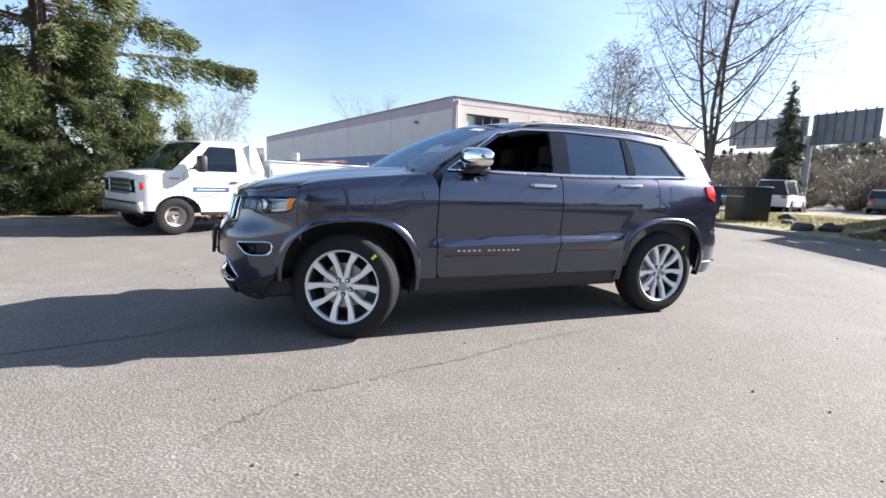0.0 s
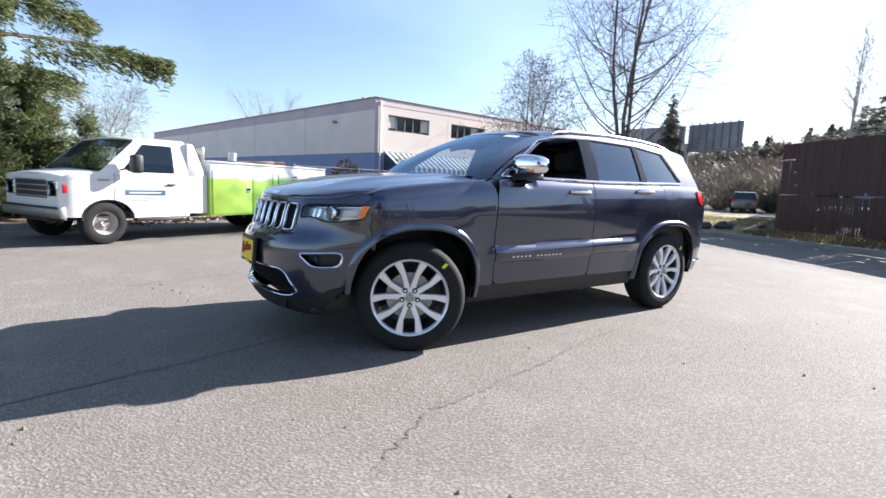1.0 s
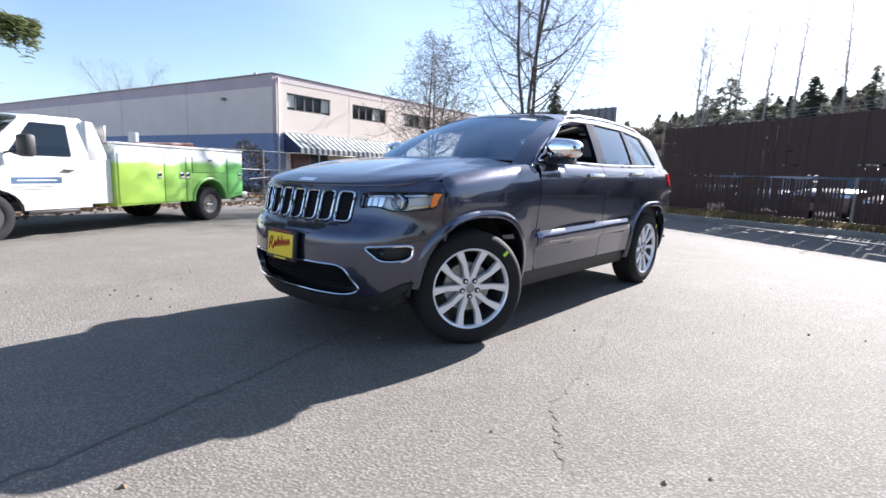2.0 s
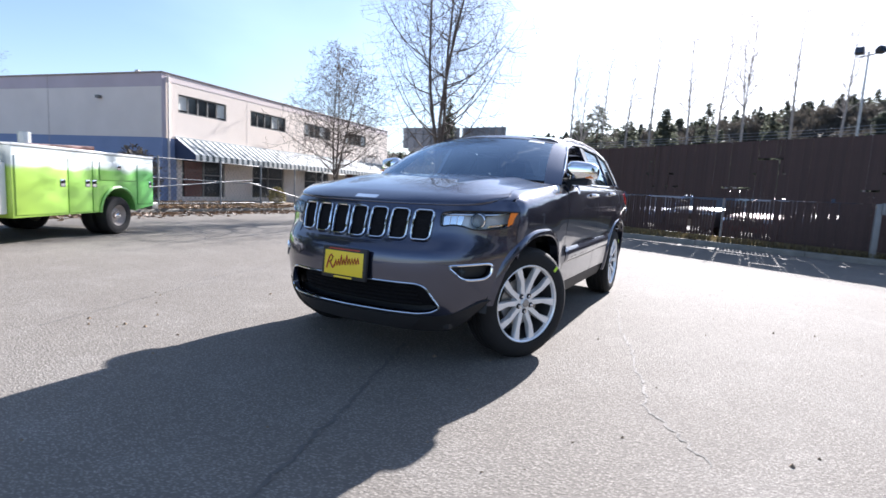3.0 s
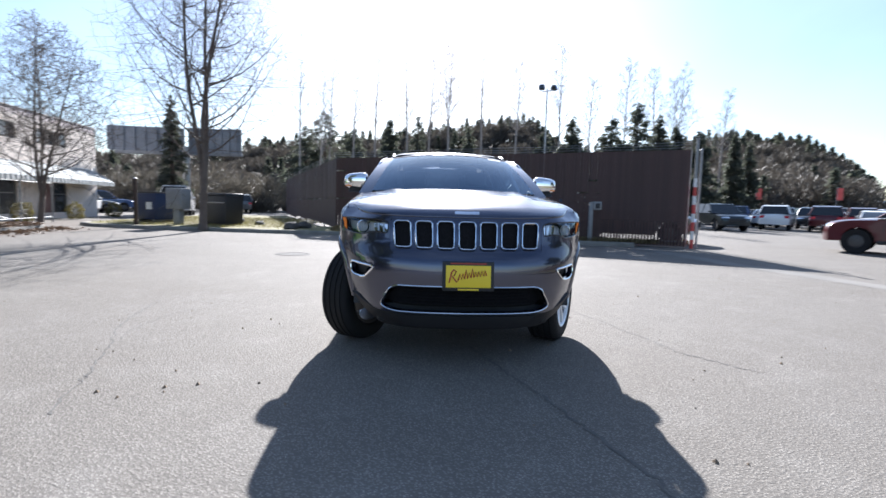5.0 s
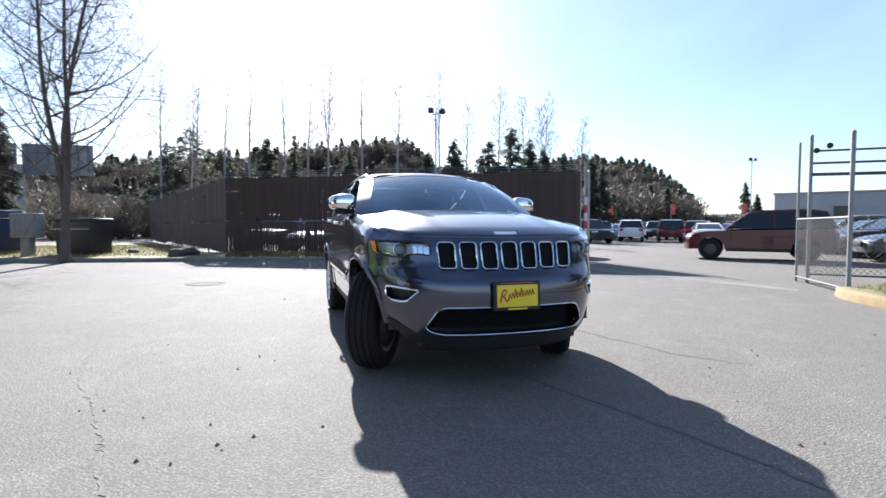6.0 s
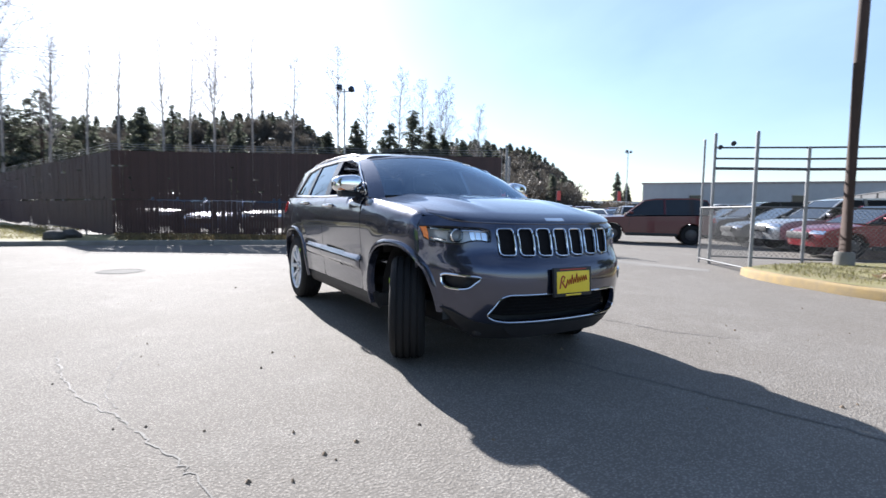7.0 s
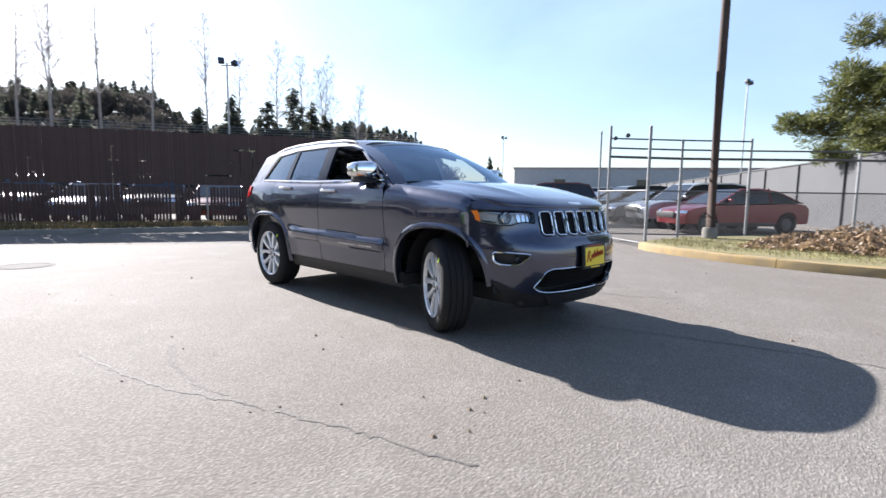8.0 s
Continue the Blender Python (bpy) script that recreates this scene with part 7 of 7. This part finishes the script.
_pts = [p for p in _pts if p[1] > np.interp(p[0], [-0.4, -0.05, 0.6, 1.7, 3.8, 6, 8], [7.4, 7.05, 6.65, 6.25, 6.12, 6.45, 6.8])]
tufts("grass_strip", "short grass behind the yellow kerb", _pts, 0.06, GRASSBLADE, 6)


# ---- cars in the lot and beyond ----
TINT = material("parked car glass", (0.02, 0.024, 0.03), 0.06, 0, 0.2, 2)


def car_paint(name, c, metal=0.4):
    return material(name, c, 0.32, metal, 0.05, 3, coat=0.5)


C_RED, C_DRED, C_SILVER = car_paint("red car paint", (0.15, 0.007, 0.013), 0.4), car_paint("dark red car paint", (0.075, 0.004, 0.009)), car_paint("silver car paint", (0.42, 0.43, 0.45), 0.7)
C_WHITE, C_BLACK, C_GREY, C_GREEN, C_BLUE = car_paint("white car paint", (0.72, 0.72, 0.72), 0.0), car_paint("black car paint", (0.02, 0.02, 0.024)), car_paint("grey car paint", (0.12, 0.125, 0.13), 0.6), car_paint("dark teal car paint", (0.012, 0.022, 0.028), 0.5), car_paint("blue car paint", (0.04, 0.08, 0.2), 0.4)
SHAPES = {
    # length half, side outline (x, z), glass outline (x, z), half width, wheel radius, axles
    "sedan": ([(-2.30, 0.35), (-2.33, 0.70), (-2.25, 0.98), (-1.70, 1.02), (0.85, 0.96), (1.60, 0.90), (2.15, 0.78), (2.30, 0.60), (2.28, 0.32)], [(-1.80, 1.00), (-1.00, 1.36), (-0.40, 1.45), (0.22, 1.43), (1.12, 0.955)], 0.90, 0.33, (1.40, -1.35)),
    "suv": ([(-2.25, 0.40), (-2.28, 0.80), (-2.20, 1.10), (-2.0, 1.12), (0.80, 1.05), (1.65, 1.02), (2.15, 0.92), (2.28, 0.70), (2.25, 0.36)], [(-2.12, 1.10), (-1.85, 1.62), (-1.4, 1.70), (-0.1, 1.68), (0.25, 1.62), (0.95, 1.06)], 0.92, 0.37, (1.38, -1.36)),
    "van": ([(-2.50, 0.40), (-2.55, 0.90), (-2.50, 1.20), (0.9, 1.15), (1.75, 1.10), (2.35, 0.95), (2.45, 0.70), (2.42, 0.36)], [(-2.45, 1.18), (-2.35, 1.95), (-2.0, 2.02), (0.3, 2.0), (0.55, 1.92), (1.35, 1.14)], 0.96, 0.36, (1.55, -1.45)),
}


def lot_car(kind, paint, at, turn, label, group="cars in the lot"):
    body, glass, w, r, ax = SHAPES[kind]
    root = thing("parked_" + kind, label, "car", (at[0], at[1], 0), turn, group)
    low, half = body[-1][1], max(abs(x) for x, _ in body)
    line = list(body)
    for _ in range(2):
        line = [line[0]] + [q for a, b in zip(line, line[1:]) for q in ((a[0] * 0.75 + b[0] * 0.25, a[1] * 0.75 + b[1] * 0.25), (a[0] * 0.25 + b[0] * 0.75, a[1] * 0.25 + b[1] * 0.75))] + [line[-1]]

    def skin(x, z, v):
        k = max(0.0, (abs(x) - 1.5) / (half - 1.5))
        return (x - math.copysign(0.22 * abs(v) ** 3 * k, x), v * (w * (1 - 0.06 * k * k) - 0.10 * max(0.0, 0.55 - z) - 0.10 * max(0.0, z - 0.72)), z - 0.045 * v ** 4 * min(1.0, max(0.0, (z - 0.7) / 0.2)))

    cols = [-1.0, -0.97, -0.9, -0.7, -0.35, 0.0, 0.35, 0.7, 0.9, 0.97, 1.0]
    m = len(cols)
    hv = [skin(x, z, v) for x, z in line for v in cols]
    hf = [(i * m + j, i * m + j + 1, i * m + m + j + 1, i * m + m + j) for i in range(len(line) - 1) for j in range(m - 1)]
    for j, v in ((0, -1.0), (m - 1, 1.0)):
        loop = [i * m + j for i in range(len(line))]
        for cx in ax:
            for a in range(0, 181, 20):
                loop.append(len(hv))
                hv.append(skin(cx + (r + 0.06) * math.cos(radians(a)), max(low, r + (r + 0.06) * math.sin(radians(a))), v))
        hf.append(tuple(loop))
    bm = raw(hv, hf)
    bmesh.ops.recalc_face_normals(bm, faces=bm.faces)
    part("body", bm, paint, root)
    for s in (1, -1):
        part("door_gap", tube([skin(mid_x, z, s * 1.003) for mid_x, z in ((0.78, 0.42), (0.80, 0.7), (0.72, glass[0][1] - 0.04))], 0.006, 4), BLACK, root)
        part("sill_trim", box(ax[1] + r + 0.1, ax[0] - r - 0.1, s * (w - 0.05), s * (w + 0.005), low - 0.06, low + 0.05, 0.015), BLACK, root)
    ends = {e: sorted((z, x) for x, z in line if x * e > 1.2) for e in (1, -1)}

    def lamp_patch(e, z0, z1, v0, v1):
        """A lamp that follows the skin of the nose or tail, a little proud of it."""
        vs = []
        for i in range(4):
            z = z0 + (z1 - z0) * i / 3
            x = float(np.interp(z, [p[0] for p in ends[e]], [p[1] for p in ends[e]])) + e * 0.012
            vs += [Vector(skin(x, z, v0 + (v1 - v0) * j / 5)) + Vector((0, 0.006 * (1 if v0 > 0 else -1), 0)) for j in range(6)]
        return raw(vs, [(i * 6 + j, i * 6 + j + 1, i * 6 + j + 7, i * 6 + j + 6) for i in range(3) for j in range(5)])

    n = len(glass)
    base = glass[0][1]

    def lean(x, z):
        return w - 0.03 - 0.20 * (z - base) / 0.6

    gb = raw([(x, lean(x, z), z) for x, z in glass] + [(x, -lean(x, z), z) for x, z in glass], [tuple(range(n)), tuple(range(2 * n - 1, n - 1, -1))] + [(i, i + n, i + 1 + n, i + 1) for i in range(n - 1)])
    bmesh.ops.recalc_face_normals(gb, faces=gb.faces)
    part("cabin_glass", gb, TINT, root, "", 20)
    tops = [p for p in glass if p[1] > glass[2][1] - 0.14]
    rb = raw([(x, lean(x, z) + 0.012, z + 0.012) for x, z in tops] + [(x, -lean(x, z) - 0.012, z + 0.012) for x, z in tops] + [(x, lean(x, z) + 0.014, z - 0.05) for x, z in tops] + [(x, -lean(x, z) - 0.014, z - 0.05) for x, z in tops],
             [(i, i + 1, i + 1 + len(tops), i + len(tops)) for i in range(len(tops) - 1)] + [(i, i + 1, i + 1 + 2 * len(tops), i + 2 * len(tops)) for i in range(len(tops) - 1)] + [(i + len(tops), i + 1 + len(tops), i + 1 + 3 * len(tops), i + 3 * len(tops)) for i in range(len(tops) - 1)])
    bmesh.ops.recalc_face_normals(rb, faces=rb.faces)
    part("roof", rb, paint, root)
    mid = glass[len(glass) // 2]
    for s in (1, -1):
        for a, b, t in ((glass[0], glass[1], 0.05), (glass[-2], glass[-1], 0.04), ((mid[0] - 0.35, base), (mid[0] - 0.32, mid[1]), 0.05)):
            part("pillar", tube([(a[0], s * (lean(*a) + 0.004), a[1]), (b[0], s * (lean(*b) + 0.004), b[1])], t, 5, False, 0.4), paint, root)
        part("headlamp", lamp_patch(1, body[-3][1] - 0.13, body[-3][1] - 0.03, 0.50 * s, 0.96 * s), CHROME, root)
        part("tail_lamp", lamp_patch(-1, body[1][1] + 0.05, body[1][1] + 0.22, 0.66 * s, 0.99 * s), REDLENS, root)
        part("mirror", box(0.64, 0.76, s * (w - 0.06), s * (w + 0.10), base + 0.01, base + 0.12, 0.03), paint, root)
        for cx in ax:
            q = part("wheel", moved(lathe([(0.20, -0.09), (r - 0.02, -0.10), (r, -0.06), (r, 0.06), (r - 0.02, 0.10), (0.20, 0.09)], 20), Matrix.Translation((cx, s * (w - 0.12), r))), RUBBER, root)
            part("rim", moved(lathe([(0.0, 0.06 * s), (0.08, 0.07 * s), (0.19, 0.05 * s), (0.21, 0.09 * s)], 14), Matrix.Translation((cx, s * (w - 0.12), r))), BARREL, q)
    part("grille", box(body[-2][0] - 0.04, body[-2][0] + 0.015, -0.5, 0.5, body[-2][1] - 0.1, body[-2][1] + 0.1, 0.02), BLACK, root)
    return root


lot_car("sedan", C_RED, (-0.75, 14.75), 232, "bright red sedan parked behind chain-link fence")
_mix = [("suv", C_SILVER, "silver"), ("sedan", C_GREY, "grey"), ("suv", C_BLACK, "black"), ("sedan", C_SILVER, "silver"), ("suv", C_WHITE, "white"), ("sedan", C_BLACK, "black"), ("suv", C_GREY, "grey"), ("sedan", C_WHITE, "white"), ("suv", C_SILVER, "silver")]
for _i, (_k, _c, _n0) in enumerate(_mix):
    lot_car(_k, _c, (-0.75 - 2.05 * (_i + 1), 14.95 + 1.72 * (_i + 1)), 232 + rng.uniform(-2, 2), _n0 + " car parked in a row behind fence")
lot_car("suv", C_DRED, (-7.85, 14.15), 222, "dark red sport utility car standing in lot")
lot_car("suv", C_GREEN, (-25.2, 19.0), 354, "dark teal sport utility car beyond the gateway")
lot_car("suv", C_BLUE, (-32.6, 25.0), 322, "dark blue sport utility car beyond the gateway")
lot_car("suv", C_WHITE, (-28.4, 25.2), 140, "white sport utility car parked tail out")
lot_car("suv", C_DRED, (-26.2, 27.0), 140, "dark red sport utility car parked tail out")
lot_car("sedan", C_WHITE, (-24.6, 29.0), 140, "white car parked tail out in the lot")
lot_car("suv", C_SILVER, (-22.6, 30.8), 140, "silver car parked tail out in the lot")
_row = [("suv", C_WHITE), ("suv", C_DRED), ("sedan", C_WHITE), ("van", C_SILVER), ("suv", C_GREY), ("sedan", C_BLUE), ("suv", C_BLACK), ("sedan", C_SILVER), ("suv", C_WHITE)]
_lab = {C_WHITE: "white", C_DRED: "dark red", C_SILVER: "silver", C_GREY: "grey", C_BLUE: "blue", C_BLACK: "black", C_RED: "red"}
for _i in range(10):
    _k, _c = _row[(_i * 4 + 2) % 9]
    lot_car(_k, _c, (-34.0 + 2.15 * _i, 28.6 + 2.05 * _i), 140 + (180 if _i % 4 == 1 else 0) + rng.uniform(-2, 2), _lab[_c] + " car in a close row of the lot")
for _r in range(4):
    for _i in range(11):
        _k, _c = _row[(_i * 2 + _r * 5) % 9]
        lot_car(_k, _c, (-41.5 - 5.4 * _r + 2.15 * _i, 28.5 + 5.5 * _r + 2.05 * _i), 135 + (180 if (_i + _r) % 3 else 0) + rng.uniform(-2, 2), _lab[_c] + " car in a far row of the lot")
lot_car("suv", C_BLACK, (-11.9, 7.3), 62, "black sport utility car parked close behind the fence")
# cars behind the slatted fence, seen through its gaps
for _i in range(5):
    _k, _c = ("suv", "sedan")[_i % 2], (C_BLACK, C_DRED, C_GREY, C_BLUE, C_BLACK)[_i]
    _p = FENCE_A.lerp(FENCE_B, 0.32 + 0.16 * _i)
    lot_car(_k, _c, (_p.x - 3.6, _p.y + 1.6), -28 + rng.uniform(-3, 3), _lab[_c] + " car parked close behind the fence")
lot_car("van", C_WHITE, (-30.4, -17.0), 200, "white van parked across the street", "street cars")
lot_car("suv", C_GREY, (-41.0, -16.5), 205, "grey car parked across the street", "street cars")
lot_car("sedan", C_WHITE, (-30.5, -23.5), 200, "white car parked across the street", "street cars")
lot_car("sedan", C_GREY, (-32.0, -24.5), 125, "grey sedan parked past the shop row", "street cars")
lot_car("suv", C_BLUE, (-36.0, -25.5), 125, "dark blue car parked past the shop row", "street cars")

# ---- long low shed and grey wall beyond the lot ----
SHEDM, GREYWALL = material("pale grey metal cladding", (0.36, 0.37, 0.38), 0.7, 0.1, 0.1, 1.2, 0.2, 20), material("grey concrete wall", (0.070, 0.072, 0.076), 0.85, 0, 0.12, 0.6, 0.3, 30)
_s = thing("storage_shed", "long pale grey metal warehouse shed", "shed", (-45.8, 62.0, 0), 35)
part("wall", box(0, 92, 0, 0.3, 0, 5.6), SHEDM, _s, "", 0)
part("end_wall", box(0, 0.3, 0.3, 18, 0, 5.6), SHEDM, _s, "", 0)
part("roof", box(-0.2, 92.2, -0.2, 18, 5.6, 5.8, 0.04), CAPSTONE, _s, "", 0)
for _x in (6.4, 19.0, 32.0, 46.0):
    _w = part("window", box(_x, _x + 1.7, -0.05, 0.02, 2.4, 3.9), TINT, _s, "", 0)
    part("window_frame", box(_x - 0.1, _x + 1.8, -0.08, -0.05, 3.9, 4.02), STEEL, _w, "", 0)
for _x in range(0, 92, 3):
    part("cladding_rib", box(_x + 0.5, _x + 0.58, -0.04, -0.001, 0.05, 5.5), SHEDM, _s, "", 0)
_s = thing("yard_wall", "tall plain grey concrete yard wall", "wall", (-24.9, 64.3, 0), math.degrees(math.atan2(-44.4, 26.9)))
part("wall", box(0, 55, -0.12, 0.12, 0, 2.68), GREYWALL, _s, "", 0)
part("coping", box(0, 55, -0.17, 0.17, 2.68, 2.75, 0.02), GREYWALL, _s, "", 0)
for _x in range(3, 55, 4):
    part("pilaster", box(_x, _x + 0.2, -0.20, -0.12, 0, 2.66), GREYWALL, _s, "", 0)
_s = thing("far_showroom", "low white showroom roof beyond the car rows", "building", (-74.0, 58.0, 0), 62)
part("wall", box(0, 30, 0, 8, 0, 3.0), GREYWALL, _s, "", 0)
part("roof_fascia", box(-0.3, 30.3, -0.4, 8.3, 3.0, 3.5, 0.05), WHITE, _s, "", 0)
for _x, _y in ((-56.0, 43.0), (-50.5, 49.0), (-45.0, 55.5), (-60.0, 36.0)):
    _s = thing("flag_pole", "slim pole with a pinkish red lot banner", "flag", (_x, _y, 0), 0, "lot banners")
    part("pole", tube([(0, 0, 0), (0, 0, 4.4)], 0.03, 6), STEEL, _s)
    part("banner", box(-0.02, 0.02, 0.03, 0.75, 2.9, 4.3, 0.01), REDP, _s, "", 0)

# ---- billboard seen from behind ----
BBACK = material("weathered billboard back", (0.17, 0.185, 0.21), 0.8, 0.2, 0.25, 2, 0.3, 20)
_bb = thing("billboard", "two-panel grey billboard seen from behind", "billboard", (-34.0, -18.0, 0.15))
part("column", tube([(0, 0, -0.2), (0, 0, 5.0)], 0.28, 14), STEEL, _bb)
part("beam", box(-0.15, 0.15, -5.2, 4.2, 4.35, 4.6, 0.02), BBACK, _bb)
for _y0, _y1, _tz in ((-5.4, -0.08, 20), (0.22, 4.3, -12)):
    _p = part("panel", moved(box(-0.06, 0.06, _y0, _y1, 4.55, 6.35), pose(0, 0, 0, 0, 0, _tz * 0.4)), BBACK, _bb, "weathered panel back", 0)
    for _k in range(7):
        _y = _y0 + (_y1 - _y0) * (_k + 0.5) / 7
        part("rib", moved(box(0.061, 0.16, _y - 0.03, _y + 0.03, 4.5, 6.46), pose(0, 0, 0, 0, 0, _tz * 0.4)), BBACK, _p, "", 0)

# ---- wooded hill ----
AZ = curve1([-75, -50, -35, -20, -15, -6, 0, 5, 11, 13, 16, 19, 25, 31, 37.5, 39.3, 41.4, 42.9, 44, 46, 55, 95], [2.2, 2.8, 4.0, 5.6, 6.7, 7.4, 8.3, 9.2, 9.8, 9.3, 7.0, 6.2, 6.4, 7.4, 7.0, 6.4, 5.2, 3.6, 2.4, 1.0, 0.6, 0.4])
HILLM = material("winter hillside", (0.075, 0.063, 0.046), 0.95, 0, 0.35, 0.05, 0.5, 0.6)


def hill_h(az, r):
    crest = max(0.0, 150 * math.tan(radians(AZ(az))) - 5.2)
    k = min(1.0, max(0.0, (r - 78) / 72))
    k = k * k * (3 - 2 * k)
    return crest * k + (0.6 * noise.noise((r * 0.03, az * 0.1, 0.0)) if r > 80 else 0) * k - (0.3 if r < 79 else 0)


_az, _rr = list(np.linspace(-75, 95, 86)), [76, 84, 94, 106, 120, 135, 150, 175, 220]
_v, _f = [], []
for _i, _a in enumerate(_az):
    for _r in _rr:
        _v.append((5 - _r * math.cos(radians(_a)), _r * math.sin(radians(_a)), hill_h(_a, _r)))
_m = len(_rr)
for _i in range(len(_az) - 1):
    for _j in range(_m - 1):
        _f.append((_i * _m + _j, _i * _m + _j + 1, (_i + 1) * _m + _j + 1, (_i + 1) * _m + _j))
tagged(bake(_v, _f, "hillside", HILLM, None, "", 60), "brown winter hillside under far woods", "hill", "", "structure")

_g = np.random.RandomState(77)
_cs, _ds, _tc, _td = [], [], [], []
for _i in range(2900):
    _a = _g.uniform(-72, 50) if _i % 3 else _g.uniform(12, 45.5)
    _r = _g.uniform(84, 150) if _i % 2 else _g.uniform(128, 158)
    _h = _g.uniform(4.2, 7.4) * (0.5 if AZ(_a) < 2.5 else 1)
    _x, _y, _z = 5 - _r * math.cos(radians(_a)), _r * math.sin(radians(_a)), hill_h(_a, _r)
    if (_a > -28 and _r > 134 and _g.rand() < 0.36) or _g.rand() < 0.10:
        _k = 260
        _t = _g.uniform(0.06, 1, _k) ** 0.8
        _an, _rad = _g.uniform(0, 6.283, _k), (1 - _t) * _h * 0.27 * _g.uniform(0.3, 1.1, _k) + 0.1
        _cs.append(np.stack([_x + _rad * np.cos(_an), _y + _rad * np.sin(_an), _z + _t * _h * 1.05], 1))
        _ds.append(np.stack([np.cos(_an), np.sin(_an), np.full(_k, -0.35)], 1))
    else:
        _k = 200
        _t = _g.uniform(0.10, 1, _k)
        _an, _rad = _g.uniform(0, 6.283, _k), np.sin(np.clip(_t, 0, 1) * 2.6) * _h * 0.36 * np.sqrt(_g.uniform(0, 1, _k))
        _tc.append(np.stack([_x + _rad * np.cos(_an), _y + _rad * np.sin(_an), _z + _t * _h * 0.8], 1))
        _td.append(np.stack([np.cos(_an) * 0.5, np.sin(_an) * 0.5, np.full(_k, 1.0)], 1))
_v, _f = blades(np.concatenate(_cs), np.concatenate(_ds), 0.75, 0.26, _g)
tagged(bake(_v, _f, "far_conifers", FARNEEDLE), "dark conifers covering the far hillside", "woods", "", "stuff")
_v, _f = blades(np.concatenate(_tc), np.concatenate(_td), 1.0, 0.13, _g)
tagged(bake(_v, _f, "far_bare_woods", TWIGS), "leafless brown woods on the hillside", "woods", "", "stuff")

# brown brush and low trees across the street
_cs, _ds = [], []
for _i in range(150):
    _a, _r = _g.uniform(-62, -14), _g.uniform(50, 76)
    _x, _y, _h = 5 - _r * math.cos(radians(_a)), _r * math.sin(radians(_a)), _g.uniform(1.6, 4.0)
    if _x > -24 and _y > -40:
        continue
    _k = 420
    _t, _an = _g.uniform(0.02, 1, _k), _g.uniform(0, 6.283, _k)
    _rad = np.sin(_t * 2.7) * _h * 0.5 * np.sqrt(_g.uniform(0, 1, _k))
    _cs.append(np.stack([_x + _rad * np.cos(_an), _y + _rad * np.sin(_an), _t * _h], 1))
    _ds.append(np.stack([np.cos(_an) * 0.6, np.sin(_an) * 0.6, np.full(_k, 1.0)], 1))
_v, _f = blades(np.concatenate(_cs), np.concatenate(_ds), 0.8, 0.05, _g)
tagged(bake(_v, _f, "brush", BRUSH), "brown leafless brush across the street", "brush", "", "stuff")

# conifers standing above the fence
_n = 0
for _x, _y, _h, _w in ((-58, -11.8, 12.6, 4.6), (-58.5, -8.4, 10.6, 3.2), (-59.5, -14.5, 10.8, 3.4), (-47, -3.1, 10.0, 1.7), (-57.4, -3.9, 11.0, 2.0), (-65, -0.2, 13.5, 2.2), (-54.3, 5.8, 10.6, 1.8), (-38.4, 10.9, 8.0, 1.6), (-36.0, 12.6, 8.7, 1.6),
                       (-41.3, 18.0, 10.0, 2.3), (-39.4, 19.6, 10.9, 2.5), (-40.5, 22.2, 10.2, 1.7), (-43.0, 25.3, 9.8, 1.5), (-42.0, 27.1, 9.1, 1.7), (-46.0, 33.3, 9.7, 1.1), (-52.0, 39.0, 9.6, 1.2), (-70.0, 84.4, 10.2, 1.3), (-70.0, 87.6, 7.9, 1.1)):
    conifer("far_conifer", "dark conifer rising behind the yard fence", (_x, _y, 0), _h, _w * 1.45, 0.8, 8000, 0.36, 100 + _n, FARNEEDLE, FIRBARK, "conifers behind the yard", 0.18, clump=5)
    _n += 1
# tall thin leafless trees behind the fence
for _x, _y, _h, _k in ((-54.9, -14.2, 17.3, 1), (-52.3, -5.1, 17.8, 1), (-54.6, 1.1, 17.8, 1), (-52.5, 3.2, 20.0, 2), (-55.0, 7.4, 20.0, 1), (-50.4, -1.5, 16.7, 1), (-54.1, -7.8, 16.2, 1), (-57.0, -11.0, 17.3, 1),
                       (-49.0, 10.4, 17.0, 1), (-47.0, 14.6, 16.9, 1), (-48.0, 18.2, 14.6, 1), (-45.0, 20.8, 15.0, 1), (-46.0, 24.4, 15.2, 1), (-45.0, 26.5, 14.4, 2), (-50.0, 34.2, 14.6, 1)):
    bare_tree("bare_poplar", "tall thin pale leafless tree behind fence", (_x, _y, 0), _h * 1.1, 0.85, 200 + _n, FARBARK, _k, 3, 0.0066, 0.42, "", "bare trees behind the yard", 0.02 * _k, (20, 7, 4), 0.016, 0.27, 0.0085)
    _n += 1
bare_tree("bare_tree", "leafless tree behind the building", (-12.5, -54.5, 0), 12.0, 0.9, 301, BARK, 4, 3, 0.009, 0.3, lean=0.35, kids=(10, 7, 4))
bare_tree("bare_tree", "leafless tree beside the firs", (3.0, -21.5, 0), 5.6, 1.1, 302, BARK, 5, 3, 0.007, 0.25, lean=0.5, kids=(10, 8, 4))
bare_tree("bare_tree", "tall leafless tree beyond the fence wing", (-34.8, -8.0, 0), 11.4, 0.7, 303, FARBARK, 1, 3, 0.007, 0.35, lean=0.03, kids=(20, 6, 3), wob=0.03, arm=0.25, thin=0.008)
